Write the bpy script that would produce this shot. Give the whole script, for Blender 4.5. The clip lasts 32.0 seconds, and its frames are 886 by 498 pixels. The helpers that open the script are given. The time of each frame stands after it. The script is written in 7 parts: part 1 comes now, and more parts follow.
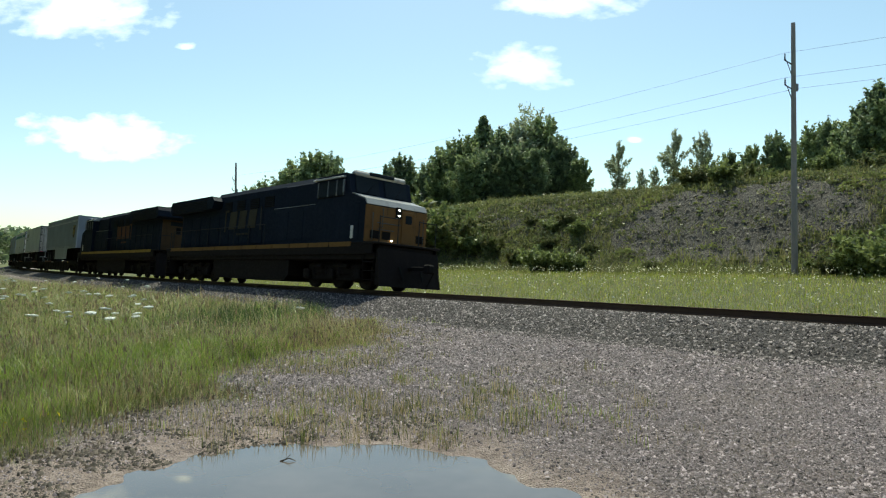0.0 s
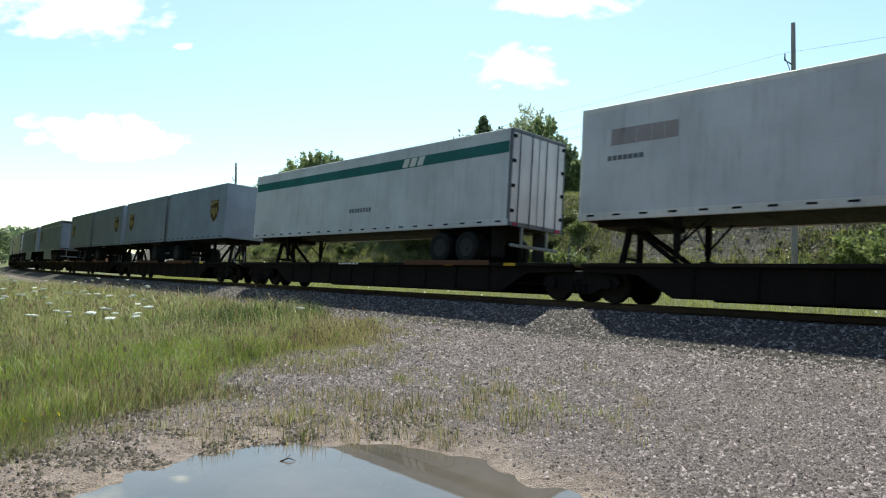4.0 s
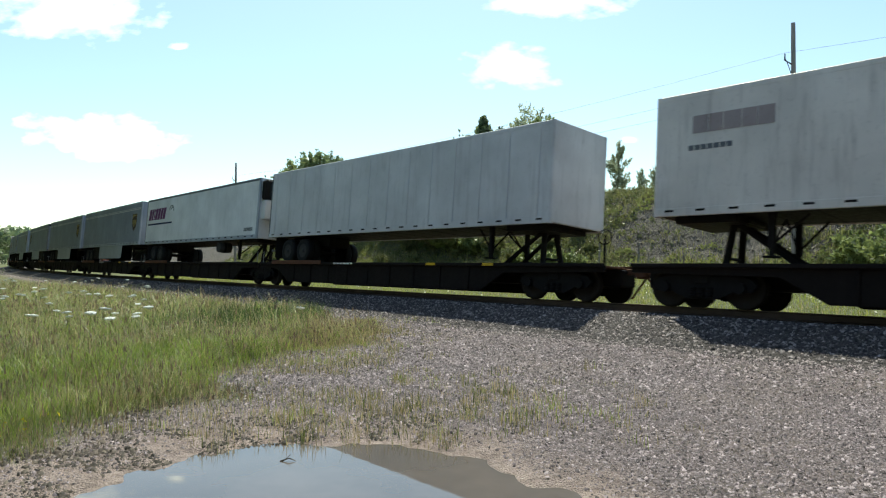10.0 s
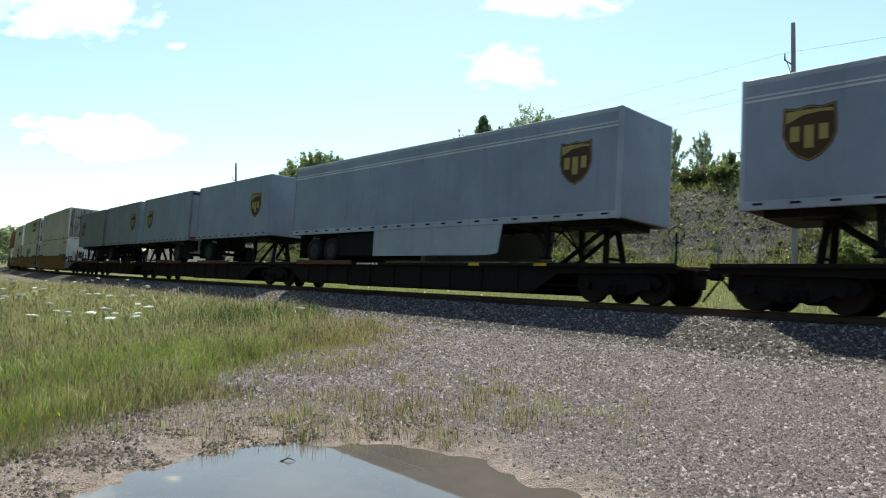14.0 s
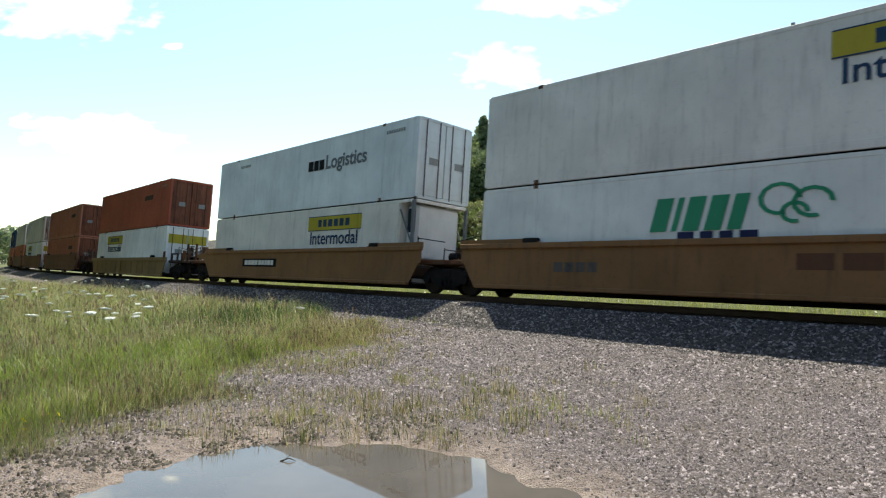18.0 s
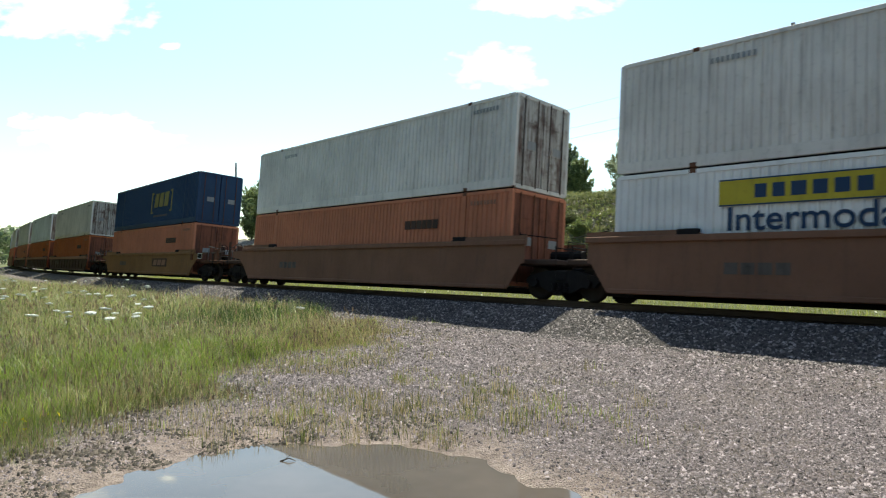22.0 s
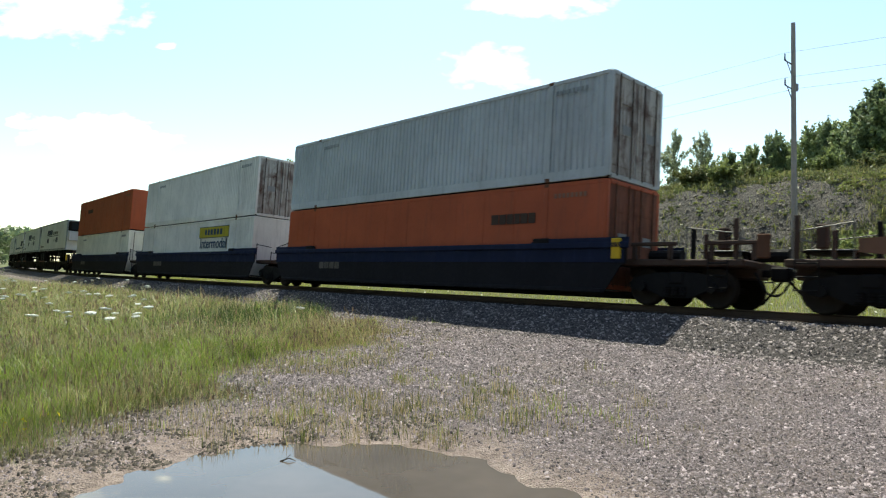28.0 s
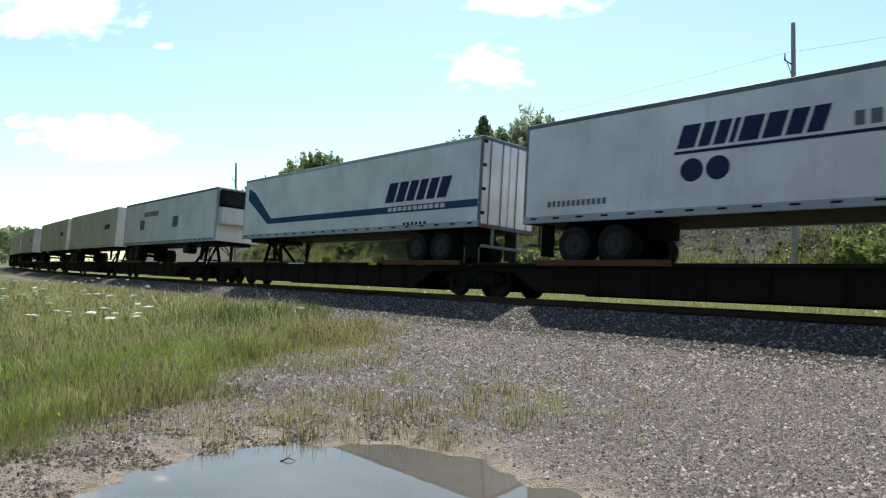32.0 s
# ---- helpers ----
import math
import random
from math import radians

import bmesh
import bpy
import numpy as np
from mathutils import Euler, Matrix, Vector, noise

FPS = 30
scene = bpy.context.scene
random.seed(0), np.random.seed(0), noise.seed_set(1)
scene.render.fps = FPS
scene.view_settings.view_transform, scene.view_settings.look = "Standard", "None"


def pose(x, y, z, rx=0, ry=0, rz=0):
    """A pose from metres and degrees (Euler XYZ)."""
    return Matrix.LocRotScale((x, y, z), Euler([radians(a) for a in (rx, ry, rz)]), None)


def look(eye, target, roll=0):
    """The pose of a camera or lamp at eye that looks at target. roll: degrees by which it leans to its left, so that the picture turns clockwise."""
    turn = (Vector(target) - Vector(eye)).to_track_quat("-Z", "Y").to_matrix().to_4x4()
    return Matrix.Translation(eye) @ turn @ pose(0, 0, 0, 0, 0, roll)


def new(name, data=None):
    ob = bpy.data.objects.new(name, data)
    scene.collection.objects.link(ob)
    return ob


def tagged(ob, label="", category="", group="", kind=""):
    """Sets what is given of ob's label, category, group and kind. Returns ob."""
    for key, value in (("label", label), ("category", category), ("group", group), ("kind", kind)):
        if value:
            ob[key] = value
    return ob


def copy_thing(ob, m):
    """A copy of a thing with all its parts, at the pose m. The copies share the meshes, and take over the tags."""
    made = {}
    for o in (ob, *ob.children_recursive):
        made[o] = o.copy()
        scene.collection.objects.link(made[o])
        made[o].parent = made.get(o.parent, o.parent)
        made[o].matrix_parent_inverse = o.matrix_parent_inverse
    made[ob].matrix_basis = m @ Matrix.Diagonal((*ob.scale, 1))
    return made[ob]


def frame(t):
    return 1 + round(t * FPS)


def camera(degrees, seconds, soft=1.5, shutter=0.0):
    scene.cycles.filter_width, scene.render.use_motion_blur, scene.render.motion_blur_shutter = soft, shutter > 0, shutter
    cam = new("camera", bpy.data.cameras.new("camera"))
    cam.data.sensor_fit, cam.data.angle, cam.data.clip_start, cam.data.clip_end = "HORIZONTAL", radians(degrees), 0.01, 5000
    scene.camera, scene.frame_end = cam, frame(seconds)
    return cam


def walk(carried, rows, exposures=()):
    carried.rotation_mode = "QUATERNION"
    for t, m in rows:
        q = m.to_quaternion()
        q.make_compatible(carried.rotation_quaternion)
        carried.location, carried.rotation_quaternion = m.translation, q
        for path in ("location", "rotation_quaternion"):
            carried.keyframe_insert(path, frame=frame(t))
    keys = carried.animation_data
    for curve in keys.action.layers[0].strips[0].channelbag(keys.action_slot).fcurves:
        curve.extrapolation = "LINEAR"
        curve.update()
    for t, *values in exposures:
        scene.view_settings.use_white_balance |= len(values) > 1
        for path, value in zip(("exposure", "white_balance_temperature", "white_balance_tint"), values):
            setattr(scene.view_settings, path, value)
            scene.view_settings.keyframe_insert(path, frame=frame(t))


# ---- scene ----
import functools

# ---- camera: a tripod beside the track ----
cam = camera(67.47, 32.0, soft=1.15, shutter=0.08)
EYE_Z = 1.162
STAND = pose(0, 0, EYE_Z, 91.023, 0, 0)
walk(cam, [(0, STAND), (32.0, STAND)], exposures=[(0, -0.2, 6700, -11), (1.5, -0.02, 6600, -9), (3, 0.12, 6550, -7), (7, 0.08, 6600, -7), (14, 0.1, 6650, -6), (17, 0.2, 6800, -3), (20, 0.25, 6850, -6), (22, 0.28, 6800, -5), (25, 0.28, 6800, -5), (28, 0.26, 6800, -5), (30, 0.28, 6850, -6), (31, 0.12, 6650, -5), (32.0, 0.08, 6600, -6)])

# ---- sky, sun ----
SUN_ELEV, SUN_SIDE = 59.5, 1.5      # degrees; the sun stands beyond the train, straight ahead
world = bpy.data.worlds.new("sky")
scene.world = world
world.use_nodes = True
wn = world.node_tree.nodes
wl = world.node_tree.links
bg = wn["Background"]
sky = wn.new("ShaderNodeTexSky")
sky.sky_type = 'NISHITA'
sky.sun_disc = False
sky.sun_elevation = radians(SUN_ELEV)
sky.sun_rotation = radians(SUN_SIDE)
sky.air_density, sky.dust_density, sky.ozone_density = 1.0, 0.85, 0.8
wl.new(sky.outputs[0], bg.inputs[0])
bg.inputs[1].default_value = 0.19
sun = new("sun", bpy.data.lights.new("sun", 'SUN'))
sun.data.energy = 4.8
sun.data.angle = radians(0.5)
sun.data.color = (1.0, 0.92, 0.82)
se = radians(SUN_ELEV)
sun.matrix_world = look((0, 0, 60), Vector((0, 0, 60)) - Vector((math.cos(se) * math.sin(radians(SUN_SIDE)), math.cos(se) * math.cos(radians(SUN_SIDE)), math.sin(se))))

# ---- track geometry: a wide left-hand curve, banked ----
D0, A0, R0, CANT = 15.994, radians(-46.0275), 825.45, radians(4.7155)
N0 = Vector((-math.sin(A0), math.cos(A0)))
CEN = N0 * (D0 + R0)
SPEED = 22.8


def on_track(s):
    """Pose on the track s metres past the point abreast of the camera: x along the run, y to the far side, z up from the rails."""
    a = A0 + s / R0
    x, y = CEN.x + R0 * math.sin(a), CEN.y - R0 * math.cos(a)
    return Matrix.Translation((x, y, 0)) @ Matrix.Rotation(a, 4, 'Z') @ Matrix.Rotation(-CANT, 4, 'X')


def beside(s, e, z=0.0):
    """A level place e metres to the far side of the track's middle, abreast of s."""
    a = A0 + s / R0
    return Vector((CEN.x + (R0 - e) * math.sin(a), CEN.y - (R0 - e) * math.cos(a), z))


def se_of(x, y):
    dx, dy = x - CEN.x, y - CEN.y
    return (np.arctan2(dx, -dy) - A0) * R0, R0 - np.hypot(dx, dy)


# ---- materials ----
def nodes_of(name):
    m = bpy.data.materials.new(name)
    m.use_nodes = True
    nt = m.node_tree
    return m, nt, nt.nodes["Principled BSDF"]


def add(nt, kind, **vals):
    n = nt.nodes.new(kind)
    for k, val in vals.items():
        n.inputs[k.replace("_", " ")].default_value = val
    return n


def tint(c, k):
    return (min(1, c[0] * k), min(1, c[1] * k), min(1, c[2] * k), 1)


def coords(nt, stretch=(1, 1, 1), space="Object"):
    tc = nt.nodes.new("ShaderNodeTexCoord")
    mp = nt.nodes.new("ShaderNodeMapping")
    mp.inputs["Scale"].default_value = stretch
    nt.links.new(tc.outputs[space], mp.inputs["Vector"])
    return mp.outputs[0]


def noise_node(nt, vec, scale, detail=4, rough=0.55):
    n = add(nt, "ShaderNodeTexNoise", Scale=scale, Detail=detail, Roughness=rough)
    nt.links.new(vec, n.inputs["Vector"])
    return n.outputs["Fac"]


def ramp(nt, fac, stops):
    r = nt.nodes.new("ShaderNodeValToRGB")
    els = r.color_ramp.elements
    while len(els) < len(stops):
        els.new(0.5)
    for el, (p, c) in zip(els, stops):
        el.position, el.color = p, (*c[:3], 1)
    nt.links.new(fac, r.inputs[0])
    return r.outputs[0]


def blend(nt, fac, a, b, mode='MIX'):
    n = nt.nodes.new("ShaderNodeMix")
    n.data_type, n.blend_type = 'RGBA', mode
    for src, idx in ((fac, 0), (a, 6), (b, 7)):
        if hasattr(src, "links"):
            nt.links.new(src, n.inputs[idx])
        elif idx == 0:
            n.inputs[0].default_value = src
        else:
            n.inputs[idx].default_value = (*src[:3], 1)
    return n.outputs[2]


def bump(nt, bsdf, height, strength=0.3, dist=0.01):
    b = add(nt, "ShaderNodeBump", Strength=strength, Distance=dist)
    nt.links.new(height, b.inputs["Height"])
    nt.links.new(b.outputs[0], bsdf.inputs["Normal"])


@functools.lru_cache(maxsize=None)
def paint(name, col, rough=0.5, grime=0.35, metal=0.0, dirt=(0.07, 0.055, 0.045), fine=9.0, spread=0.0):
    """Weathered paint: fading in broad patches, streaks of grime that run down, fine speckle."""
    if max(col) < 0.06:
        dirt, rough = tint(col, 1.7), max(rough, 0.72)
    m, nt, b = nodes_of(name)
    b.inputs["Specular IOR Level"].default_value = 0.12 if max(col) < 0.06 else 0.16
    flat, down = coords(nt), coords(nt, (3.0, 3.0, 0.35))
    broad = noise_node(nt, flat, 0.6, 3)
    base = ramp(nt, broad, [(0.3, tint(col, 0.82)), (0.7, tint(col, 1.08))])
    streak = noise_node(nt, down, 1.7, 5, 0.65)
    mask = ramp(nt, streak, [(0.52 - spread, (0, 0, 0)), (0.8 - spread, (grime,) * 3)])
    base = blend(nt, mask, base, dirt)
    speck = noise_node(nt, flat, fine, 6, 0.7)
    mask2 = ramp(nt, speck, [(0.56 - spread, (0, 0, 0)), (0.75 - spread, (grime * 0.7,) * 3)])
    base = blend(nt, mask2, base, dirt)
    nt.links.new(base, b.inputs["Base Color"])
    rr = ramp(nt, speck, [(0.3, (rough * 0.8,) * 3), (0.7, (min(1, rough * 1.25),) * 3)])
    nt.links.new(rr, b.inputs["Roughness"])
    b.inputs["Metallic"].default_value = metal
    bump(nt, b, speck, 0.12, 0.004)
    return m


def glow(name, col, strength):
    m, nt, b = nodes_of(name)
    b.inputs["Base Color"].default_value = (*col, 1)
    b.inputs["Emission Color"].default_value = (*col, 1)
    b.inputs["Emission Strength"].default_value = strength
    return m


def leaf_mat(name, dark, light, yellow=None, other=None, patch_scale=0.9):
    """Leaves: each piece its own tone, in patches of a second colour."""
    m, nt, b = nodes_of(name)
    geo = nt.nodes.new("ShaderNodeNewGeometry")
    c = ramp(nt, geo.outputs["Random Per Island"], [(0.0, dark), (0.6, light), (1.0, yellow or tint(light, 1.25))])
    patch = noise_node(nt, coords(nt), patch_scale, 4, 0.65)
    c = blend(nt, ramp(nt, patch, [(0.36, (0.55,) * 3), (0.52, (0,) * 3)]), c, tint(dark, 0.9))
    if other:
        c = blend(nt, ramp(nt, patch, [(0.5, (0,) * 3), (0.64, (0.75,) * 3)]), c, other)
    nt.links.new(c, b.inputs["Base Color"])
    b.inputs["Roughness"].default_value = 0.42
    tr = nt.nodes.new("ShaderNodeBsdfTranslucent")
    nt.links.new(c, tr.inputs["Color"])
    mx = add(nt, "ShaderNodeMixShader", Fac=0.5)
    out = nt.nodes["Material Output"]
    nt.links.new(b.outputs[0], mx.inputs[1])
    nt.links.new(tr.outputs[0], mx.inputs[2])
    nt.links.new(mx.outputs[0], out.inputs[0])
    return m


def ground_mat():
    m, nt, b = nodes_of("ground_mix")
    at = nt.nodes.new("ShaderNodeAttribute")
    at.attribute_name = "zone"
    sep = nt.nodes.new("ShaderNodeSeparateColor")
    nt.links.new(at.outputs["Color"], sep.inputs[0])
    p = coords(nt)
    n1, n2, n3 = noise_node(nt, p, 0.5, 5), noise_node(nt, p, 6.0, 6, 0.7), noise_node(nt, p, 45.0, 5, 0.75)
    vor = add(nt, "ShaderNodeTexVoronoi", Scale=48.0)
    nt.links.new(p, vor.inputs["Vector"])
    vcol = nt.nodes.new("ShaderNodeSeparateColor")
    nt.links.new(vor.outputs["Color"], vcol.inputs[0])
    grav = ramp(nt, n3, [(0.36, (0.045, 0.036, 0.036)), (0.52, (0.25, 0.198, 0.209)), (0.64, (0.55, 0.456, 0.483))])
    pebble = ramp(nt, vcol.outputs[0], [(0.0, (0.055, 0.043, 0.044)), (0.6, (0.265, 0.21, 0.216)), (1.0, (0.6, 0.5, 0.51))])
    pebble = blend(nt, ramp(nt, vor.outputs["Distance"], [(0.35, (0,) * 3), (0.7, (0.85,) * 3)]), pebble, (0.05, 0.042, 0.038))
    grav = blend(nt, 0.62, grav, pebble)
    grav = blend(nt, ramp(nt, n1, [(0.4, (0.0,) * 3), (0.7, (0.5,) * 3)]), grav, (0.24, 0.188, 0.15))
    mud = ramp(nt, n2, [(0.3, (0.16, 0.118, 0.102)), (0.48, (0.38, 0.29, 0.25)), (0.68, (0.58, 0.455, 0.4))])
    # turf tones are dark: shade under the tall grass is mixed into them
    turf = ramp(nt, n2, [(0.3, (0.06, 0.066, 0.024)), (0.55, (0.15, 0.16, 0.055)), (0.75, (0.28, 0.26, 0.11))])
    soil = ramp(nt, n2, [(0.3, (0.03, 0.027, 0.022)), (0.5, (0.082, 0.072, 0.058)), (0.68, (0.19, 0.165, 0.137))])
    c = blend(nt, sep.outputs[2], grav, mud)
    c = blend(nt, sep.outputs[0], c, turf)
    c = blend(nt, sep.outputs[1], c, soil)
    nt.links.new(c, b.inputs["Base Color"])
    b.inputs["Roughness"].default_value = 0.9
    hs = nt.nodes.new("ShaderNodeMath")
    hs.operation = 'ADD'
    nt.links.new(n3, hs.inputs[0])
    nt.links.new(n2, hs.inputs[1])
    hv = nt.nodes.new("ShaderNodeMath")
    hv.operation = 'SUBTRACT'
    nt.links.new(hs.outputs[0], hv.inputs[0])
    nt.links.new(vor.outputs["Distance"], hv.inputs[1])
    clod = noise_node(nt, p, 1.6, 6, 0.7)
    cl = nt.nodes.new("ShaderNodeMath")
    cl.operation = 'MULTIPLY_ADD'
    nt.links.new(clod, cl.inputs[0])
    sc = nt.nodes.new("ShaderNodeMath")
    sc.operation = 'MULTIPLY'
    nt.links.new(sep.outputs[1], sc.inputs[0])
    sc.inputs[1].default_value = 22.0
    nt.links.new(sc.outputs[0], cl.inputs[1])
    nt.links.new(hv.outputs[0], cl.inputs[2])
    bump(nt, b, cl.outputs[0], 0.9, 0.03)
    return m


def stone_mat(name, dark, mid, light):
    m, nt, b = nodes_of(name)
    geo = nt.nodes.new("ShaderNodeNewGeometry")
    c = ramp(nt, geo.outputs["Random Per Island"], [(0.0, dark), (0.6, mid), (1.0, light)])
    n = noise_node(nt, coords(nt), 60, 4)
    c = blend(nt, ramp(nt, n, [(0.4, (0,) * 3), (0.7, (0.45,) * 3)]), c, dark)
    nt.links.new(c, b.inputs["Base Color"])
    b.inputs["Roughness"].default_value = 0.8
    bump(nt, b, n, 0.3, 0.004)
    return m


def water_mat():
    m, nt, b = nodes_of("muddy_water")
    p = coords(nt)
    c = ramp(nt, noise_node(nt, p, 1.2, 3), [(0.3, (0.1, 0.082, 0.07)), (0.7, (0.15, 0.122, 0.105))])
    nt.links.new(c, b.inputs["Base Color"])
    b.inputs["Roughness"].default_value = 0.02
    b.inputs["IOR"].default_value = 1.7
    bump(nt, b, noise_node(nt, p, 5.0, 2), 0.03, 0.005)
    return m


def cloud_mat(name, seed, soft):
    """A far bank of cloud: its sunlit white is emitted, ragged, fading out at its rim."""
    m, nt, b = nodes_of(name)
    tc = nt.nodes.new("ShaderNodeTexCoord")
    mp = nt.nodes.new("ShaderNodeMapping")
    mp.inputs["Location"].default_value = (seed, seed * 0.7, 0)
    mp.inputs["Scale"].default_value = (0.011, 0.011, 0.022)
    nt.links.new(tc.outputs["Object"], mp.inputs[0])
    n = noise_node(nt, mp.outputs[0], 0.8, 5, 0.5)
    at = nt.nodes.new("ShaderNodeAttribute")
    at.attribute_name = "rim"
    mul = nt.nodes.new("ShaderNodeMath")
    mul.operation = 'MULTIPLY_ADD'
    nt.links.new(n, mul.inputs[0])
    mul.inputs[1].default_value = 1.1
    sub = nt.nodes.new("ShaderNodeMath")
    sub.operation = 'SUBTRACT'
    nt.links.new(at.outputs["Fac"], sub.inputs[0])
    sub.inputs[1].default_value = 0.62
    nt.links.new(sub.outputs[0], mul.inputs[2])
    al = ramp(nt, mul.outputs[0], [(0.42, (0,) * 3), (0.42 + soft, (1,) * 3)])
    em = add(nt, "ShaderNodeEmission", Strength=1.9)
    em.inputs["Color"].default_value = (1, 1, 1, 1)
    tp = nt.nodes.new("ShaderNodeBsdfTransparent")
    mx = nt.nodes.new("ShaderNodeMixShader")
    nt.links.new(al, mx.inputs[0])
    nt.links.new(tp.outputs[0], mx.inputs[1])
    nt.links.new(em.outputs[0], mx.inputs[2])
    nt.links.new(mx.outputs[0], nt.nodes["Material Output"].inputs[0])
    return m


STEEL_DARK = paint("dark_steel", (0.014, 0.012, 0.012), 0.7, 0.5, 0.0, (0.05, 0.035, 0.025))
WHEEL = paint("wheel_steel", (0.035, 0.027, 0.022), 0.65, 0.5, 0.2)
RUBBER = paint("tyre_rubber", (0.02, 0.02, 0.02), 0.85, 0.4, 0.0, (0.1, 0.09, 0.08))
RIM = paint("wheel_rim", (0.15, 0.145, 0.14), 0.5, 0.6, 0.3)
RIM_DARK = paint("dark_rim", (0.045, 0.043, 0.042), 0.6, 0.6)
FADED_SIGN = paint("faded_sign", (0.4, 0.34, 0.34), 0.6, 0.6)
RAIL = paint("rail_steel", (0.11, 0.07, 0.05), 0.55, 0.4, 0.5)
WOOD = paint("tie_wood", (0.07, 0.055, 0.045), 0.85, 0.5)
POLE_WOOD = paint("pole_wood", (0.34, 0.29, 0.27), 0.85, 0.4)
GALV = paint("galvanised", (0.26, 0.265, 0.275), 0.5, 0.4, 0.4)
GLASS_DARK = paint("dark_window", (0.02, 0.025, 0.03), 0.08, 0.1)
YELLOW = paint("safety_yellow", (0.72, 0.45, 0.03), 0.5, 0.4)
WHITE = paint("trailer_white", (0.68, 0.665, 0.68), 0.42, 0.22)
WARM_WHITE = paint("warm_white", (0.79, 0.745, 0.7), 0.5, 0.3)
CREAM = paint("cream", (0.86, 0.82, 0.72), 0.55, 0.28)
GREY_TRAILER = paint("silver_grey", (0.305, 0.335, 0.4), 0.5, 0.2)
PALE_GREY = paint("pale_grey", (0.72, 0.67, 0.62), 0.55, 0.4)
COOL_GREY = paint("cool_grey", (0.74, 0.77, 0.8), 0.5, 0.22)
BROWN_RED = paint("oxide_red", (0.39, 0.094, 0.056), 0.55, 0.3)
ORANGE_RED = paint("orange_red", (0.44, 0.1, 0.045), 0.5, 0.35)
DULL_GREY = paint("dull_grey", (0.52, 0.53, 0.54), 0.55, 0.35)
SKIRT = paint("skirt_grey", (0.4, 0.43, 0.47), 0.5, 0.25)
PALE_RAIL = paint("pale_rail", (0.43, 0.46, 0.51), 0.5, 0.3)
LOCO_UNDER = paint("sooty_underframe", (0.02, 0.0145, 0.013), 0.75, 0.5)
RUST_ORANGE = paint("rust_orange", (0.45, 0.178, 0.115), 0.55, 0.35)
ORANGE = paint("orange", (0.44, 0.135, 0.052), 0.55, 0.4)
SALMON = paint("faded_orange", (0.52, 0.2, 0.115), 0.6, 0.35)
NAVY = paint("navy", (0.025, 0.054, 0.116), 0.45, 0.3)
LOCO_BLUE = paint("loco_blue", (0.012, 0.0165, 0.029), 0.4, 0.3)
LOCO_TAN = paint("nose_yellow", (0.26, 0.125, 0.04), 0.55, 0.75, 0.0, (0.05, 0.03, 0.02), 4.0)
GOLD = paint("gold", (0.4, 0.3, 0.1), 0.5, 0.15)
SHIELD = paint("shield_brown", (0.075, 0.04, 0.02), 0.5, 0.1)
BLUE_INK = paint("blue_ink", (0.02, 0.026, 0.085), 0.5, 0.1)
PALE_INK = paint("pale_ink", (0.3, 0.3, 0.3), 0.6, 0.4)
GREY_INK = paint("grey_ink", (0.16, 0.17, 0.19), 0.5, 0.1)
RED_INK = paint("red_ink", (0.55, 0.04, 0.1), 0.5, 0.1)
GREEN_INK = paint("green_ink", (0.05, 0.3, 0.16), 0.5, 0.1)
TEAL = paint("blue_stripe", (0.03, 0.075, 0.17), 0.5, 0.15)
PURPLE_INK = paint("purple_ink", (0.16, 0.045, 0.15), 0.5, 0.1)
PANEL_YELLOW = paint("panel_yellow", (0.48, 0.39, 0.045), 0.5, 0.4)
STAINED = paint("rust_stained_grey", (0.5, 0.46, 0.42), 0.6, 1.3, 0.0, (0.085, 0.037, 0.026), 1.7, 0.06)
DOOR_STAIN = paint("rust_stained_white", (0.56, 0.53, 0.5), 0.6, 0.9, 0.0, (0.12, 0.07, 0.05), 3.0, 0.07)
BRIGHT = paint("bright_white", (0.83, 0.825, 0.85), 0.4, 0.12)
CLEAN_WHITE = paint("clean_white", (0.84, 0.83, 0.82), 0.45, 0.2)
SCORCHED = paint("rust_stained_brown", (0.24, 0.085, 0.05), 0.65, 1.0, 0.0, (0.07, 0.035, 0.026), 2.2, 0.06)
RUST = paint("rust_brown", (0.13, 0.06, 0.035), 0.75, 0.5)
WELL_TAN = paint("well_tan", (0.245, 0.127, 0.056), 0.65, 0.6)
WELL_OLIVE = paint("well_olive", (0.27, 0.18, 0.085), 0.65, 0.4)
WELL_BROWN = paint("well_brown", (0.21, 0.108, 0.07), 0.7, 0.45)
WELL_DARK = paint("well_dark", (0.125, 0.074, 0.054), 0.7, 0.5)
WELL_BLUE = paint("well_blue", (0.015, 0.02, 0.048), 0.65, 0.7, 0.0, (0.03, 0.026, 0.028), 4.0)
WELL_UMBER = paint("well_umber", (0.075, 0.046, 0.035), 0.7, 0.5)
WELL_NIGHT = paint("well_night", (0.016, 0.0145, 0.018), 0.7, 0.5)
MARK_GREY = paint("worn_mark", (0.12, 0.1, 0.088), 0.6, 0.9, 0.0, (0.03, 0.026, 0.025), 5.0)
FLAT_DARK = paint("flat_dark", (0.016, 0.012, 0.011), 0.75, 0.5, 0.0, (0.07, 0.04, 0.026))
GROUND = ground_mat()
STONE = stone_mat("gravel_stone", (0.04, 0.032, 0.034), (0.235, 0.189, 0.2), (0.57, 0.475, 0.495))
BALLAST = stone_mat("ballast_stone", (0.02, 0.016, 0.017), (0.085, 0.07, 0.072), (0.42, 0.36, 0.36))
WATER = water_mat()
LEAF = leaf_mat("leaves", (0.11, 0.145, 0.06), (0.29, 0.35, 0.15), None, (0.42, 0.47, 0.22), 6.0)
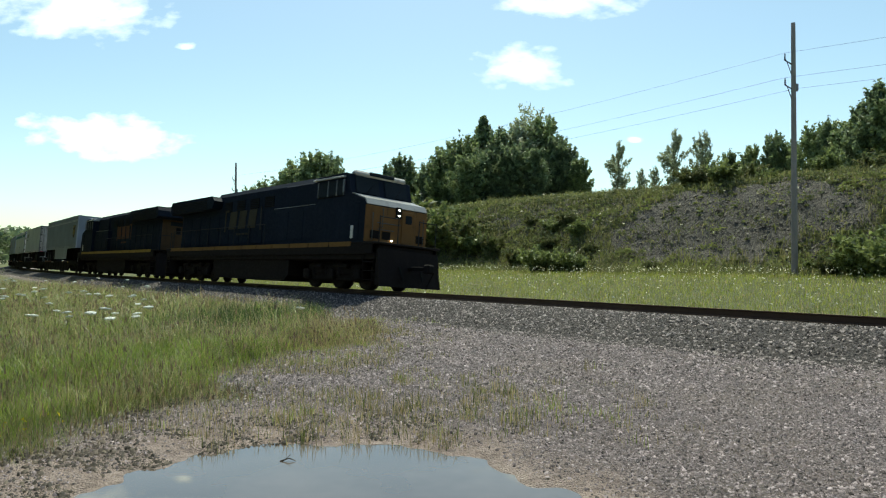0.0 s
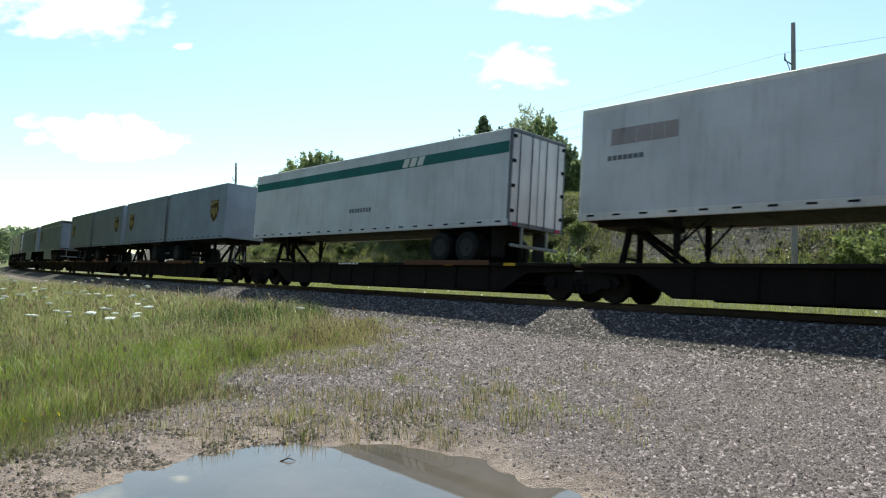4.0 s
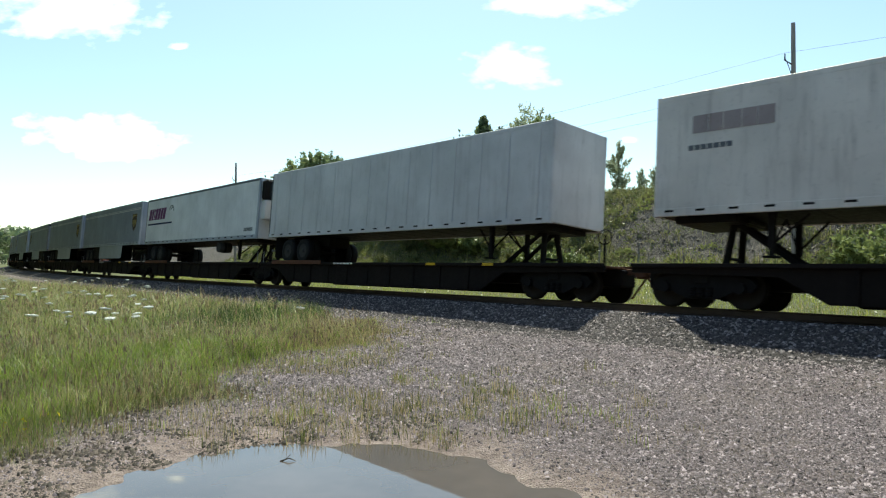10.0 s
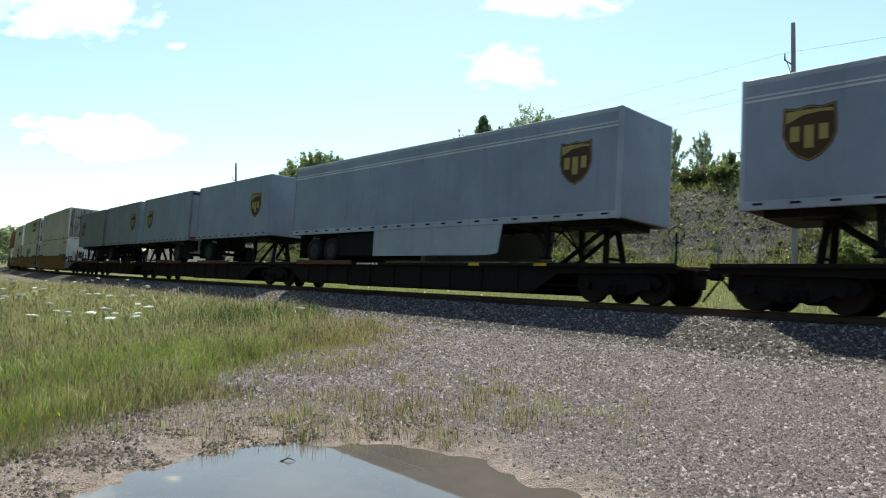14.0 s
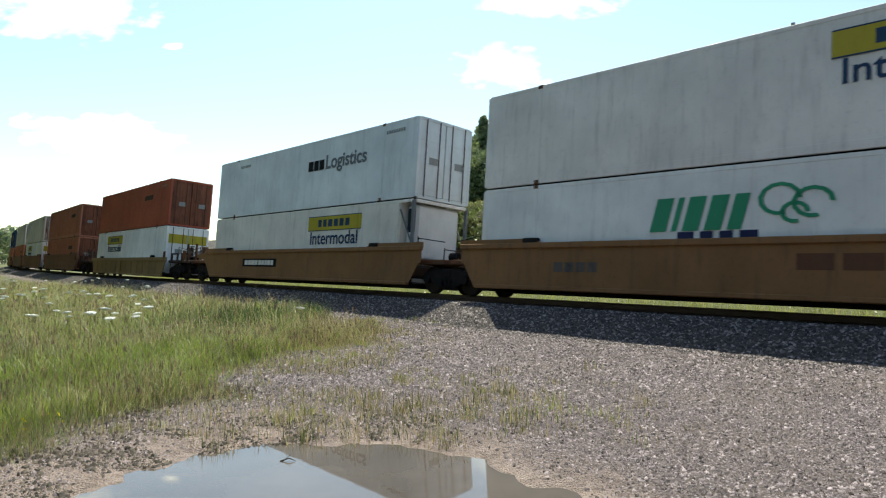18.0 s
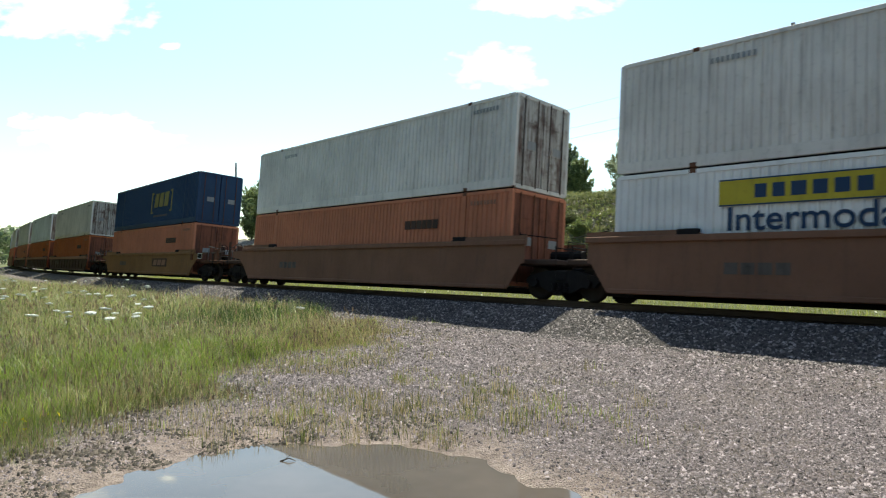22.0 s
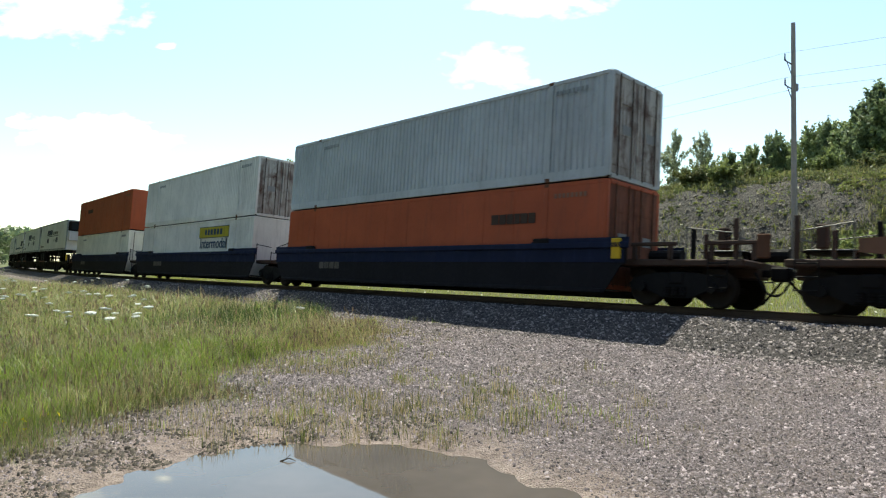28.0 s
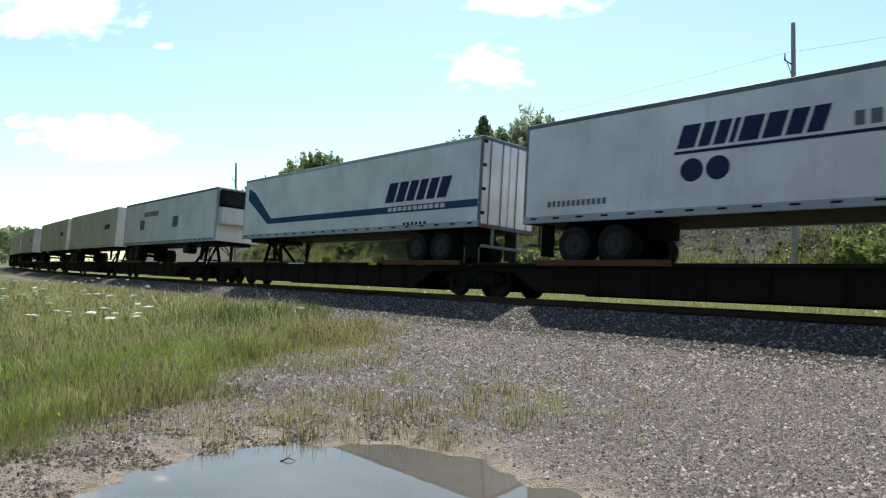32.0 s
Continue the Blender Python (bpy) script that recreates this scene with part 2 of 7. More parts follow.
LEAF_DARK = leaf_mat("needles", (0.1, 0.13, 0.07), (0.25, 0.31, 0.155), None, (0.36, 0.42, 0.21), 6.0)
LEAF_PALE = leaf_mat("pale_leaves", (0.26, 0.29, 0.18), (0.5, 0.53, 0.34), None, (0.6, 0.62, 0.44), 6.0)
BRUSH = leaf_mat("brush_leaves", (0.085, 0.105, 0.036), (0.21, 0.235, 0.085), (0.33, 0.29, 0.14), (0.29, 0.33, 0.085), 0.35)
SLOPE = leaf_mat("slope_blades", (0.12, 0.125, 0.045), (0.27, 0.27, 0.1), (0.4, 0.35, 0.18), (0.3, 0.33, 0.09), 0.25)
SEDGE = leaf_mat("sedge_blades", (0.03, 0.055, 0.016), (0.1, 0.16, 0.045), (0.2, 0.24, 0.09), (0.13, 0.2, 0.05), 1.4)
BUSH = leaf_mat("shrub_leaves", (0.1, 0.13, 0.045), (0.24, 0.28, 0.1), None, (0.32, 0.36, 0.12), 5.0)
MEADOW = leaf_mat("meadow_blades", (0.18, 0.2, 0.035), (0.4, 0.43, 0.085), (0.58, 0.55, 0.17), (0.36, 0.42, 0.07), 0.5)
GRASS = leaf_mat("grass_blades", (0.036, 0.054, 0.013), (0.25, 0.305, 0.075), (0.62, 0.59, 0.3), (0.3, 0.42, 0.065), 0.7)
LUSH = leaf_mat("lush_blades", (0.09, 0.14, 0.018), (0.29, 0.39, 0.05), (0.48, 0.54, 0.14), (0.34, 0.45, 0.06), 1.5)
DRY = leaf_mat("dry_grass", (0.28, 0.23, 0.11), (0.5, 0.41, 0.21), (0.62, 0.48, 0.3))
SEED = leaf_mat("seed_heads", (0.12, 0.085, 0.06), (0.26, 0.19, 0.13))
PETAL = paint("petals", (0.9, 0.9, 0.82), 0.7, 0.03)
PETAL_SMALL = leaf_mat("small_petals", (0.8, 0.76, 0.5), (0.88, 0.85, 0.68))
WIRE = paint("wire_metal", (0.12, 0.12, 0.125), 0.5, 0.2)
PETAL_YELLOW = paint("yellow_petals", (0.75, 0.6, 0.05), 0.7, 0.05)
BARK = paint("bark", (0.1, 0.08, 0.065), 0.9, 0.4)


# ---- mesh helpers ----
class Shape:
    """Collects the pieces of one part."""

    def __init__(self):
        self.v, self.f, self.smooth = [], [], False

    def box(self, x0, x1, y0, y1, z0, z1):
        k = len(self.v)
        self.v += [(x, y, z) for z in (z0, z1) for y in (y0, y1) for x in (x0, x1)]
        self.f += [tuple(k + i for i in q) for q in ((0, 2, 3, 1), (4, 5, 7, 6), (0, 1, 5, 4), (2, 6, 7, 3), (0, 4, 6, 2), (1, 3, 7, 5))]
        return self

    def slab(self, x0, x1, y0, y1, z0, z1, c=0.02):
        """A box with chamfered edges."""
        k = len(self.v)
        idx = {}
        for i, (x, sx) in enumerate(((x0, 1), (x1, -1))):
            for j, (y, sy) in enumerate(((y0, 1), (y1, -1))):
                for l, (z, sz) in enumerate(((z0, 1), (z1, -1))):
                    for a, p in enumerate(((x, y + sy * c, z + sz * c), (x + sx * c, y, z + sz * c), (x + sx * c, y + sy * c, z))):
                        idx[i, j, l, a] = len(self.v)
                        self.v.append(p)
        g = lambda i, j, l, a: idx[i, j, l, a]
        for s in (0, 1):
            self.f.append((g(s, 0, 0, 0), g(s, 0, 1, 0), g(s, 1, 1, 0), g(s, 1, 0, 0)))
            self.f.append((g(0, s, 0, 1), g(1, s, 0, 1), g(1, s, 1, 1), g(0, s, 1, 1)))
            self.f.append((g(0, 0, s, 2), g(0, 1, s, 2), g(1, 1, s, 2), g(1, 0, s, 2)))
            for u in (0, 1):
                self.f.append((g(s, u, 0, 0), g(s, u, 1, 0), g(s, u, 1, 1), g(s, u, 0, 1)))
                self.f.append((g(s, 0, u, 0), g(s, 1, u, 0), g(s, 1, u, 2), g(s, 0, u, 2)))
                self.f.append((g(0, s, u, 1), g(1, s, u, 1), g(1, s, u, 2), g(0, s, u, 2)))
                for w in (0, 1):
                    self.f.append((g(s, u, w, 0), g(s, u, w, 1), g(s, u, w, 2)))
        return self

    def extrude(self, outline, y0, y1):
        """A side view (x, z) given depth across the car."""
        k, n = len(self.v), len(outline)
        self.v += [(x, y0, z) for x, z in outline] + [(x, y1, z) for x, z in outline]
        self.f += [tuple(range(k, k + n)), tuple(range(k + 2 * n - 1, k + n - 1, -1))]
        self.f += [(k + i, k + (i + 1) % n, k + n + (i + 1) % n, k + n + i) for i in range(n)]
        return self

    def beam(self, outline, x0, x1):
        """A cross-section (y, z) drawn along the car."""
        k, n = len(self.v), len(outline)
        self.v += [(x0, y, z) for y, z in outline] + [(x1, y, z) for y, z in outline]
        self.f += [tuple(range(k, k + n)), tuple(range(k + 2 * n - 1, k + n - 1, -1))]
        self.f += [(k + i, k + (i + 1) % n, k + n + (i + 1) % n, k + n + i) for i in range(n)]
        return self

    def rod(self, p, q, r, n=8, r2=None):
        p, q = Vector(p), Vector(q)
        d = (q - p).normalized()
        u = d.orthogonal().normalized()
        w = d.cross(u)
        k = len(self.v)
        for c, rr in ((p, r), (q, r if r2 is None else r2)):
            for i in range(n):
                t = 2 * math.pi * i / n
                self.v.append(tuple(c + u * math.cos(t) * rr + w * math.sin(t) * rr))
        self.f += [(k + i, k + (i + 1) % n, k + n + (i + 1) % n, k + n + i) for i in range(n)]
        self.f += [tuple(range(k + n - 1, k - 1, -1)), tuple(range(k + n, k + 2 * n))]
        return self

    def lathe(self, profile, y, n=20, cx=0.0, cz=0.0):
        """Rings of (radius, offset across the car) about an axle."""
        k, m = len(self.v), len(profile)
        for r, o in profile:
            for i in range(n):
                t = 2 * math.pi * i / n
                self.v.append((cx + r * math.cos(t), y + o, cz + r * math.sin(t)))
        for j in range(m - 1):
            self.f += [(k + j * n + i, k + j * n + (i + 1) % n, k + (j + 1) * n + (i + 1) % n, k + (j + 1) * n + i) for i in range(n)]
        self.f += [tuple(range(k + n - 1, k - 1, -1)), tuple(range(k + (m - 1) * n, k + m * n))]
        return self

    def mesh(self, name, material):
        me = bpy.data.meshes.new(name)
        me.from_pydata(self.v, [], self.f)
        bm = bmesh.new()
        bm.from_mesh(me)
        bmesh.ops.recalc_face_normals(bm, faces=bm.faces)
        bm.to_mesh(me)
        bm.free()
        if self.smooth:
            for p in me.polygons:
                p.use_smooth = len(p.vertices) == 4
        me.materials.append(material)
        return me


MESHES = {}


def part(name, shape, material, parent, label="", at=None, key=None):
    """One mesh object under a thing or a part; alike pieces share their mesh by key."""
    k = (key or id(shape), material.name)
    if key and k in MESHES:
        me = MESHES[k]
    else:
        if callable(shape):
            shape = shape()
        me = shape.mesh(name, material)
        MESHES[k] = me
    ob = new(name, me)
    if parent is not None:
        ob.parent = parent
    if at is not None:
        ob.matrix_basis = at
    return tagged(ob, label)


def cloud_of(name, verts, faces, material, smooth=False):
    """A mesh from arrays, for stones, blades and leaves."""
    me = bpy.data.meshes.new(name)
    verts, faces = np.asarray(verts, dtype=np.float32), np.asarray(faces, dtype=np.int32)
    me.vertices.add(len(verts))
    me.vertices.foreach_set("co", verts.ravel())
    n = faces.shape[1]
    me.loops.add(faces.size)
    me.loops.foreach_set("vertex_index", faces.ravel())
    me.polygons.add(len(faces))
    me.polygons.foreach_set("loop_start", np.arange(0, faces.size, n, dtype=np.int32))
    me.polygons.foreach_set("loop_total", np.full(len(faces), n, dtype=np.int32))
    me.update(calc_edges=True)
    me.materials.append(material)
    return me


# ---- the lie of the land ----
rng = np.random.default_rng(7)
WAVES = [(rng.uniform(0.02, 0.05), rng.uniform(0, 6.28), rng.uniform(0, 6.28)) for _ in range(5)]
WAVES_FINE = [(rng.uniform(0.25, 0.9), rng.uniform(0, 6.28), rng.uniform(0, 6.28)) for _ in range(9)]


def waves(x, y, table):
    t = 0
    for f, a, ph in table:
        t = t + np.sin((x * math.cos(a) + y * math.sin(a)) * f * 6.28 + ph)
    return t / len(table)


def step(a, b, t):
    t = np.clip((t - a) / (b - a), 0, 1)
    return t * t * (3 - 2 * t)


WATER_Z = -0.62


def pool(x, y):
    """1 on the puddle's rim, less inside."""
    dx, dy = x + 0.93, y - 4.2
    ang = np.arctan2(dy, dx)
    rim = 1 + 0.04 * np.sin(3 * ang + 1) + 0.025 * np.sin(7 * ang) + 0.022 * np.sin(13 * ang + 2) + 0.014 * np.sin(29 * ang) + 0.008 * np.sin(61 * ang + 1)
    return np.hypot(dx / 1.95, dy / 2.35) / rim


def land(x, y):
    x, y = np.asarray(x, float), np.asarray(y, float)
    s, e = se_of(x, y)
    near = -0.55 + 0.035 * waves(x, y, WAVES_FINE) + 0.12 * waves(x, y, WAVES) * step(6, 30, np.hypot(x, y))
    rho = pool(x, y)
    near = np.where(rho < 1.35, near + (WATER_Z + 0.2 * (rho - 1) + 0.02 * waves(x * 4, y * 4, WAVES_FINE) - near) * (1 - step(1.0, 1.35, rho)), near)
    field = -0.75 + 1.05 * step(3, 21, e)
    foot = 23.5 + 1.6 * waves(s * 0.7, e * 0, WAVES)
    tall = 7.2 + 0.6 * waves(s, e * 0 + 3, WAVES)
    tall = tall - 1.8 * step(48, 95, -s)
    rise = tall * (0.75 * step(foot, foot + 11.0, e) + 0.25 * np.clip((e - foot) / 16.0, 0, 1))
    rough = 0.35 * waves(x * 1.3, y * 1.3, WAVES_FINE) * step(foot - 1, foot + 4, e)
    rills = (0.3 * waves(s * 0.9 + e * 0.7, e * 0.2, WAVES_FINE) + 0.22 * np.abs(waves(s * 1.8 + e * 0.9, e * 0.15, WAVES_FINE))) * step(0.0, 0.5, bare(s, e))
    far = field + rise + rough + rills + 0.012 * np.maximum(e - 45, 0)
    far = np.minimum(far, 14)
    return np.where(e > 2.0, far, near)


def bare(s, e):
    """Where the cutting's face is raw soil."""
    f = 1 - np.clip(((s + 20.0) / 9.5) ** 2 + ((e - 29.2) / 3.7) ** 2, 0, 1.9)
    return f + 0.75 * waves(s * 0.5, e * 0.7, WAVES_FINE) - 0.05


def muddy(x, y):
    """The trodden mud round the puddle, widest on its far left."""
    wide = 0.36 + 0.36 * step(0.3, -2.2, x)
    m = np.clip(1.3 - (pool(x, y) - 0.95) / wide, 0, 1) * (0.8 + 0.35 * waves(x * 2, y * 2, WAVES_FINE))
    return np.clip(np.maximum(m, 0.85 * step(7.2, 5.2, y) * step(-1.5, -2.6, x) * (np.hypot(x, y) < 12)), 0, 1)


def grassy(x, y):
    s, e = se_of(x, y)
    edge = -3.35 + 0.35 * np.sin(y * 0.9) + 0.25 * np.sin(y * 2.3 + 1) - 0.5 * step(8.5, 5, y)
    edge = edge + 1.5 * step(10.5, 13.5, y) * (1 - step(16, 18.5, y))
    edge = edge + 0.35 * waves(x * 1.5, y * 1.5, WAVES_FINE)
    return step(0.65, -0.75, x - edge) * step(-4.2, -5.0, e)


def build_ground():
    front = np.linspace(-48, 48, 420)
    rest = np.linspace(50, 310, 90)
    ang = np.radians(np.concatenate([front, rest]))
    rad = np.concatenate([[0.001, 0.4], np.geomspace(1.0, 5.0, 18), np.geomspace(5.1, 110, 190), np.geomspace(113, 4500, 45)])
    aa, rr = np.meshgrid(ang, rad)
    x, y = rr * np.sin(aa) + 0.2 / (1 + rr), rr * np.cos(aa) - 0.3 / (1 + rr)
    z = land(x, y)
    na, nr = len(ang), len(rad)
    idx = np.arange(na * nr).reshape(nr, na)
    q = np.stack([idx[:-1, :], idx[1:, :], np.roll(idx[1:, :], -1, 1), np.roll(idx[:-1, :], -1, 1)], -1).reshape(-1, 4)
    me = cloud_of("ground", np.stack([x, y, z], -1).reshape(-1, 3), q[:, ::-1], GROUND)
    for p in me.polygons:
        p.use_smooth = True
    s, e = se_of(x, y)
    turf = np.maximum(grassy(x, y) * 0.9, step(3.2, 5.0, e))
    turf = np.maximum(turf, step(60, 120, rr) * (np.abs(e) > 4))
    soil = np.maximum(step(0.1, 0.5, bare(s, e)) * (e > 22), 0.75 * step(21, 24, e) * (1 - step(37, 42, e)))
    mud = muddy(x, y)
    turf = np.maximum(turf, 0.2 * step(0.15, 0.7, waves(x * 0.8 + 3, y * 0.8, WAVES_FINE)) * (e < -3.5))
    col = np.stack([turf * (1 - soil), soil, mud, np.ones_like(mud)], -1).reshape(-1, 4).astype(np.float32)
    at = me.color_attributes.new("zone", 'FLOAT_COLOR', 'POINT')
    at.data.foreach_set("color", col.ravel())
    return tagged(new("ground", me), "gravel lot, meadow and grassy cutting beside the railway", "ground", kind="structure")


build_ground()

# centre cap under the camera and the water
w = Shape()
k = 64
w.v = [(-0.93 + 2.35 * math.cos(6.2832 * i / k), 4.2 + 2.75 * math.sin(6.2832 * i / k), WATER_Z) for i in range(k)]
w.f = [tuple(range(k))]
puddle = part("water", w, WATER, None, "still muddy rain puddle reflecting the sky")
tagged(puddle, category="puddle", kind="structure")


# ---- track: ballast, ties, rails ----
def sweep(outline, s0, s1, ds):
    """A cross-section (across, up) drawn along the track."""
    sh = Shape()
    ss = np.arange(s0, s1 + ds, ds)
    n = len(outline)
    for s in ss:
        m = on_track(s)
        sh.v += [tuple(m @ Vector((0, a, b))) for a, b in outline]
    for j in range(len(ss) - 1):
        k = j * n
        sh.f += [(k + i, k + (i + 1) % n, k + n + (i + 1) % n, k + n + i) for i in range(n)]
    sh.f += [tuple(range(n)), tuple(range(len(ss) * n - 1, (len(ss) - 1) * n - 1, -1))]
    return sh


bed_m, bed_nt, bed_b = nodes_of("ballast_bed")
bed_p = coords(bed_nt)
bed_n = noise_node(bed_nt, bed_p, 22, 6, 0.8)
bed_nt.links.new(ramp(bed_nt, bed_n, [(0.35, (0.018, 0.015, 0.015)), (0.55, (0.085, 0.072, 0.07)), (0.7, (0.32, 0.28, 0.27))]), bed_b.inputs["Base Color"])
bed_b.inputs["Roughness"].default_value = 0.9
bump(bed_nt, bed_b, bed_n, 1.0, 0.06)
bed = part("ballast", sweep([(-3.7, -0.95), (-3.6, -0.88), (-2.0, -0.3), (-1.6, -0.23), (1.6, -0.23), (2.2, -0.32), (3.4, -0.85), (3.4, -1.2), (-3.7, -1.2)], -900, 240, 4.0), bed_m, None,
           "crushed grey stone track ballast")
tagged(bed, category="ballast", kind="structure")
track = tagged(new("railway_track"), "single railway track with rusty rails on wooden ties", "track")
RAIL_OUT = [(-0.07, -0.19), (0.07, -0.19), (0.07, -0.175), (0.012, -0.15), (0.012, -0.045), (0.036, -0.03), (0.036, -0.004), (0.028, 0.0), (-0.028, 0.0), (-0.036, -0.004), (-0.036, -0.03), (-0.012, -0.045), (-0.012, -0.15), (-0.07, -0.175)]
for side in (-0.7525, 0.7525):
    part("rail", sweep([(a + side, b) for a, b in RAIL_OUT], -900, 240, 2.5), RAIL, track)
tie_shape = Shape().slab(-0.11, 0.11, -1.3, 1.3, -0.36, -0.185, 0.012)
for i in range(-165, 30):
    part("tie", tie_shape, WOOD, track, at=on_track(i * 0.53 + 2), key="tie")


# ---- stones ----
def stones(name, material, px, py, pz, size, label, seed):
    g = np.random.default_rng(seed)
    n = len(px)
    octa = np.array([(0.9, 0, -0.5), (0, 0.9, -0.5), (-0.9, 0, -0.5), (0, -0.9, -0.5), (0.48, 0.36, 0.6), (-0.48, -0.36, 0.55)], float)
    tri = np.array([(0, 1, 4), (1, 2, 4), (4, 2, 5), (2, 3, 5), (3, 0, 5), (0, 4, 5)])
    v = octa[None] * g.uniform(0.55, 1.25, (n, 6, 1)) * np.stack([g.uniform(0.7, 1.4, n), g.uniform(0.7, 1.3, n), g.uniform(0.5, 1.05, n)], -1)[:, None, :]
    a, t = g.uniform(0, 6.28, n), g.uniform(-0.45, 0.45, n)
    x = v[..., 0] * np.cos(t)[:, None] - v[..., 2] * np.sin(t)[:, None]
    z = v[..., 0] * np.sin(t)[:, None] + v[..., 2] * np.cos(t)[:, None]
    ca, sa = np.cos(a)[:, None], np.sin(a)[:, None]
    v = np.stack([x * ca - v[..., 1] * sa, x * sa + v[..., 1] * ca, z], -1) * size[:, None, None]
    v += np.stack([px, py, pz], -1)[:, None, :]
    f = (np.arange(n)[:, None, None] * 6 + tri[None]).reshape(-1, 3)
    ob = new(name, cloud_of(name, v.reshape(-1, 3), f, material))
    return tagged(ob, label, "gravel", kind="stuff")


def scatter_view(n, y0, y1, seed, spread=0.72):
    """Random places ahead of the camera, denser near by."""
    g = np.random.default_rng(seed)
    d = y0 * (y1 / y0) ** g.random(n)
    return d * g.uniform(-spread, spread, n), d, g


gx, gy, g = scatter_view(120000, 4.2, 26, 11)
gs, ge = se_of(gx, gy)
keep = (ge < -3.5) & (grassy(gx, gy) < 0.6) & (pool(gx, gy) > 1.05)
keep &= g.random(len(gx)) > 0.85 * muddy(gx, gy)
gx, gy = gx[keep], gy[keep]
sz = (0.006 + 0.029 * g.random(len(gx)) ** 3.2) * np.clip(gy / 9, 0.8, 1.25)
stones("gravel", STONE, gx, gy, land(gx, gy) + sz * 0.2, sz, "loose crushed grey gravel on the lot", 12)
gx, gy, g = scatter_view(300000, 4.2, 22, 13)
gs, ge = se_of(gx, gy)
keep = (ge < -3.6) & (grassy(gx, gy) < 0.35) & (pool(gx, gy) > 1.08) & (g.random(len(gx)) > 0.95 * muddy(gx, gy))
gx, gy = gx[keep], gy[keep]
n = len(gx)
tilt, turn = g.uniform(-0.5, 0.5, (n, 2)), g.uniform(0, 6.283, (n, 1)) + np.array([[0.0, 2.1, 4.0]]) + g.uniform(-0.4, 0.4, (n, 3))
sz = (0.004 + 0.009 * g.random((n, 1)) ** 2) * np.clip(gy / 7, 0.8, 2.2)[:, None] * g.uniform(0.7, 1.5, (n, 3))
vx, vy = sz * np.cos(turn), sz * np.sin(turn)
vz = vx * tilt[:, :1] + vy * tilt[:, 1:] + 0.6 * sz.mean(1)[:, None]
vv = np.stack([vx + gx[:, None], vy + gy[:, None], vz + land(gx, gy)[:, None]], -1).reshape(-1, 3)
tagged(new("stone_chips", cloud_of("stone_chips", vv, np.arange(n * 3).reshape(-1, 3), STONE)), "fine flaky stone chips over the lot", "gravel", kind="stuff")

g = np.random.default_rng(21)
n = 72000
bs = -56 + 66 * g.random(n) ** 0.65
be = np.where(g.random(n) < 0.86, -4.1 + 3.2 * g.random(n), -0.7 + 2.8 * g.random(n))
bz = np.interp(be, [-4.3, -3.6, -2.0, -1.6, 1.6, 2.2, 3.4], [-0.95, -0.88, -0.3, -0.23, -0.23, -0.32, -0.85])
pts = np.array([tuple(on_track(a) @ Vector((0, b, c))) for a, b, c in zip(bs, be, bz)])
bsz = 0.018 + 0.034 * g.random(n) ** 1.3
low = land(pts[:, 0], pts[:, 1])
stones("ballast_stones", BALLAST, pts[:, 0], pts[:, 1], np.maximum(pts[:, 2], low) + 0.2 * bsz, bsz, "coarse broken ballast stones along the track", 22)


# clods and broken rock on the raw face, and dark litter round the puddle
g = np.random.default_rng(24)
n = 4500
cs, ce = g.uniform(-31, -10, n), g.uniform(24, 33, n)
keep = bare(cs, ce) > 0.05
a = A0 + cs[keep] / R0
ce = ce[keep]
cx, cy = CEN.x + (R0 - ce) * np.sin(a), CEN.y - (R0 - ce) * np.cos(a)
csz = 0.018 + 0.15 * g.random(len(cx)) ** 6
stones("clods", stone_mat("clod_soil", (0.035, 0.03, 0.025), (0.085, 0.074, 0.062), (0.19, 0.167, 0.14)), cx, cy, land(cx, cy) + 0.02, csz, "grey clods and shale on the bare cutting face", 25)
n = 6500
ang, rr = g.uniform(1.2, 3.5, n), 1.02 + 0.42 * g.random(n) ** 1.2
lx, ly = -0.93 + 1.95 * rr * np.cos(ang), 4.2 + 2.35 * rr * np.sin(ang)
keep = waves(lx * 2.5, ly * 2.5, WAVES_FINE) > -0.02
lx, ly = lx[keep], ly[keep]
lsz = 0.005 + 0.034 * g.random(len(lx)) ** 3
stones("mud_litter", stone_mat("wet_litter", (0.025, 0.02, 0.016), (0.07, 0.055, 0.042), (0.2, 0.165, 0.13)), lx, ly, land(lx, ly) + 0.003, lsz, "dark wet twigs and crumbs on the mud", 26)

# a dark crumbling ledge where the turf ends above the mud
n = 1100
lt = g.random(n)
lx = np.interp(lt, [0, 0.3, 0.65, 1], [-3.66, -3.05, -3.45, -2.65]) + 0.13 * g.normal(size=n)
ly = np.interp(lt, [0, 0.3, 0.65, 1], [5.7, 6.05, 7.9, 8.8]) + 0.1 * g.normal(size=n)
lsz = 0.006 + 0.034 * g.random(n) ** 3.0
stones("turf_ledge", stone_mat("ledge_soil", (0.022, 0.017, 0.013), (0.075, 0.056, 0.043), (0.26, 0.21, 0.17)), lx, ly, land(lx, ly) + 0.01, lsz, "dark crumbs of broken turf along the mud", 27)

# a broken twig lying in the shallow water
twig = tagged(new("twig"), "dark wet twig lying in the puddle", "twig")
part("stem", Shape().rod((-0.06, 0, 0), (0.02, 0.01, 0.025), 0.007, 6, 0.005).rod((0.02, 0.01, 0.025), (0.08, 0, 0.005), 0.005, 6, 0.003), BARK, twig)
part("side_shoot", Shape().rod((-0.02, 0, 0.01), (0.03, 0.03, 0.055), 0.004, 5, 0.002), BARK, twig)
twig.matrix_basis = Matrix.Translation((-1.39, 5.93, WATER_Z))


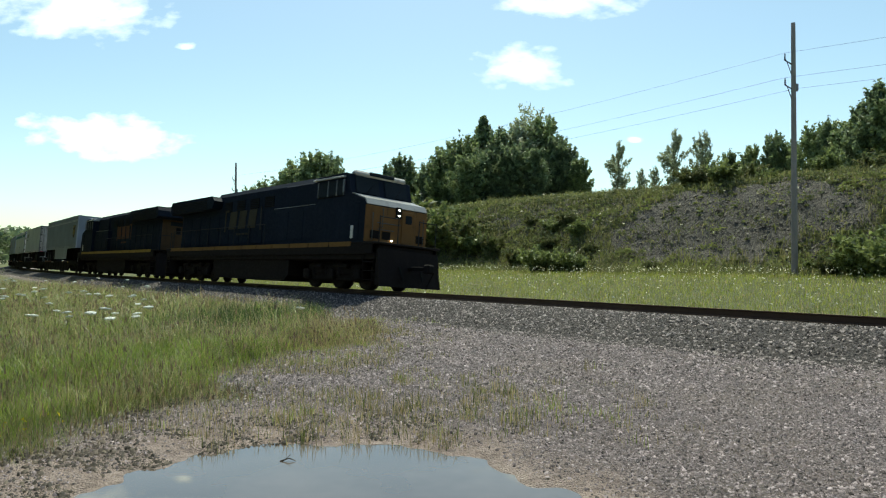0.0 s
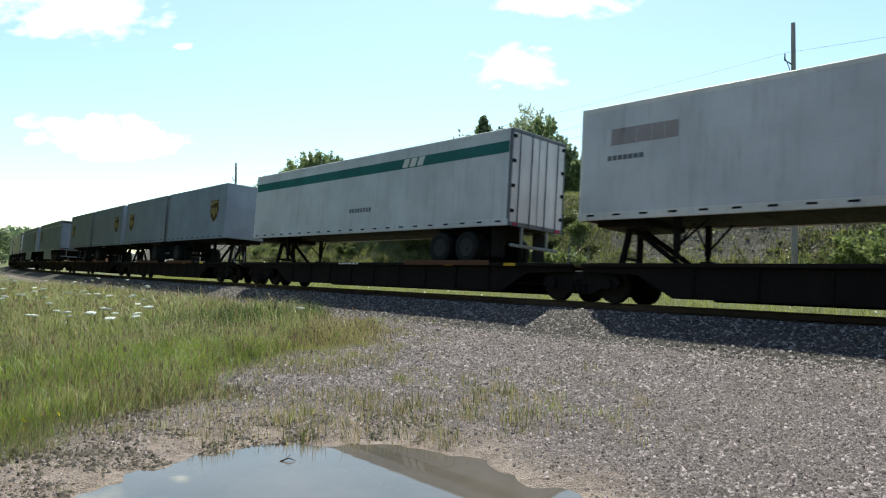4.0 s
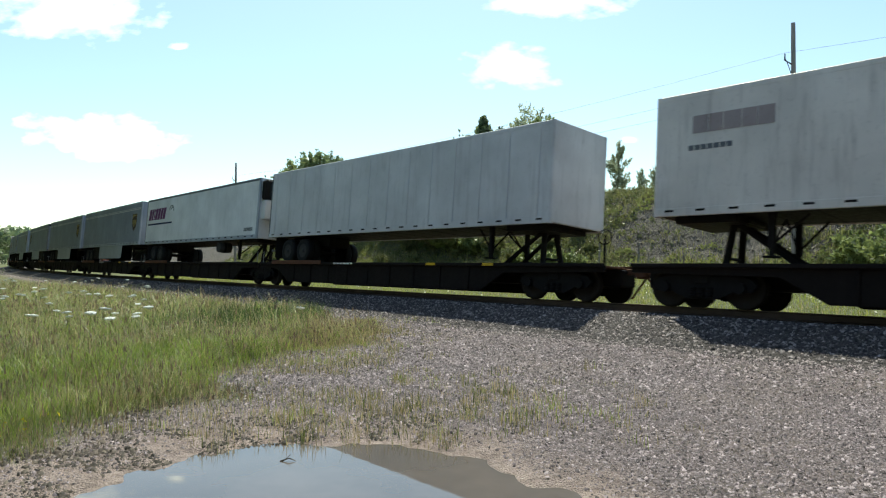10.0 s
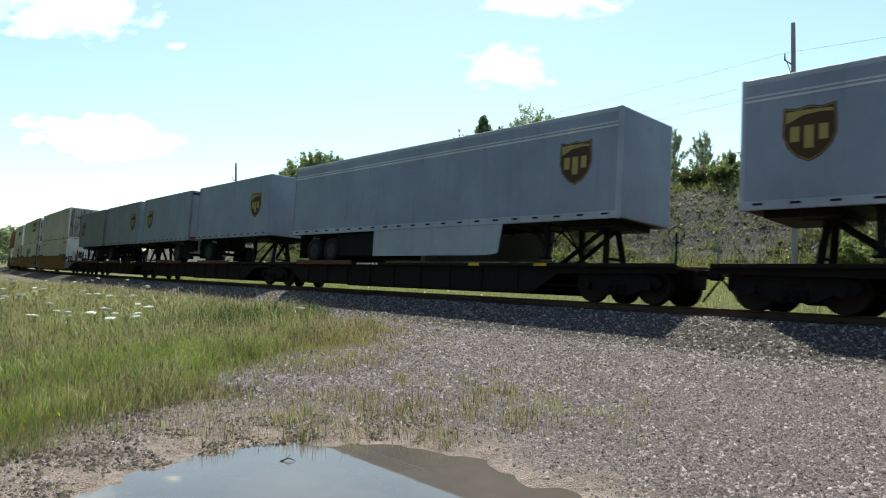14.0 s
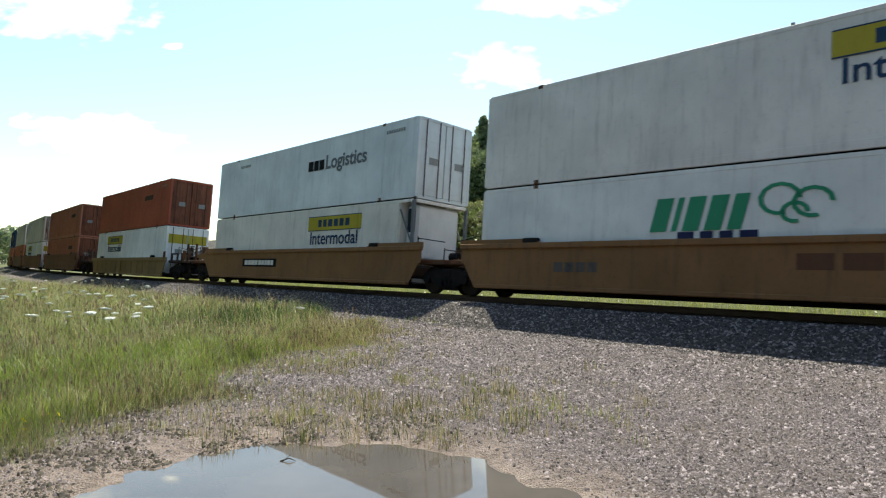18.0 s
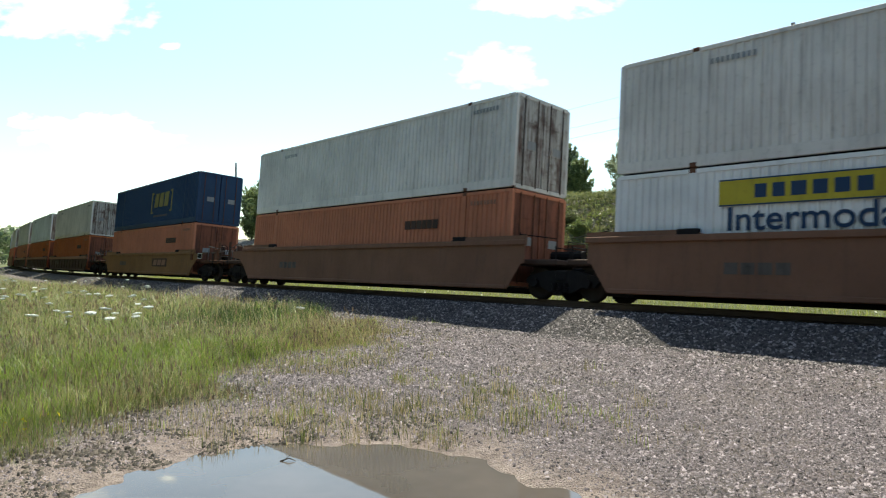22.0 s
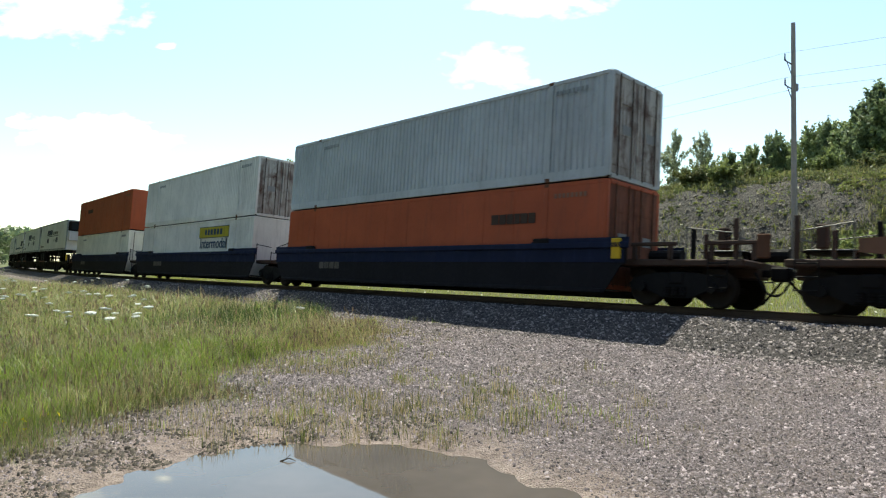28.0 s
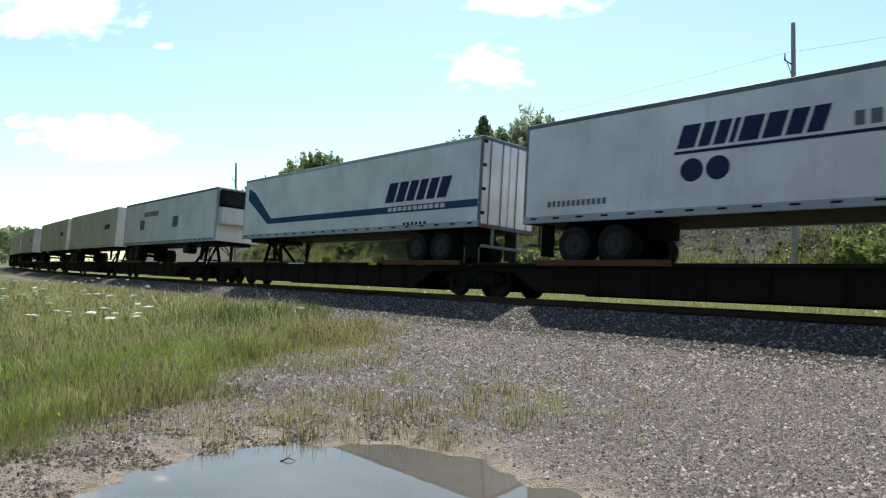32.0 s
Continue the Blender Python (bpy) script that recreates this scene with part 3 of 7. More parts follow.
# ---- lettering and plain marks ----
def words(text, size, bold=0.0):
    cu = bpy.data.curves.new("letters", 'FONT')
    cu.body, cu.size, cu.offset, cu.extrude = text, size, bold, 0.004
    cu.align_x = 'CENTER'
    ob = bpy.data.objects.new("letters", cu)
    me = bpy.data.meshes.new_from_object(ob)
    bpy.data.objects.remove(ob)
    return me


NEAR = Matrix.Rotation(radians(90), 4, 'X')      # upright on the side that faces the camera


def letters(name, text, wide, material, parent, x, y, z, bold=0.0, label=""):
    """A word of a given width, centred on x."""
    k = (text, wide, material.name)
    if k not in MESHES:
        me = words(text, 1.0, bold)
        span = max(v.co.x for v in me.vertices) - min(v.co.x for v in me.vertices)
        for v in me.vertices:
            v.co.x, v.co.y = v.co.x * wide / span, v.co.y * wide / span * 0.95
        me.materials.append(material)
        MESHES[k] = me
    ob = new(name, MESHES[k])
    ob.parent = parent
    ob.matrix_basis = Matrix.Translation((x, y, z)) @ NEAR
    return tagged(ob, label)


def bars(name, material, parent, x, y, z, lengths, h, gap=0.05, label="", depth=0.006, slant=0.0):
    """A row of plain bars that stands for writing, on the near side."""
    sh = Shape()
    total = sum(lengths) + gap * (len(lengths) - 1)
    c = x - total / 2
    for ln in lengths:
        sh.extrude([(c, z), (c + ln, z), (c + ln + slant, z + h), (c + slant, z + h)], y - depth, y + 0.002)
        c += ln + gap
    return tagged(part(name, sh, material, parent, label), kind="stuff")


def disc(x, z, r, y, sh=None, n=20):
    sh = sh or Shape()
    return sh.extrude([(x + r * math.cos(6.2832 * i / n), z + r * math.sin(6.2832 * i / n)) for i in range(n)], y - 0.006, y + 0.002)


def shield(parent, x, y, z, h):
    """A shield badge: gold rim, brown field, a gold swoosh and bars."""
    def outline(k):
        pts = [(-0.42, 0.5), (-0.2, 0.46), (0, 0.5), (0.2, 0.46), (0.42, 0.5), (0.44, 0.0), (0.36, -0.22), (0.2, -0.4), (0, -0.5), (-0.2, -0.4), (-0.36, -0.22), (-0.44, 0.0)]
        return [(x + a * h * k, z + b * h * k) for a, b in pts]
    badge = part("badge", Shape().extrude(outline(1.0), y - 0.006, y), SHIELD, parent, "brown and gold shield badge")
    part("rim", Shape().extrude(outline(0.955), y - 0.009, y - 0.004), GOLD, badge)
    part("field", Shape().extrude(outline(0.925), y - 0.012, y - 0.004), SHIELD, badge)
    sw = Shape()
    sw.extrude([(x - 0.37 * h, z + 0.2 * h), (x - 0.1 * h, z + 0.33 * h), (x + 0.2 * h, z + 0.36 * h), (x + 0.37 * h, z + 0.34 * h), (x + 0.37 * h, z + 0.4 * h), (x, z + 0.42 * h), (x - 0.37 * h, z + 0.41 * h)], y - 0.017, y - 0.008)
    part("swoosh", sw, GOLD, badge)
    ch = Shape()
    for a, w0, b0, b1 in ((-0.23, 0.15, -0.13, 0.14), (0.0, 0.15, -0.26, 0.14), (0.23, 0.14, -0.13, 0.14)):
        ch.extrude([(x + (a - w0 / 2) * h, z + b0 * h), (x + (a + w0 / 2) * h, z + b0 * h), (x + (a + w0 / 2) * h, z + b1 * h), (x + (a - w0 / 2) * h, z + b1 * h)], y - 0.017, y - 0.008)
    part("emblem", ch, GOLD, badge)


# ---- wheels and trucks ----
def rail_wheel(parent, x, y, r=0.46):
    def make():
        sh = Shape().lathe([(0.09, -0.075), (0.11, -0.07), (0.13, -0.05), (r * 0.72, -0.03), (r * 0.8, -0.065), (r * 0.98, -0.065), (r, -0.06), (r * 1.005, 0.05), (r + 0.028, 0.065), (r + 0.028, 0.08), (r * 0.8, 0.08), (r * 0.72, 0.02), (0.12, 0.05)], 0, 18)
        sh.smooth = True
        return sh
    m = Matrix.Translation((x, y, r)) @ (Matrix.Rotation(math.pi, 4, 'Z') if y > 0 else Matrix.Identity(4))
    return part("wheel", make, WHEEL, parent, at=m, key="rail_wheel%.2f" % r)


def freight_truck(car, x):
    """A two-axle freight truck: bolster, two cast side frames with springs, axles, wheels."""
    t = part("truck", lambda: Shape().slab(-0.2, 0.2, -1.1, 1.1, 0.52, 0.82, 0.04).slab(-0.35, 0.35, -0.35, 0.35, 0.8, 0.92, 0.03), STEEL_DARK, car, "dark cast-steel wheel truck", at=Matrix.Translation((x, 0, 0)), key="bolster")
    for y in (-1.0, 1.0):
        out = [(-1.25, 0.52), (-1.12, 0.66), (-0.5, 0.8), (0.5, 0.8), (1.12, 0.66), (1.25, 0.52), (1.1, 0.36), (0.8, 0.4), (0.35, 0.2), (-0.35, 0.2), (-0.8, 0.4), (-1.1, 0.36)]
        part("side_frame", lambda: Shape().extrude(out, -0.07, 0.07), STEEL_DARK, t, at=Matrix.Translation((0, y, 0)), key="side_frame")

        def spring():
            prof = []
            for i in range(4):
                prof += [(0.06, 0.06 * i), (0.078, 0.06 * i + 0.02), (0.078, 0.06 * i + 0.04)]
            sh = Shape().lathe(prof, 0, 7)
            sh.v = [(x, z, 0.24 + b) for x, b, z in sh.v]
            return sh
        for a in (-0.2, 0, 0.2):
            part("spring", spring, STEEL_DARK, t, at=Matrix.Translation((a, y * 1.09, 0)), key="spring")
        for a in (-0.89, 0.89):
            part("bearing_cap", lambda: Shape().rod((0, -0.09, 0.46), (0, 0.09, 0.46), 0.13, 12), STEEL_DARK, t, at=Matrix.Translation((a, y * 1.07, 0)), key="bearing")
    for a in (-0.89, 0.89):
        part("axle", lambda: Shape().rod((0, -1.05, 0.46), (0, 1.05, 0.46), 0.075, 10), WHEEL, t, at=Matrix.Translation((a, 0, 0)), key="axle")
        for y in (-0.79, 0.79):
            rail_wheel(t, a, y)
    return t


def coupler(car, x, way):
    sh = Shape().slab(min(x, x - way * 1.2), max(x, x - way * 1.2), -0.08, 0.08, 0.78, 0.94, 0.02)
    sh.slab(x - 0.16, x + 0.16, -0.16, 0.14, 0.68, 1.02, 0.05).rod((x, 0.25, 0.75), (x - way * 0.5, 0.35, 0.15), 0.03, 6)
    part("coupler", sh, RUST if way * x < 11 else STEEL_DARK, car)


def thing(name, label, category, group=""):
    return tagged(new(name), label, category, group)


# ---- spine cars that carry road trailers ----
def flat_unit(h, first, last, hitches, pans, mark):
    """One deck unit; trucks stand at +h and, on the last unit, at -h."""
    car = thing("flatcar", "dark weathered steel trailer flatcar with rusty deck edges", "railcar", "trailer flatcars")
    f1, r1 = (h + 1.7 if first else h - 0.15), (-h - 1.7 if last else -h + 0.15)
    side = [(f1, 0.96), (f1, 0.78), (h - 1.75, 0.72), (h - 2.7, 0.17), (-h + 2.7, 0.17), (-h + 1.75, 0.72), (r1, 0.78), (r1, 0.96)]
    for y in (-1.0, 1.0):
        part("side_sill", Shape().extrude(side, y * 1.18 - 0.05, y * 1.18 + 0.05), FLAT_DARK, car)
        part("deck_edge", Shape().slab(r1, f1, y * 1.27 - 0.07, y * 1.27 + 0.07, 0.9, 1.0, 0.015), FLAT_DARK, car)
        for i in range(9):
            a = -h + 3.2 + i * (2 * h - 6.4) / 8
            part("side_rib", lambda: Shape().slab(-0.04, 0.04, -0.03, 0.03, 0.2, 0.9, 0.008), FLAT_DARK, car, at=Matrix.Translation((a, y * 1.24, 0)), key="flat_rib")
    part("centre_sill", Shape().slab(r1 - 0.0, f1, -0.35, 0.35, 0.45, 0.9, 0.03), FLAT_DARK, car)
    part("deck", Shape().slab(r1 + 0.05, f1 - 0.05, -1.2, 1.2, 0.9, 0.955, 0.01), RUST, car)
    for a, b in pans:
        for y in (-0.85, 0.85):
            part("wheel_pan", Shape().slab(a, b, y - 0.42, y + 0.42, 0.955, 1.0, 0.015), RUST, car, "rusty tread-plate wheel pan")
        for y in (-1.36, 1.36):
            part("pan_edge", Shape().slab(a, b, y - 0.02, y + 0.02, 0.92, 1.08, 0.008), RUST, car)
    for x, way in hitches:
        hs = Shape()
        for y in (-0.45, 0.45):
            hs.rod((x, y * 0.6, 2.02), (x + way * 0.12, y, 0.98), 0.09, 8)
            hs.rod((x - way * 0.1, y * 0.6, 2.0), (x - way * 1.5, y * 0.8, 1.0), 0.07, 8)
        hs.slab(x - 0.5, x + 0.45, -0.5, 0.5, 2.0, 2.09, 0.02).rod((x + way * 0.1, -0.5, 1.2), (x + way * 0.1, 0.5, 1.2), 0.04, 6)
        part("trailer_hitch", hs, STEEL_DARK, car, "raised black steel trailer hitch")
    if mark:
        for a in (h - 2.3, h - 4.9):
            part("safety_mark", Shape().box(a - 0.22, a + 0.22, -1.352, -1.338, 0.91, 0.995), YELLOW, car, "yellow safety plate")
        bars("reporting_strip", WARM_WHITE, car, -1.5, -1.352, 0.925, [0.18, 0.18, 0.14, 0.2, 0.2, 0.14], 0.06)
    freight_truck(car, h - (0 if not first else 0.0))
    hand = Shape()
    for a in (f1 - 0.15, r1 + 0.15):
        hand.rod((a, -1.2, 0.98), (a, -1.2, 1.5), 0.018, 6).rod((a, 1.2, 0.98), (a, 1.2, 1.5), 0.018, 6)
    part("stanchions", hand, GALV, car)
    if first:
        coupler(car, h + 2.1, 1)
        part("bridge_plate", Shape().slab(h + 0.4, h + 1.6, 0.4, 1.1, 1.0, 1.04, 0.01), RUST, car)
        bw = Shape()
        for i in range(12):
            p, q = i * math.pi / 6, (i + 1) * math.pi / 6
            bw.rod((h + 1.5 + 0.2 * math.cos(p), -0.92, 1.72 + 0.2 * math.sin(p)), (h + 1.5 + 0.2 * math.cos(q), -0.92, 1.72 + 0.2 * math.sin(q)), 0.015, 5)
        part("brake_wheel", bw, STEEL_DARK, car)
        part("brake_mast", Shape().rod((h + 1.5, -0.9, 0.96), (h + 1.5, -0.9, 1.78), 0.03, 6), STEEL_DARK, car)
    if last:
        freight_truck(car, -h)
        coupler(car, -h - 2.1, -1)
    return car


# ---- road trailers ----
def _tyre():
    sh = Shape().lathe([(0.28, -0.12), (0.4, -0.14), (0.48, -0.135), (0.5, -0.11), (0.5, 0.11), (0.48, 0.135), (0.4, 0.14), (0.28, 0.12)], 0, 22)
    sh.smooth = True
    return sh


DECK, WIDE = 1.0, 1.295


def trailer(length, body, label, nose=True, top=5.07, stripe=None, skirt=False, reefer=False, ribs=0, art=None, axles=2, rail_mat=None, door_mat=None, group="road trailers", base=2.12, roll=False):
    """A semi-trailer on its deck. Built nose to +x; turned about when its doors lead."""
    t = thing("semi_trailer", label, "trailer", group)
    hl = length / 2
    d = 1 if nose else -1          # +1: the nose leads
    X = lambda a: a * d            # from the nose end (+) to the doors (-)
    bx = lambda a, b, *r: Shape().slab(min(X(a), X(b)), max(X(a), X(b)), *r)
    z0 = base + 0.18
    for y in (-1, 1):
        part("side_wall", Shape().slab(-hl + 0.06, hl - 0.06, *sorted((y * WIDE, y * (WIDE - 0.05))), z0, top - 0.1, 0.006), body, t)
        part("top_rail", Shape().slab(-hl, hl, *sorted((y * (WIDE + 0.006), y * (WIDE - 0.09))), top - 0.15, top - 0.005, 0.02), GREY_INK if reefer else (rail_mat or body), t, "dark grey top rail" if reefer else "")
        lower = Shape().slab(-hl, hl, *sorted((y * (WIDE + 0.012), y * (WIDE - 0.06))), base, z0 + 0.02, 0.015)
        part("bottom_rail", lower, rail_mat or body, t)
        if y < 0:
            tabs = Shape()
            m = int(length / 0.75)
            for i in range(m):
                a = -hl + 0.4 + i * (length - 0.8) / (m - 1)
                tabs.box(a - 0.11, a + 0.11, -WIDE - 0.017, -WIDE - 0.01, base + 0.1, base + 0.15)
            tagged(part("marker_strip", tabs, STEEL_DARK, t, "row of dark reflector tabs"), kind="stuff")
        if ribs:
            for i in range(ribs):
                a = -hl + 0.5 + i * (length - 1.0) / (ribs - 1)
                part("wall_post", lambda: Shape().slab(-0.03, 0.03, -0.014, 0.014, z0, top - 0.13, 0.006), body, t, at=Matrix.Translation((a, y * (WIDE + 0.01), 0)), key="wall_post")
        rv = Shape()
        for i in range(int(length / 1.22)):
            a = -hl + 0.6 + i * 1.22
            rv.box(a - 0.012, a + 0.012, *sorted((y * (WIDE - 0.004), y * (WIDE + 0.003))), z0, top - 0.13)
        tagged(part("panel_seams", rv, body, t), kind="stuff")
    part("roof", Shape().slab(-hl, hl, -WIDE + 0.05, WIDE - 0.05, top - 0.07, top, 0.02), body, t)
    part("floor", Shape().slab(-hl + 0.03, hl - 0.03, -WIDE + 0.07, WIDE - 0.07, base + 0.03, base + 0.17, 0.01), STEEL_DARK, t)
    part("nose_wall", bx(hl - 0.07, hl, -WIDE + 0.03, WIDE - 0.03, base + 0.02, top - 0.01, 0.03), body, t)
    for y in (-1, 1):
        part("nose_post", Shape().rod((X(hl - 0.06), y * (WIDE - 0.06), base), (X(hl - 0.06), y * (WIDE - 0.06), top - 0.01), 0.075, 10), rail_mat or body, t)
    # doors
    dm = door_mat or body
    if roll:
        dr = part("roller_door", bx(-hl, -hl + 0.05, -1.2, 1.2, base + 0.12, top - 0.16, 0.01), dm, t)
        part("door_sill_bar", bx(-hl - 0.02, -hl, -1.2, 1.2, base + 0.14, base + 0.2, 0.006), STEEL_DARK, dr)
        part("door_edge", bx(-hl - 0.025, -hl, -1.22, 1.22, top - 0.24, top - 0.15, 0.006), STEEL_DARK, dr, "dark drip edge over the door")
    for y in () if roll else (-0.63, 0.63):
        dr = part("door", bx(-hl, -hl + 0.06, y - 0.61, y + 0.61, base + 0.12, top - 0.12, 0.015), dm, t)
        for k in (-0.3, 0.25):
            part("lock_rod", Shape().rod((X(-hl - 0.03), y + k, base + 0.02), (X(-hl - 0.03), y + k, top - 0.1), 0.018, 6), GREY_INK, dr)
        hg = Shape()
        for i in range(4):
            zz = base + 0.4 + i * 0.75
            hg.box(*sorted((X(-hl - 0.03), X(-hl + 0.02))), *sorted((math.copysign(1.1, y), math.copysign(1.24, y))), zz, zz + 0.1)
        tagged(part("hinge_row", hg, STEEL_DARK, dr), kind="stuff")
    fr = Shape()
    for y in (-1, 1):
        fr.slab(*sorted((X(-hl - 0.01), X(-hl + 0.09))), *sorted((y * (WIDE + 0.008), y * (WIDE - 0.07))), base, top - 0.02, 0.015)
    fr.slab(*sorted((X(-hl - 0.01), X(-hl + 0.09))), -WIDE, WIDE, top - 0.13, top - 0.01, 0.015).slab(*sorted((X(-hl - 0.01), X(-hl + 0.09))), -WIDE, WIDE, base, base + 0.12, 0.015)
    part("door_frame", fr, GALV if body is GREY_TRAILER else GREY_INK, t)
    ug = Shape().slab(*sorted((X(-hl + 0.02), X(-hl + 0.1))), -1.1, 1.1, 1.5, 1.6, 0.015)
    for y in (-0.6, 0.6):
        ug.slab(*sorted((X(-hl + 0.03), X(-hl + 0.09))), y - 0.05, y + 0.05, 1.55, base + 0.05, 0.01)
    part("underride_guard", ug, GALV, t)
    for y in (-1.0, 1.0):
        part("tail_lamp", Shape().slab(*sorted((X(-hl - 0.03), X(-hl))), y - 0.12, y + 0.12, base + 0.02, base + 0.1, 0.01), RED_INK, t)
    # running gear
    bog = part("bogie", bx(-hl + 0.9, -hl + (3.9 if axles == 2 else 2.4), -0.5, 0.5, 1.72, base + 0.03, 0.03), STEEL_DARK, t, "black trailer bogie with dual tyres")
    for i in range(axles):
        a = X(-hl + 1.75 + i * 1.25)
        part("axle", Shape().rod((a, -0.9, DECK + 0.5), (a, 0.9, DECK + 0.5), 0.07, 8), STEEL_DARK, bog)
        for y in (-1.12, 1.12):
            wh = part("hub", Shape().rod((a, y - 0.14, DECK + 0.5), (a, y + 0.14, DECK + 0.5), 0.09, 8), STEEL_DARK, bog)
            for off in ((0.0, 0.32) if y < 0 else (0.0, -0.32)):
                ty = part("tyre", _tyre, RUBBER, bog, at=Matrix.Translation((a, y + off, DECK + 0.5)), key="tyre")
            part("rim", lambda: Shape().lathe([(0.29, -0.02), (0.26, -0.01), (0.2, 0.06), (0.1, 0.05), (0.09, -0.05), (0.03, -0.06)], 0, 18), RIM_DARK, bog,
                 at=Matrix.Translation((a, y + (-0.11 if y < 0 else 0.11), DECK + 0.5)) @ (Matrix.Identity(4) if y < 0 else Matrix.Rotation(math.pi, 4, 'Z')), key="rim")
    for y in (-0.95, 0.95):
        part("mud_flap", bx(-hl + 0.65, -hl + 0.67, y - 0.3, y + 0.3, 1.2, base, 0.004), RUBBER, t)
    # landing gear
    lx = X(hl - (2.6 if length > 10 else 2.0))
    lg = Shape()
    for y in (-0.85, 0.85):
        lg.slab(lx - 0.07, lx + 0.07, y - 0.07, y + 0.07, 1.35, base + 0.05, 0.01).slab(lx - 0.05, lx + 0.05, y - 0.05, y + 0.05, 1.2, 1.36, 0.01)
        lg.slab(lx - 0.16, lx + 0.16, y - 0.13, y + 0.13, 1.16, 1.2, 0.01)
        lg.rod((lx, y, 1.45), (lx - d * 0.7, y * 0.8, base), 0.03, 6).rod((lx, y, 1.4), (lx, 0, base), 0.025, 6)
    part("landing_gear", lg, STEEL_DARK, t, "raised landing legs with cross braces")
    part("support_box", bx(hl - 0.4, hl - 1.9, -1.0, 1.0, base - 0.14, base + 0.04, 0.03), STEEL_DARK, t)
    if length > 10:
        for i in range(int(length)):
            part("cross_member", lambda: Shape().slab(-0.03, 0.03, -1.2, 1.2, base - 0.08, base + 0.025, 0.006), STEEL_DARK, t, at=Matrix.Translation((-hl + 0.5 + i, 0, 0)), key="cross_member")
    if skirt:
        f, r = hl - 3.95, (hl - 10.3 if length > 15 else hl - 9.0)
        for y in (-1, 1):
            out = [(X(f), base + 0.02), (X(f - 0.15), 1.3), (X(f - 0.5), 1.24), (X(r), 1.24), (X(r), base + 0.02)]
            part("side_skirt", Shape().extrude(out, y * (WIDE - 0.02) - 0.012, y * (WIDE - 0.02) + 0.012), SKIRT, t, "pale aerodynamic side skirt")
        # added dark filler, so no bright gap shows between skirt and wheels
        part("gap_block", bx(-hl + 3.2, r - 0.05, -1.15, 1.15, 1.25, base + 0.02, 0.05), STEEL_DARK, t, "added black block closing the gap ahead of the axles")
    if stripe:
        for zz, hh in ((top - 0.53, 0.05), (top - 0.43, 0.035)):
            part("stripe", Shape().box(-hl + 0.05, hl - 0.1, -WIDE - 0.01, -WIDE + 0.002, zz, zz + hh), stripe, t, "thin white body stripe")
    if reefer:
        nz = part("cooling_unit", bx(hl + 0.01, hl + 0.5, -1.2, 1.2, top - 1.05, top - 0.12, 0.08), STEEL_DARK, t, "black refrigeration unit on the nose")
        part("unit_cover", bx(hl + 0.01, hl + 0.48, -1.18, 1.18, top - 2.0, top - 1.08, 0.06), WHITE, nz, "white lower cover")
        part("grille", bx(hl + 0.49, hl + 0.53, -1.0, 1.0, top - 0.95, top - 0.3, 0.02), GLASS_DARK, nz)
        ex = Shape().rod((X(hl + 0.2), -0.75, top - 0.3), (X(hl + 0.75), -0.85, top - 0.2), 0.04, 6)
        part("exhaust", ex, STEEL_DARK, nz)
        tank = Shape().rod((X(hl - 4.7), -1.1, 1.8), (X(hl - 4.7), -0.45, 1.8), 0.27, 18)
        tank.smooth = True
        part("fuel_tank", tank, RIM_DARK, t, "round metal fuel tank under the floor")
        part("tank_strap", Shape().lathe([(0.272, -0.05), (0.285, -0.04), (0.285, 0.04), (0.272, 0.05)], -0.8, 18, X(hl - 4.7), 1.8), STEEL_DARK, t)
    if art:
        art(t, hl, X, top)
    return t


# ---- stacked containers ----
def corrugated(x0, x1, z0, z1, y, deep, pitch):
    """A pressed steel wall with trapezoid folds; y is its outer face, deep points inwards."""
    sh = Shape()
    xs = []
    n = max(1, round((x1 - x0) / pitch))
    p = (x1 - x0) / n
    for i in range(n):
        a = x0 + i * p
        xs += [(a, 0), (a + p * 0.2, 0), (a + p * 0.34, 1), (a + p * 0.84, 1), (a + p * 0.98, 0)]
    xs.append((x1, 0))
    for a, o in xs:
        sh.v += [(a, y + o * deep, z0), (a, y + o * deep, z1)]
    sh.f = [(2 * i, 2 * i + 2, 2 * i + 3, 2 * i + 1) for i in range(len(xs) - 1)]
    k = len(sh.v)
    sh.v += [(x0, y + deep * 1.3, z0), (x0, y + deep * 1.3, z1), (x1, y + deep * 1.3, z0), (x1, y + deep * 1.3, z1)]
    sh.f += [(k, k + 1, k + 3, k + 2)]
    return sh


CL, CH = 16.15, 2.895


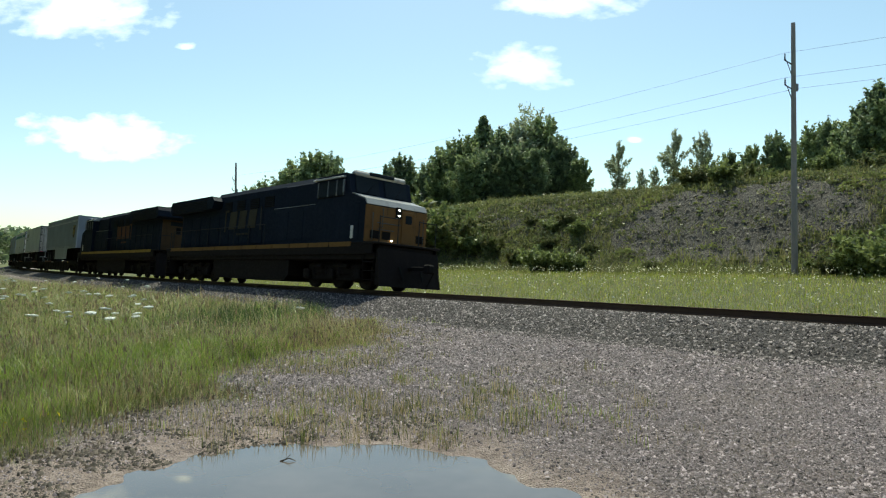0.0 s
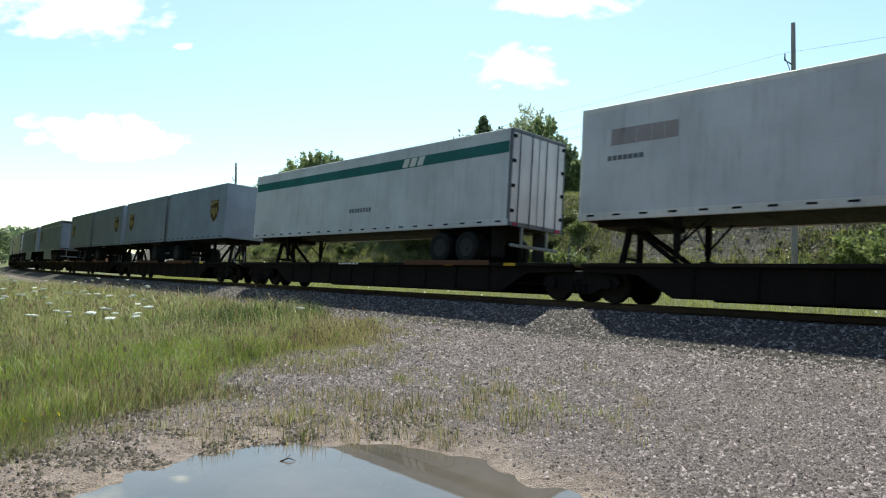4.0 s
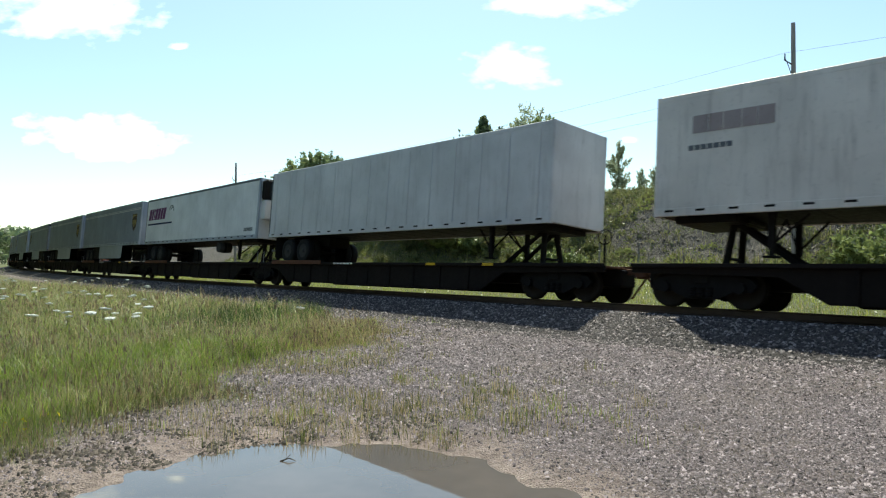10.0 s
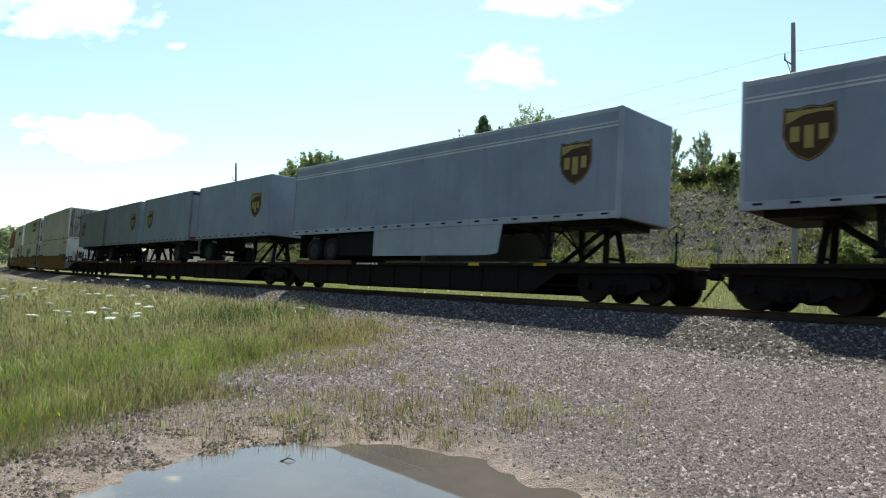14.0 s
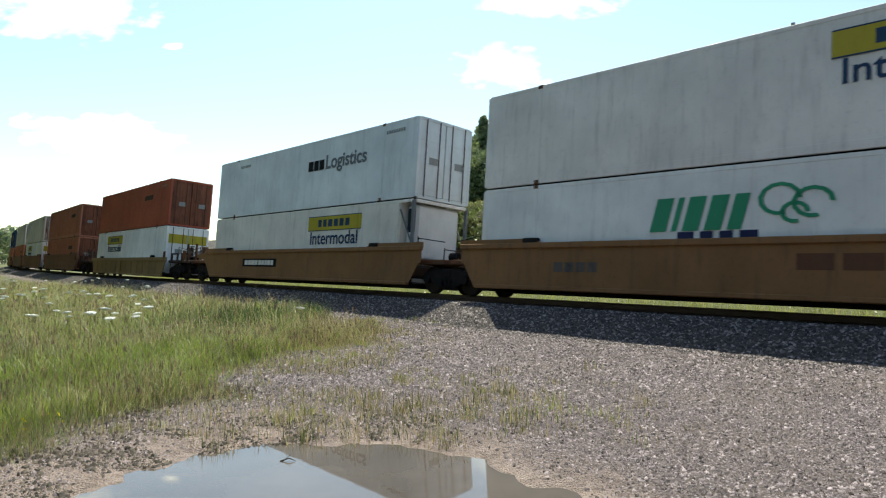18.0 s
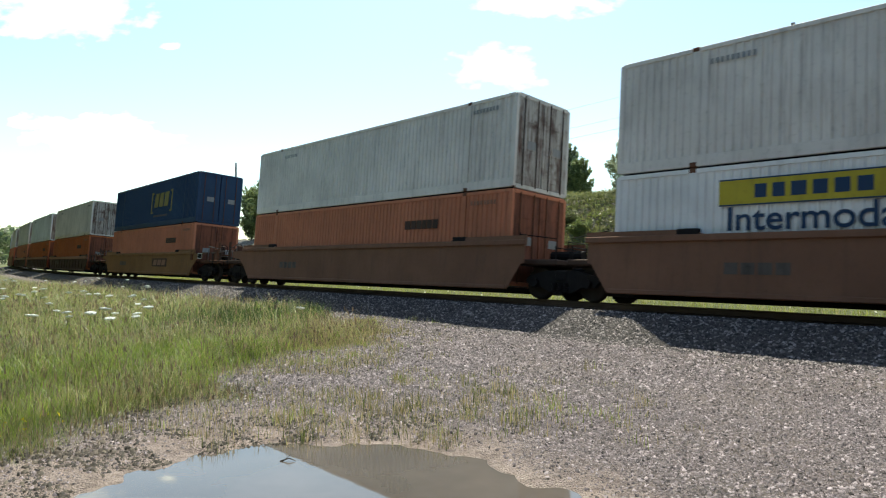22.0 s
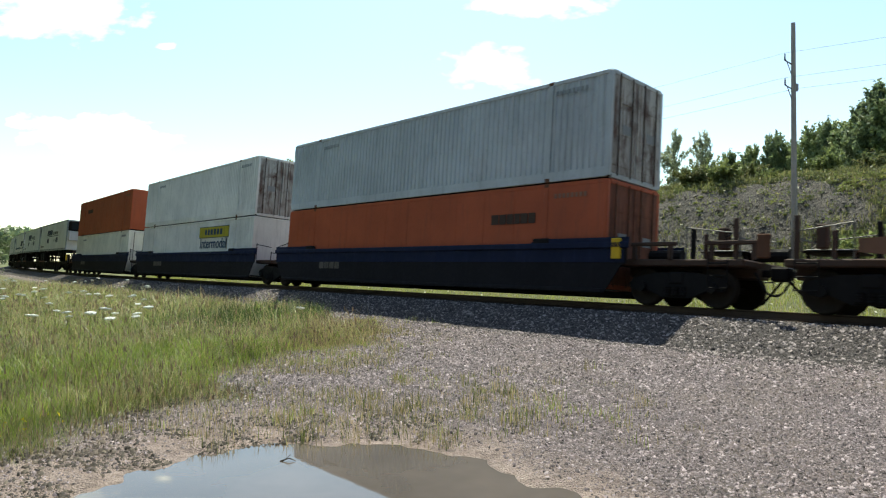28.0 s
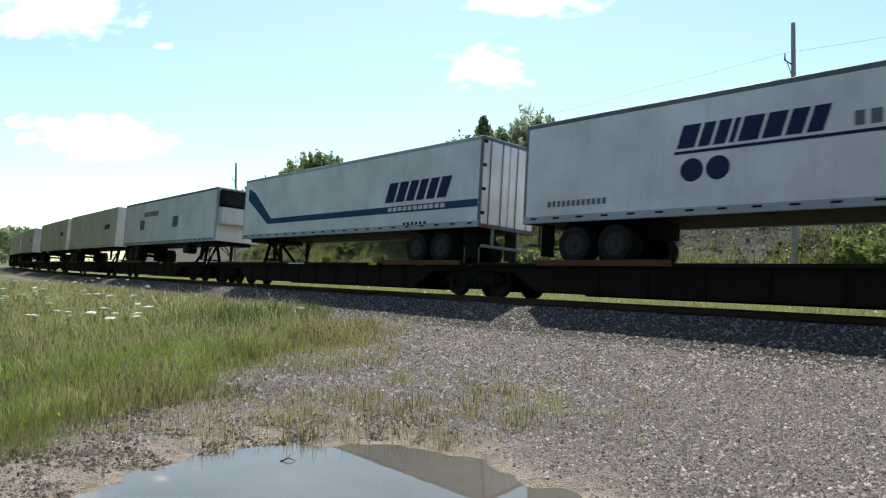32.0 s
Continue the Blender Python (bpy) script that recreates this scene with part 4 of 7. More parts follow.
def container(body, label, floor_z, smooth=False, doors_lead=True, reefer=False, art=None, door_mat=None, corner=None, dark_unit=False):
    """A 53-foot box: posts, rails, walls, roof, doors, corner castings."""
    c = thing("container", label, "container", "stacked containers")
    hl, w2, z0, z1 = CL / 2, 1.295, 0.0, CH
    d = 1 if doors_lead else -1
    pale = body in (WHITE, CLEAN_WHITE, WARM_WHITE, CREAM, PALE_GREY, COOL_GREY, DULL_GREY)
    door_mat = door_mat or (None if pale or body is NAVY else SCORCHED)
    for sgn in (-1, 1):
        y = sgn * w2
        if smooth:
            end = hl - (0.84 if reefer else 0.1)
            part("side_wall", lambda: Shape().slab(-hl + 0.1, end, *sorted((y - sgn * 0.012, y - sgn * 0.06)), 0.16, CH - 0.11, 0.004), body, c, key="smooth_wall%d%.2f" % (sgn, end))
            sm = Shape()
            for i in range(12):
                a = -hl + 0.75 + i * 1.22
                sm.box(a - 0.015, a + 0.015, *sorted((y - sgn * 0.014, y - sgn * 0.006)), 0.16, CH - 0.11)
            part("seams", lambda: sm, body, c, key="box_seams%d" % sgn)
        else:
            part("side_wall", lambda: corrugated(-hl + 0.1, hl - 0.1, 0.27, CH - 0.1, y - sgn * 0.008, -sgn * 0.04, 0.2), body, c, key="corr_wall%d" % sgn)
        part("top_rail", lambda: Shape().slab(-hl + 0.1, hl - 0.1, *sorted((y, y - sgn * 0.07)), CH - 0.12, CH - 0.015, 0.008), body, c, key="c_top%d" % sgn)
        part("bottom_rail", lambda: Shape().slab(-hl + 0.1, hl - 0.1, *sorted((y, y - sgn * 0.08)), 0.02, 0.22 if smooth else 0.29, 0.008), body, c, key="c_bot%d%d" % (sgn, smooth))
        for a in (-1, 1):
            if reefer and a > 0:
                continue
            part("corner_post", lambda: Shape().slab(*sorted((a * (hl - 0.01), a * (hl - 0.14))), *sorted((y, y - sgn * 0.12)), 0.05, CH - 0.05, 0.012), body, c, key="c_post%d%d" % (sgn, a))
            part("frame_post", lambda: Shape().slab(a * 6.05 - 0.07, a * 6.05 + 0.07, *sorted((y + sgn * 0.003, y - sgn * 0.08)), 0.05, CH - 0.05, 0.008), body, c, key="f_post%d%d" % (sgn, a))
            for low, high in ((0.0, 0.13), (CH - 0.12, CH)):
                part("casting", lambda: Shape().slab(a * 6.05 - 0.09, a * 6.05 + 0.09, *sorted((y + sgn * 0.008, y - sgn * 0.12)), low, high, 0.015), corner or RUST, c, "rusty corner casting", key="cast%d%d%.1f" % (sgn, a, low))
    part("roof", lambda: Shape().slab(-hl + 0.05, hl - (0.82 if reefer else 0.05), -w2 + 0.04, w2 - 0.04, CH - 0.06, CH - 0.01, 0.01), body, c, key="c_roof%d" % reefer)
    part("floor", lambda: Shape().slab(-hl + 0.05, hl - 0.05, -w2 + 0.06, w2 - 0.06, 0.03, 0.15, 0.01), STEEL_DARK, c, key="c_floor")
    fx = -d * hl
    part("end_wall", lambda: Shape().slab(*sorted((fx + d * 0.02, fx + d * 0.08)), -w2 + 0.1, w2 - 0.1, 0.05, CH - 0.05, 0.008), body, c, key="c_end%d" % d)
    bx = d * hl
    for y in (-0.61, 0.61):
        if reefer:
            break
        leaf = part("door", lambda: Shape().slab(*sorted((bx - d * 0.07, bx - d * 0.02)), y - 0.59, y + 0.59, 0.14, CH - 0.12, 0.01), door_mat or body, c, key="c_door%d%.2f" % (d, y))
        for k in (-0.32, 0.3):
            part("lock_rod", lambda: Shape().rod((bx + d * 0.015, y + k, 0.08), (bx + d * 0.015, y + k, CH - 0.08), 0.018, 6), WELL_UMBER if pale else RUST, leaf, key="c_rod%d%.2f%.2f" % (d, y, k))
        for i in range(3):
            part("door_rib", lambda: Shape().box(*sorted((bx - d * 0.025, bx - d * 0.005)), y - 0.52, y + 0.5, 0.35 + i * 0.85, 0.39 + i * 0.85), door_mat or body, leaf, key="c_drib%d%.2f%d" % (d, y, i))

        part("data_plate", lambda: Shape().slab(*sorted((bx - d * 0.025, bx - d * 0.012)), y - 0.12, y + 0.28, 1.2, 1.5, 0.004), PALE_INK, leaf, "small grey data plate", key="c_plate%d%.2f" % (d, y))
    part("door_header", lambda: Shape().slab(*sorted((bx - d * 0.1, bx)), -w2 + 0.12, w2 - 0.12, CH - 0.13, CH - 0.01, 0.01), body, c, key="c_header%d" % d)
    part("door_sill", lambda: Shape().slab(*sorted((bx - d * 0.1, bx)), -w2 + 0.12, w2 - 0.12, 0.0, 0.13, 0.01), body, c, key="c_sill%d" % d)
    if reefer:
        # an open frame at the end, with the machine set back in it
        part("bulkhead", Shape().slab(hl - 0.86, hl - 0.78, -w2 + 0.06, w2 - 0.06, 0.1, CH - 0.08, 0.01), body, c)
        cu = part("cooling_unit", Shape().slab(hl - 0.76, hl - 0.14, -1.0, 1.0, 0.78, CH - 0.16, 0.09), WHITE, c, "white refrigeration unit in an open frame")
        part("side_vent", Shape().slab(hl - 0.66, hl - 0.24, -1.02, -0.97, 1.75, CH - 0.3, 0.02), GLASS_DARK, cu, "dark side vent")
        if dark_unit:
            part("front_grille", Shape().slab(hl - 0.16, hl - 0.12, -0.85, 0.85, 0.95, CH - 0.35, 0.02), GLASS_DARK, cu, "dark front grille")
        part("fuel_tank", Shape().slab(hl - 0.74, hl - 0.2, -0.95, 0.95, 0.16, 0.62, 0.08), WELL_DARK, c)
        for y in (-1.25, 1.25):
            part("brace", Shape().rod((hl - 0.8, y, 0.3), (hl - 0.1, y, 1.35), 0.03, 6).rod((hl - 0.1, y, 1.35), (hl - 0.8, y, CH - 0.35), 0.03, 6), GREY_INK, c, "steel frame brace")
            part("frame_leg", Shape().slab(hl - 0.13, hl - 0.005, y - 0.05, y + 0.05, 0.1, CH - 0.05, 0.012), GREY_INK, c, "grey steel end post")
        part("guard_bar", Shape().rod((hl - 0.07, -1.2, 0.7), (hl - 0.07, 1.2, 0.7), 0.035, 6), GREY_INK, c)
    if art:
        art(c, hl)
    return c


# ---- well cars ----
def well_unit(body, front, rear, first, last, kind, label, ribs=False, top=1.66, mark=None, bands=""):
    """A well between trucks at +front and -rear; the box lies in it at x = 0."""
    car = thing("well_car", label, "railcar", "container well cars")
    lo, e1 = (0.25 if kind != "low" else 0.12), 8.75
    for y in (-1, 1):
        plain, swept = [(e1, top), (e1, 1.0), (8.62, 0.95), (8.15, lo)], [(e1, top), (e1 + 1.2, top - 0.08), (e1 + 1.2, 1.22), (9.1, 1.12), (8.6, 0.75), (8.15, lo)]
        long_end = kind in ("tan", "brown") and body is not WELL_DARK
        tail = [(-a, b) for a, b in (swept if last and long_end else plain)]
        out = (swept if first and long_end else plain) + tail[::-1]
        # blue and dark brown cars: side sheets darker than their chords
        part("side_sheet", Shape().extrude(out, *sorted((y * 1.40, y * 1.435))), WELL_NIGHT if kind == "blue" else (WELL_UMBER if body is WELL_DARK else body), car)
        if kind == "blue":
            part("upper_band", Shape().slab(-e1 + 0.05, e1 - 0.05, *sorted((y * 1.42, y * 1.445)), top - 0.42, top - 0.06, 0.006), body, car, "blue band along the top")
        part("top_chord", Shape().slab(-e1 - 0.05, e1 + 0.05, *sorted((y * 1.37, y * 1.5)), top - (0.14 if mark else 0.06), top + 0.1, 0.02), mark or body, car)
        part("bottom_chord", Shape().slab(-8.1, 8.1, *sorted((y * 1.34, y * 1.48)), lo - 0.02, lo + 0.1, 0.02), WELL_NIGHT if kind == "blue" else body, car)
        if kind != "low":
            for a in (-1, 1):
                part("raised_end", Shape().extrude([(a * 8.8, top + 0.04), (a * 6.0, top + 0.04), (a * 5.6, top + 0.07), (a * 5.9, top + 0.22), (a * 8.8, top + 0.22)], *sorted((y * 1.38, y * 1.44))), body, car)
        if ribs:
            for i in range(12):
                a = -7.0 + i * 14.0 / 11
                part("side_post", lambda: Shape().slab(-0.05, 0.05, -0.05, 0.0, lo + 0.1, top - 0.06, 0.01), WELL_UMBER if body is WELL_DARK else body, car, at=Matrix.Translation((a, y * 1.435 + (0.05 if y > 0 else 0), 0)), key="well_post%.2f%.2f" % (lo, top))
        for a in (-6.05, 6.05):
            part("box_guide", Shape().slab(a - 0.28, a + 0.28, *sorted((y * 1.32, y * 1.47)), top + 0.08, top + 0.24, 0.03), STEEL_DARK, car, "dark container guide")
    part("well_floor", Shape().slab(-8.2, 8.2, -0.25, 0.25, 0.14, 0.25, 0.02).slab(-8.1, -7.4, -1.35, 1.35, 0.16, 0.3, 0.02).slab(7.4, 8.1, -1.35, 1.35, 0.16, 0.3, 0.02).slab(-0.4, 0.4, -1.35, 1.35, 0.16, 0.3, 0.02), STEEL_DARK, car)
    ft, rt = front + (1.6 if first else -0.15), -rear - (1.6 if last else -0.15)
    for a, b, own in ((8.2, ft, first), (rt, -8.2, last)):
        x0, x1 = min(a, b), max(a, b)
        part("end_platform", Shape().slab(x0, x1, -1.1, 1.1, 0.95, 1.12, 0.03).slab(x0, x1, -0.35, 0.35, 0.72, 0.98, 0.03), RUST if kind == "tan" else WELL_UMBER, car)
        rail_m = RIM if own else STEEL_DARK
        o = 1 if a > 0 else -1
        tip = ft - 0.12 if a > 0 else rt + 0.12
        for y in (-1.0, -0.35, 0.35, 1.0):
            part("rail_post", Shape().rod((tip, y, 1.1), (tip, y, 1.75 if own else 1.5), 0.02, 6), rail_m, car)
        part("cross_rail", Shape().rod((tip, -1.0, 1.6 if own else 1.45), (tip, 1.0, 1.6 if own else 1.45), 0.018, 6), rail_m, car)
        for y in (-1.15, 1.15):
            part("handrail", Shape().rod((tip - o * 1.2, y, 1.1), (tip - o * 1.2, y, 1.9), 0.02, 6).rod((tip - o * 1.2, y, 1.85), (tip, y * 0.87, 1.7), 0.016, 6), rail_m, car)
        steps = Shape()
        for y in (-1.3, 1.3):
            for i in range(3):
                steps.rod((tip - o * 0.15, y, 0.45 + i * 0.28), (tip - o * 0.6, y, 0.45 + i * 0.28), 0.016, 6)
            for k in (0.15, 0.6):
                steps.rod((tip - o * k, y, 0.42), (tip - o * k, y, 1.1), 0.016, 6)
        if own:
            part("ladder", steps, STEEL_DARK, car)
            part("safety_mark", Shape().slab(*sorted((a + o * 0.15, a + o * 0.42)), -1.5, -1.42, 1.1, 1.62, 0.02), YELLOW if kind == "blue" else RUST, car)
        metal = RUST if kind == "tan" else WELL_UMBER
        if own:
            # stout uprights, a raised crossing board with bright treads, the brake gear and its hose
            for back, y, high, wide in ((0.1, -1.0, 2.05, 0.05), (0.8, -1.0, 1.7, 0.04), (1.45, -0.3, 1.95, 0.05), (0.3, 0.95, 1.95, 0.05)):
                part("upright", Shape().slab(tip - o * back - wide, tip - o * back + wide, y - wide, y + wide, 1.1, high, 0.01), metal if y < -0.9 else STEEL_DARK, car, "stout steel upright")
            deck = part("crossing_board", Shape().slab(*sorted((tip - o * 0.05, tip - o * 1.15)), -0.55, 0.55, 1.3, 1.34, 0.01).slab(*sorted((tip - o * 0.1, tip - o * 0.18)), -0.45, -0.35, 1.1, 1.31, 0.01).slab(*sorted((tip - o * 1.02, tip - o * 1.1)), -0.45, -0.35, 1.1, 1.31, 0.01), STEEL_DARK, car, "raised crossing board on short legs")
            for k in range(3):
                part("tread", Shape().slab(*sorted((tip - o * 0.12, tip - o * 1.08)), -0.56 + k * 0.42, -0.46 + k * 0.42, 1.344, 1.365, 0.006), GALV, deck, "worn bright tread")
            wheel = Shape()
            for i in range(14):
                p, q = i * math.pi / 7, (i + 1) * math.pi / 7
                wheel.rod((tip - o * 0.38, -0.68 + 0.24 * math.cos(p), 1.72 + 0.24 * math.sin(p)), (tip - o * 0.38, -0.68 + 0.24 * math.cos(q), 1.72 + 0.24 * math.sin(q)), 0.016, 5)
            for i in range(4):
                p = i * math.pi / 2 + 0.4
                wheel.rod((tip - o * 0.38, -0.68, 1.72), (tip - o * 0.38, -0.68 + 0.24 * math.cos(p), 1.72 + 0.24 * math.sin(p)), 0.012, 5)
            part("brake_wheel", wheel, STEEL_DARK, car)
            part("brake_housing", Shape().slab(*sorted((tip - o * 0.4, tip - o * 0.62)), -0.82, -0.56, 1.36, 1.88, 0.03), WELL_UMBER, car)
            hose = Shape()
            for i in range(8):
                u, v = i / 8, (i + 1) / 8
                drop = lambda w: (tip + o * (0.1 + 0.5 * w), -0.42, 0.86 - 0.52 * math.sin(w * math.pi * 0.62))
                hose.rod(drop(u), drop(v), 0.026, 6)
            part("air_hose", hose, RUBBER, car, "black hanging air hose")
            part("corner_frame", Shape().slab(*sorted((a + o * 0.5, a + o * 1.7)), -1.16, -1.04, 1.44, 1.53, 0.015).slab(*sorted((a + o * 0.55, a + o * 0.65)), -1.15, -1.05, 1.1, 1.45, 0.01).slab(*sorted((a + o * 1.5, a + o * 1.6)), -1.15, -1.05, 1.1, 1.45, 0.01), metal, car)
        tank = Shape().rod((a + o * 0.3, 0.2, 1.3), (a + o * 1.2, 0.2, 1.3), 0.16, 10)
        part("air_reservoir", tank, STEEL_DARK, car)
    freight_truck(car, front)
    if first:
        coupler(car, ft + 0.35, 1)
    if last:
        freight_truck(car, -rear)
        coupler(car, rt - 0.35, -1)
    if bands == "mark":
        part("faded_mark", Shape().box(0.95, 1.65, -1.442, -1.43, 0.86, 1.2), RUST, car, "faded brown mark")
        part("faded_mark", Shape().box(1.8, 2.5, -1.442, -1.43, 0.86, 1.2), RUST, car, "faded brown mark")
    if first and kind == "tan":
        pl = part("placard", Shape().box(9.3, 9.9, -1.45, -1.43, 1.16, 1.46), STEEL_DARK, car, "small dark placard with a white edge")
        part("placard_edge", Shape().box(9.3, 9.9, -1.453, -1.44, 1.43, 1.46).box(9.3, 9.9, -1.453, -1.44, 1.16, 1.19).box(9.3, 9.33, -1.452, -1.44, 1.19, 1.43).box(9.87, 9.9, -1.452, -1.44, 1.19, 1.43), WARM_WHITE, pl)
    if bands == "logo":
        part("plate", Shape().box(1.78, 4.43, -1.442, -1.43, 0.7, 1.2), WELL_UMBER, car, "dark logo panel")
        bars("logo_strip", CHORD, car, 3.05, -1.446, 0.78, [0.6, 0.6, 0.6], 0.34, 0.16, slant=0.1)
    if bands == "plate":
        part("plate", Shape().box(-4.4, -1.1, -1.442, -1.43, 0.78, 1.15), STEEL_DARK, car, "dark reporting panel")
        bars("reporting_strip", WARM_WHITE, car, -2.75, -1.446, 0.86, [0.28, 0.28, 0.28, 0.3, -0.0, 0.24, 0.24, 0.24, 0.24, 0.24], 0.22, 0.05)
    elif kind != "low":
        bars("reporting_strip", MARK_GREY, car, -4.5, -1.44, 0.75, [0.3, 0.3, 0.3, 0.3], 0.26, 0.06)
    return car


# ---- locomotives ----
def loco_wheel(parent, x, y):
    return rail_wheel(parent, x, y, 0.53)


def loco_truck(car, x, i):
    t = part("truck", Shape().slab(x - 1.9, x + 1.9, -1.15, -0.95, 0.55, 0.95, 0.05).slab(x - 1.9, x + 1.9, 0.95, 1.15, 0.55, 0.95, 0.05).slab(x - 0.4, x + 0.4, -0.95, 0.95, 0.6, 0.9, 0.05), LOCO_UNDER, car, "black six-wheel power truck")
    for a in (-1.85, 0.0, 1.85):
        part("axle", Shape().rod((x + a, -0.9, 0.53), (x + a, 0.9, 0.53), 0.1, 10), WHEEL, t)
        for y in (-0.79, 0.79):
            loco_wheel(t, x + a, y)
        for y in (-1.2, 1.2):
            part("journal_box", Shape().slab(x + a - 0.22, x + a + 0.22, y - 0.1, y + 0.1, 0.35, 0.75, 0.04), LOCO_UNDER, t)
    for y in (-1.02, 1.02):
        part("brake_rigging", Shape().slab(x - 2.3, x + 2.3, y - 0.05, y + 0.05, 0.3, 0.56, 0.03), LOCO_UNDER, t)
        for a in (-1.4, -0.45, 0.45, 1.4):
            part("coil_spring", Shape().rod((x + a, y * 1.08, 0.5), (x + a, y * 1.08, 0.82), 0.11, 9), LOCO_UNDER, t)
    for a in (-0.92, 0.92):
        part("brake_cylinder", Shape().rod((x + a, -1.28, 0.85), (x + a + 0.35, -1.28, 0.85), 0.1, 10), LOCO_UNDER, t)


def locomotive(label, lead):
    """A six-axle diesel road engine, cab to +x; 22.8 m over the couplers."""
    car = thing("locomotive", label, "locomotive", "diesel locomotives")
    body, trim = LOCO_BLUE, SILL_ORANGE if lead else SILL_YELLOW
    # frame and walkway
    part("frame", Shape().slab(-10.5, 10.2, -1.3, 1.3, 1.05, 1.5, 0.04), LOCO_UNDER, car)
    part("walkway", Shape().slab(-10.6, 10.3, -1.55, 1.55, 1.5, 1.58, 0.01), LOCO_UNDER, car)
    for y in (-1.56, 1.56):
        n = 12
        for i in range(n):
            a = -9.8 + i * 18.6 / n
            part("sill_stripe", Shape().box(a, a + 18.6 / n - 0.06, y - 0.012, y + 0.012, 1.42, 1.6), trim, car, "yellow sill stripe")
        part("side_sill", Shape().slab(-10.4, 10.1, y * 0.985 - 0.03, y * 0.985 + 0.03, 1.12, 1.49, 0.01), LOCO_UNDER, car)
    # long hood
    part("hood", Shape().slab(-9.8, 5.9, -1.02, 1.02, 1.58, 4.1, 0.05), body, car)
    part("hood_roof", Shape().beam([(-1.03, 4.05), (-1.03, 4.26), (-0.88, 4.48), (-0.6, 4.54), (0.6, 4.54), (0.88, 4.48), (1.03, 4.26), (1.03, 4.05)], -4.9, 5.9), body, car)
    for y in (-1.03, 1.03):
        for i in range(9):
            a = -9.4 + i * 1.24
            dr = part("engine_door", Shape().slab(a, a + 1.14, y - 0.02, y + 0.02, 1.75, 3.3, 0.008), body, car)
            part("latch", Shape().box(a + 1.0, a + 1.06, y - 0.035, y + 0.035, 2.5, 2.62), STEEL_DARK, dr)
        for i in range(4):
            a = -4.0 + i * 1.5
            vt = Shape()
            for j in range(6):
                vt.slab(a, a + 0.9, y - 0.03, y + 0.03, 3.45 + j * 0.09, 3.5 + j * 0.09, 0.005)
            part("vent", vt, STEEL_DARK, car)
    # radiators with wings at the rear
    out = [(-10.5, 4.2), (-10.3, 4.46), (-4.6, 4.46), (-4.25, 4.2), (-4.5, 3.8), (-10.2, 3.72), (-10.5, 3.85)]
    part("radiator_wing", Shape().extrude(out, -1.52, 1.52), body, car, "overhanging radiator wings")
    for y in (-1.53, 1.53):
        gr = Shape()
        for j in range(7):
            gr.slab(-10.1, -5.2, y - 0.012, y + 0.012, 3.72 + j * 0.09, 3.77 + j * 0.09, 0.004)
        part("radiator_grille", gr, STEEL_DARK, car)
    for a in (-9.2, -7.4, -5.9):
        fan = Shape().lathe([(0.62, -0.0), (0.66, 0.02), (0.66, 0.1), (0.6, 0.12), (0.2, 0.06)], 0, 20)
        fan.v = [(x, z, y) for x, y, z in fan.v]
        part("roof_fan", fan, STEEL_DARK, car, at=Matrix.Translation((a, 0, 4.46)))
    part("exhaust_stack", Shape().slab(-1.2, 0.2, -0.35, 0.35, 4.4, 4.62, 0.05), STEEL_DARK, car)
    part("roof_hatch", Shape().slab(0.8, 2.9, -0.7, 0.7, 4.4, 4.5, 0.04), body, car)
    part("dynamic_brake", Shape().slab(2.6, 5.8, -1.12, 1.12, 3.3, 4.26, 0.06), body, car)
    # wide cabinet behind the cab, with a bright rail along its ledge
    part("side_cabinet", Shape().slab(1.9, 5.9, -1.3, 1.3, 1.58, 3.2, 0.03), body, car)
    for y in (-1.29, 1.29):
        part("ledge_rail", Shape().rod((2.0, y, 3.25), (5.8, y, 3.25), 0.017, 6), GALV, car, "bright ledge rail")
        for a in (2.2, 3.5, 4.8):
            part("cabinet_door", Shape().slab(a, a + 1.15, y * 1.01 - 0.012, y * 1.01 + 0.012, 1.8, 3.05, 0.008), body, car)
    # cab and nose
    cab = part("cab", Shape().extrude([(5.9, 1.58), (9.45, 1.58), (9.45, 3.0), (9.3, 3.2), (8.42, 3.46), (8.2, 4.26), (8.05, 4.3), (5.9, 4.26)], -1.5, 1.5), body, car, "cab with sloping windscreen")
    # pale grey roof: the sunlit strip is put into its colour
    part("cab_roof", Shape().beam([(-1.6, 4.12), (-1.6, 4.18), (-0.95, 4.42), (-0.5, 4.49), (0.5, 4.49), (0.95, 4.42), (1.6, 4.18), (1.6, 4.12)], 5.75, 8.0).slab(7.95, 8.3, -1.25, 1.25, 4.24, 4.44, 0.07), PALE_GREY if lead else SHEEN, cab, "cab roof with sunlight painted in pale grey")
    for y in (-1.51, 1.51):
        for a, b in ((6.1, 6.78), (6.84, 7.42), (7.48, 7.92)):
            part("side_window", Shape().slab(a, b, y - 0.012, y + 0.012, 3.46, 4.02, 0.01), GLASS_DARK, cab)
        # pillars coloured pale to hold the light that catches them
        for a in (6.07, 6.81, 7.45, 7.95):
            part("window_post", Shape().slab(a - 0.025, a + 0.025, y - 0.03, y + 0.03, 3.42, 4.06, 0.008), GALV, cab)
        part("window_ledge", Shape().slab(6.04, 7.98, y - 0.03, y + 0.03, 3.39, 3.43, 0.008), STEEL_DARK, cab)
        part("cab_door", Shape().slab(8.55, 9.1, y - 0.014, y + 0.014, 1.68, 3.1, 0.012), body, cab)
        part("cab_plate", Shape().slab(8.6, 8.78, y - 0.024, y + 0.024, 1.72, 2.22, 0.006), PALE_GREY, cab, "small white plate low on the nose")
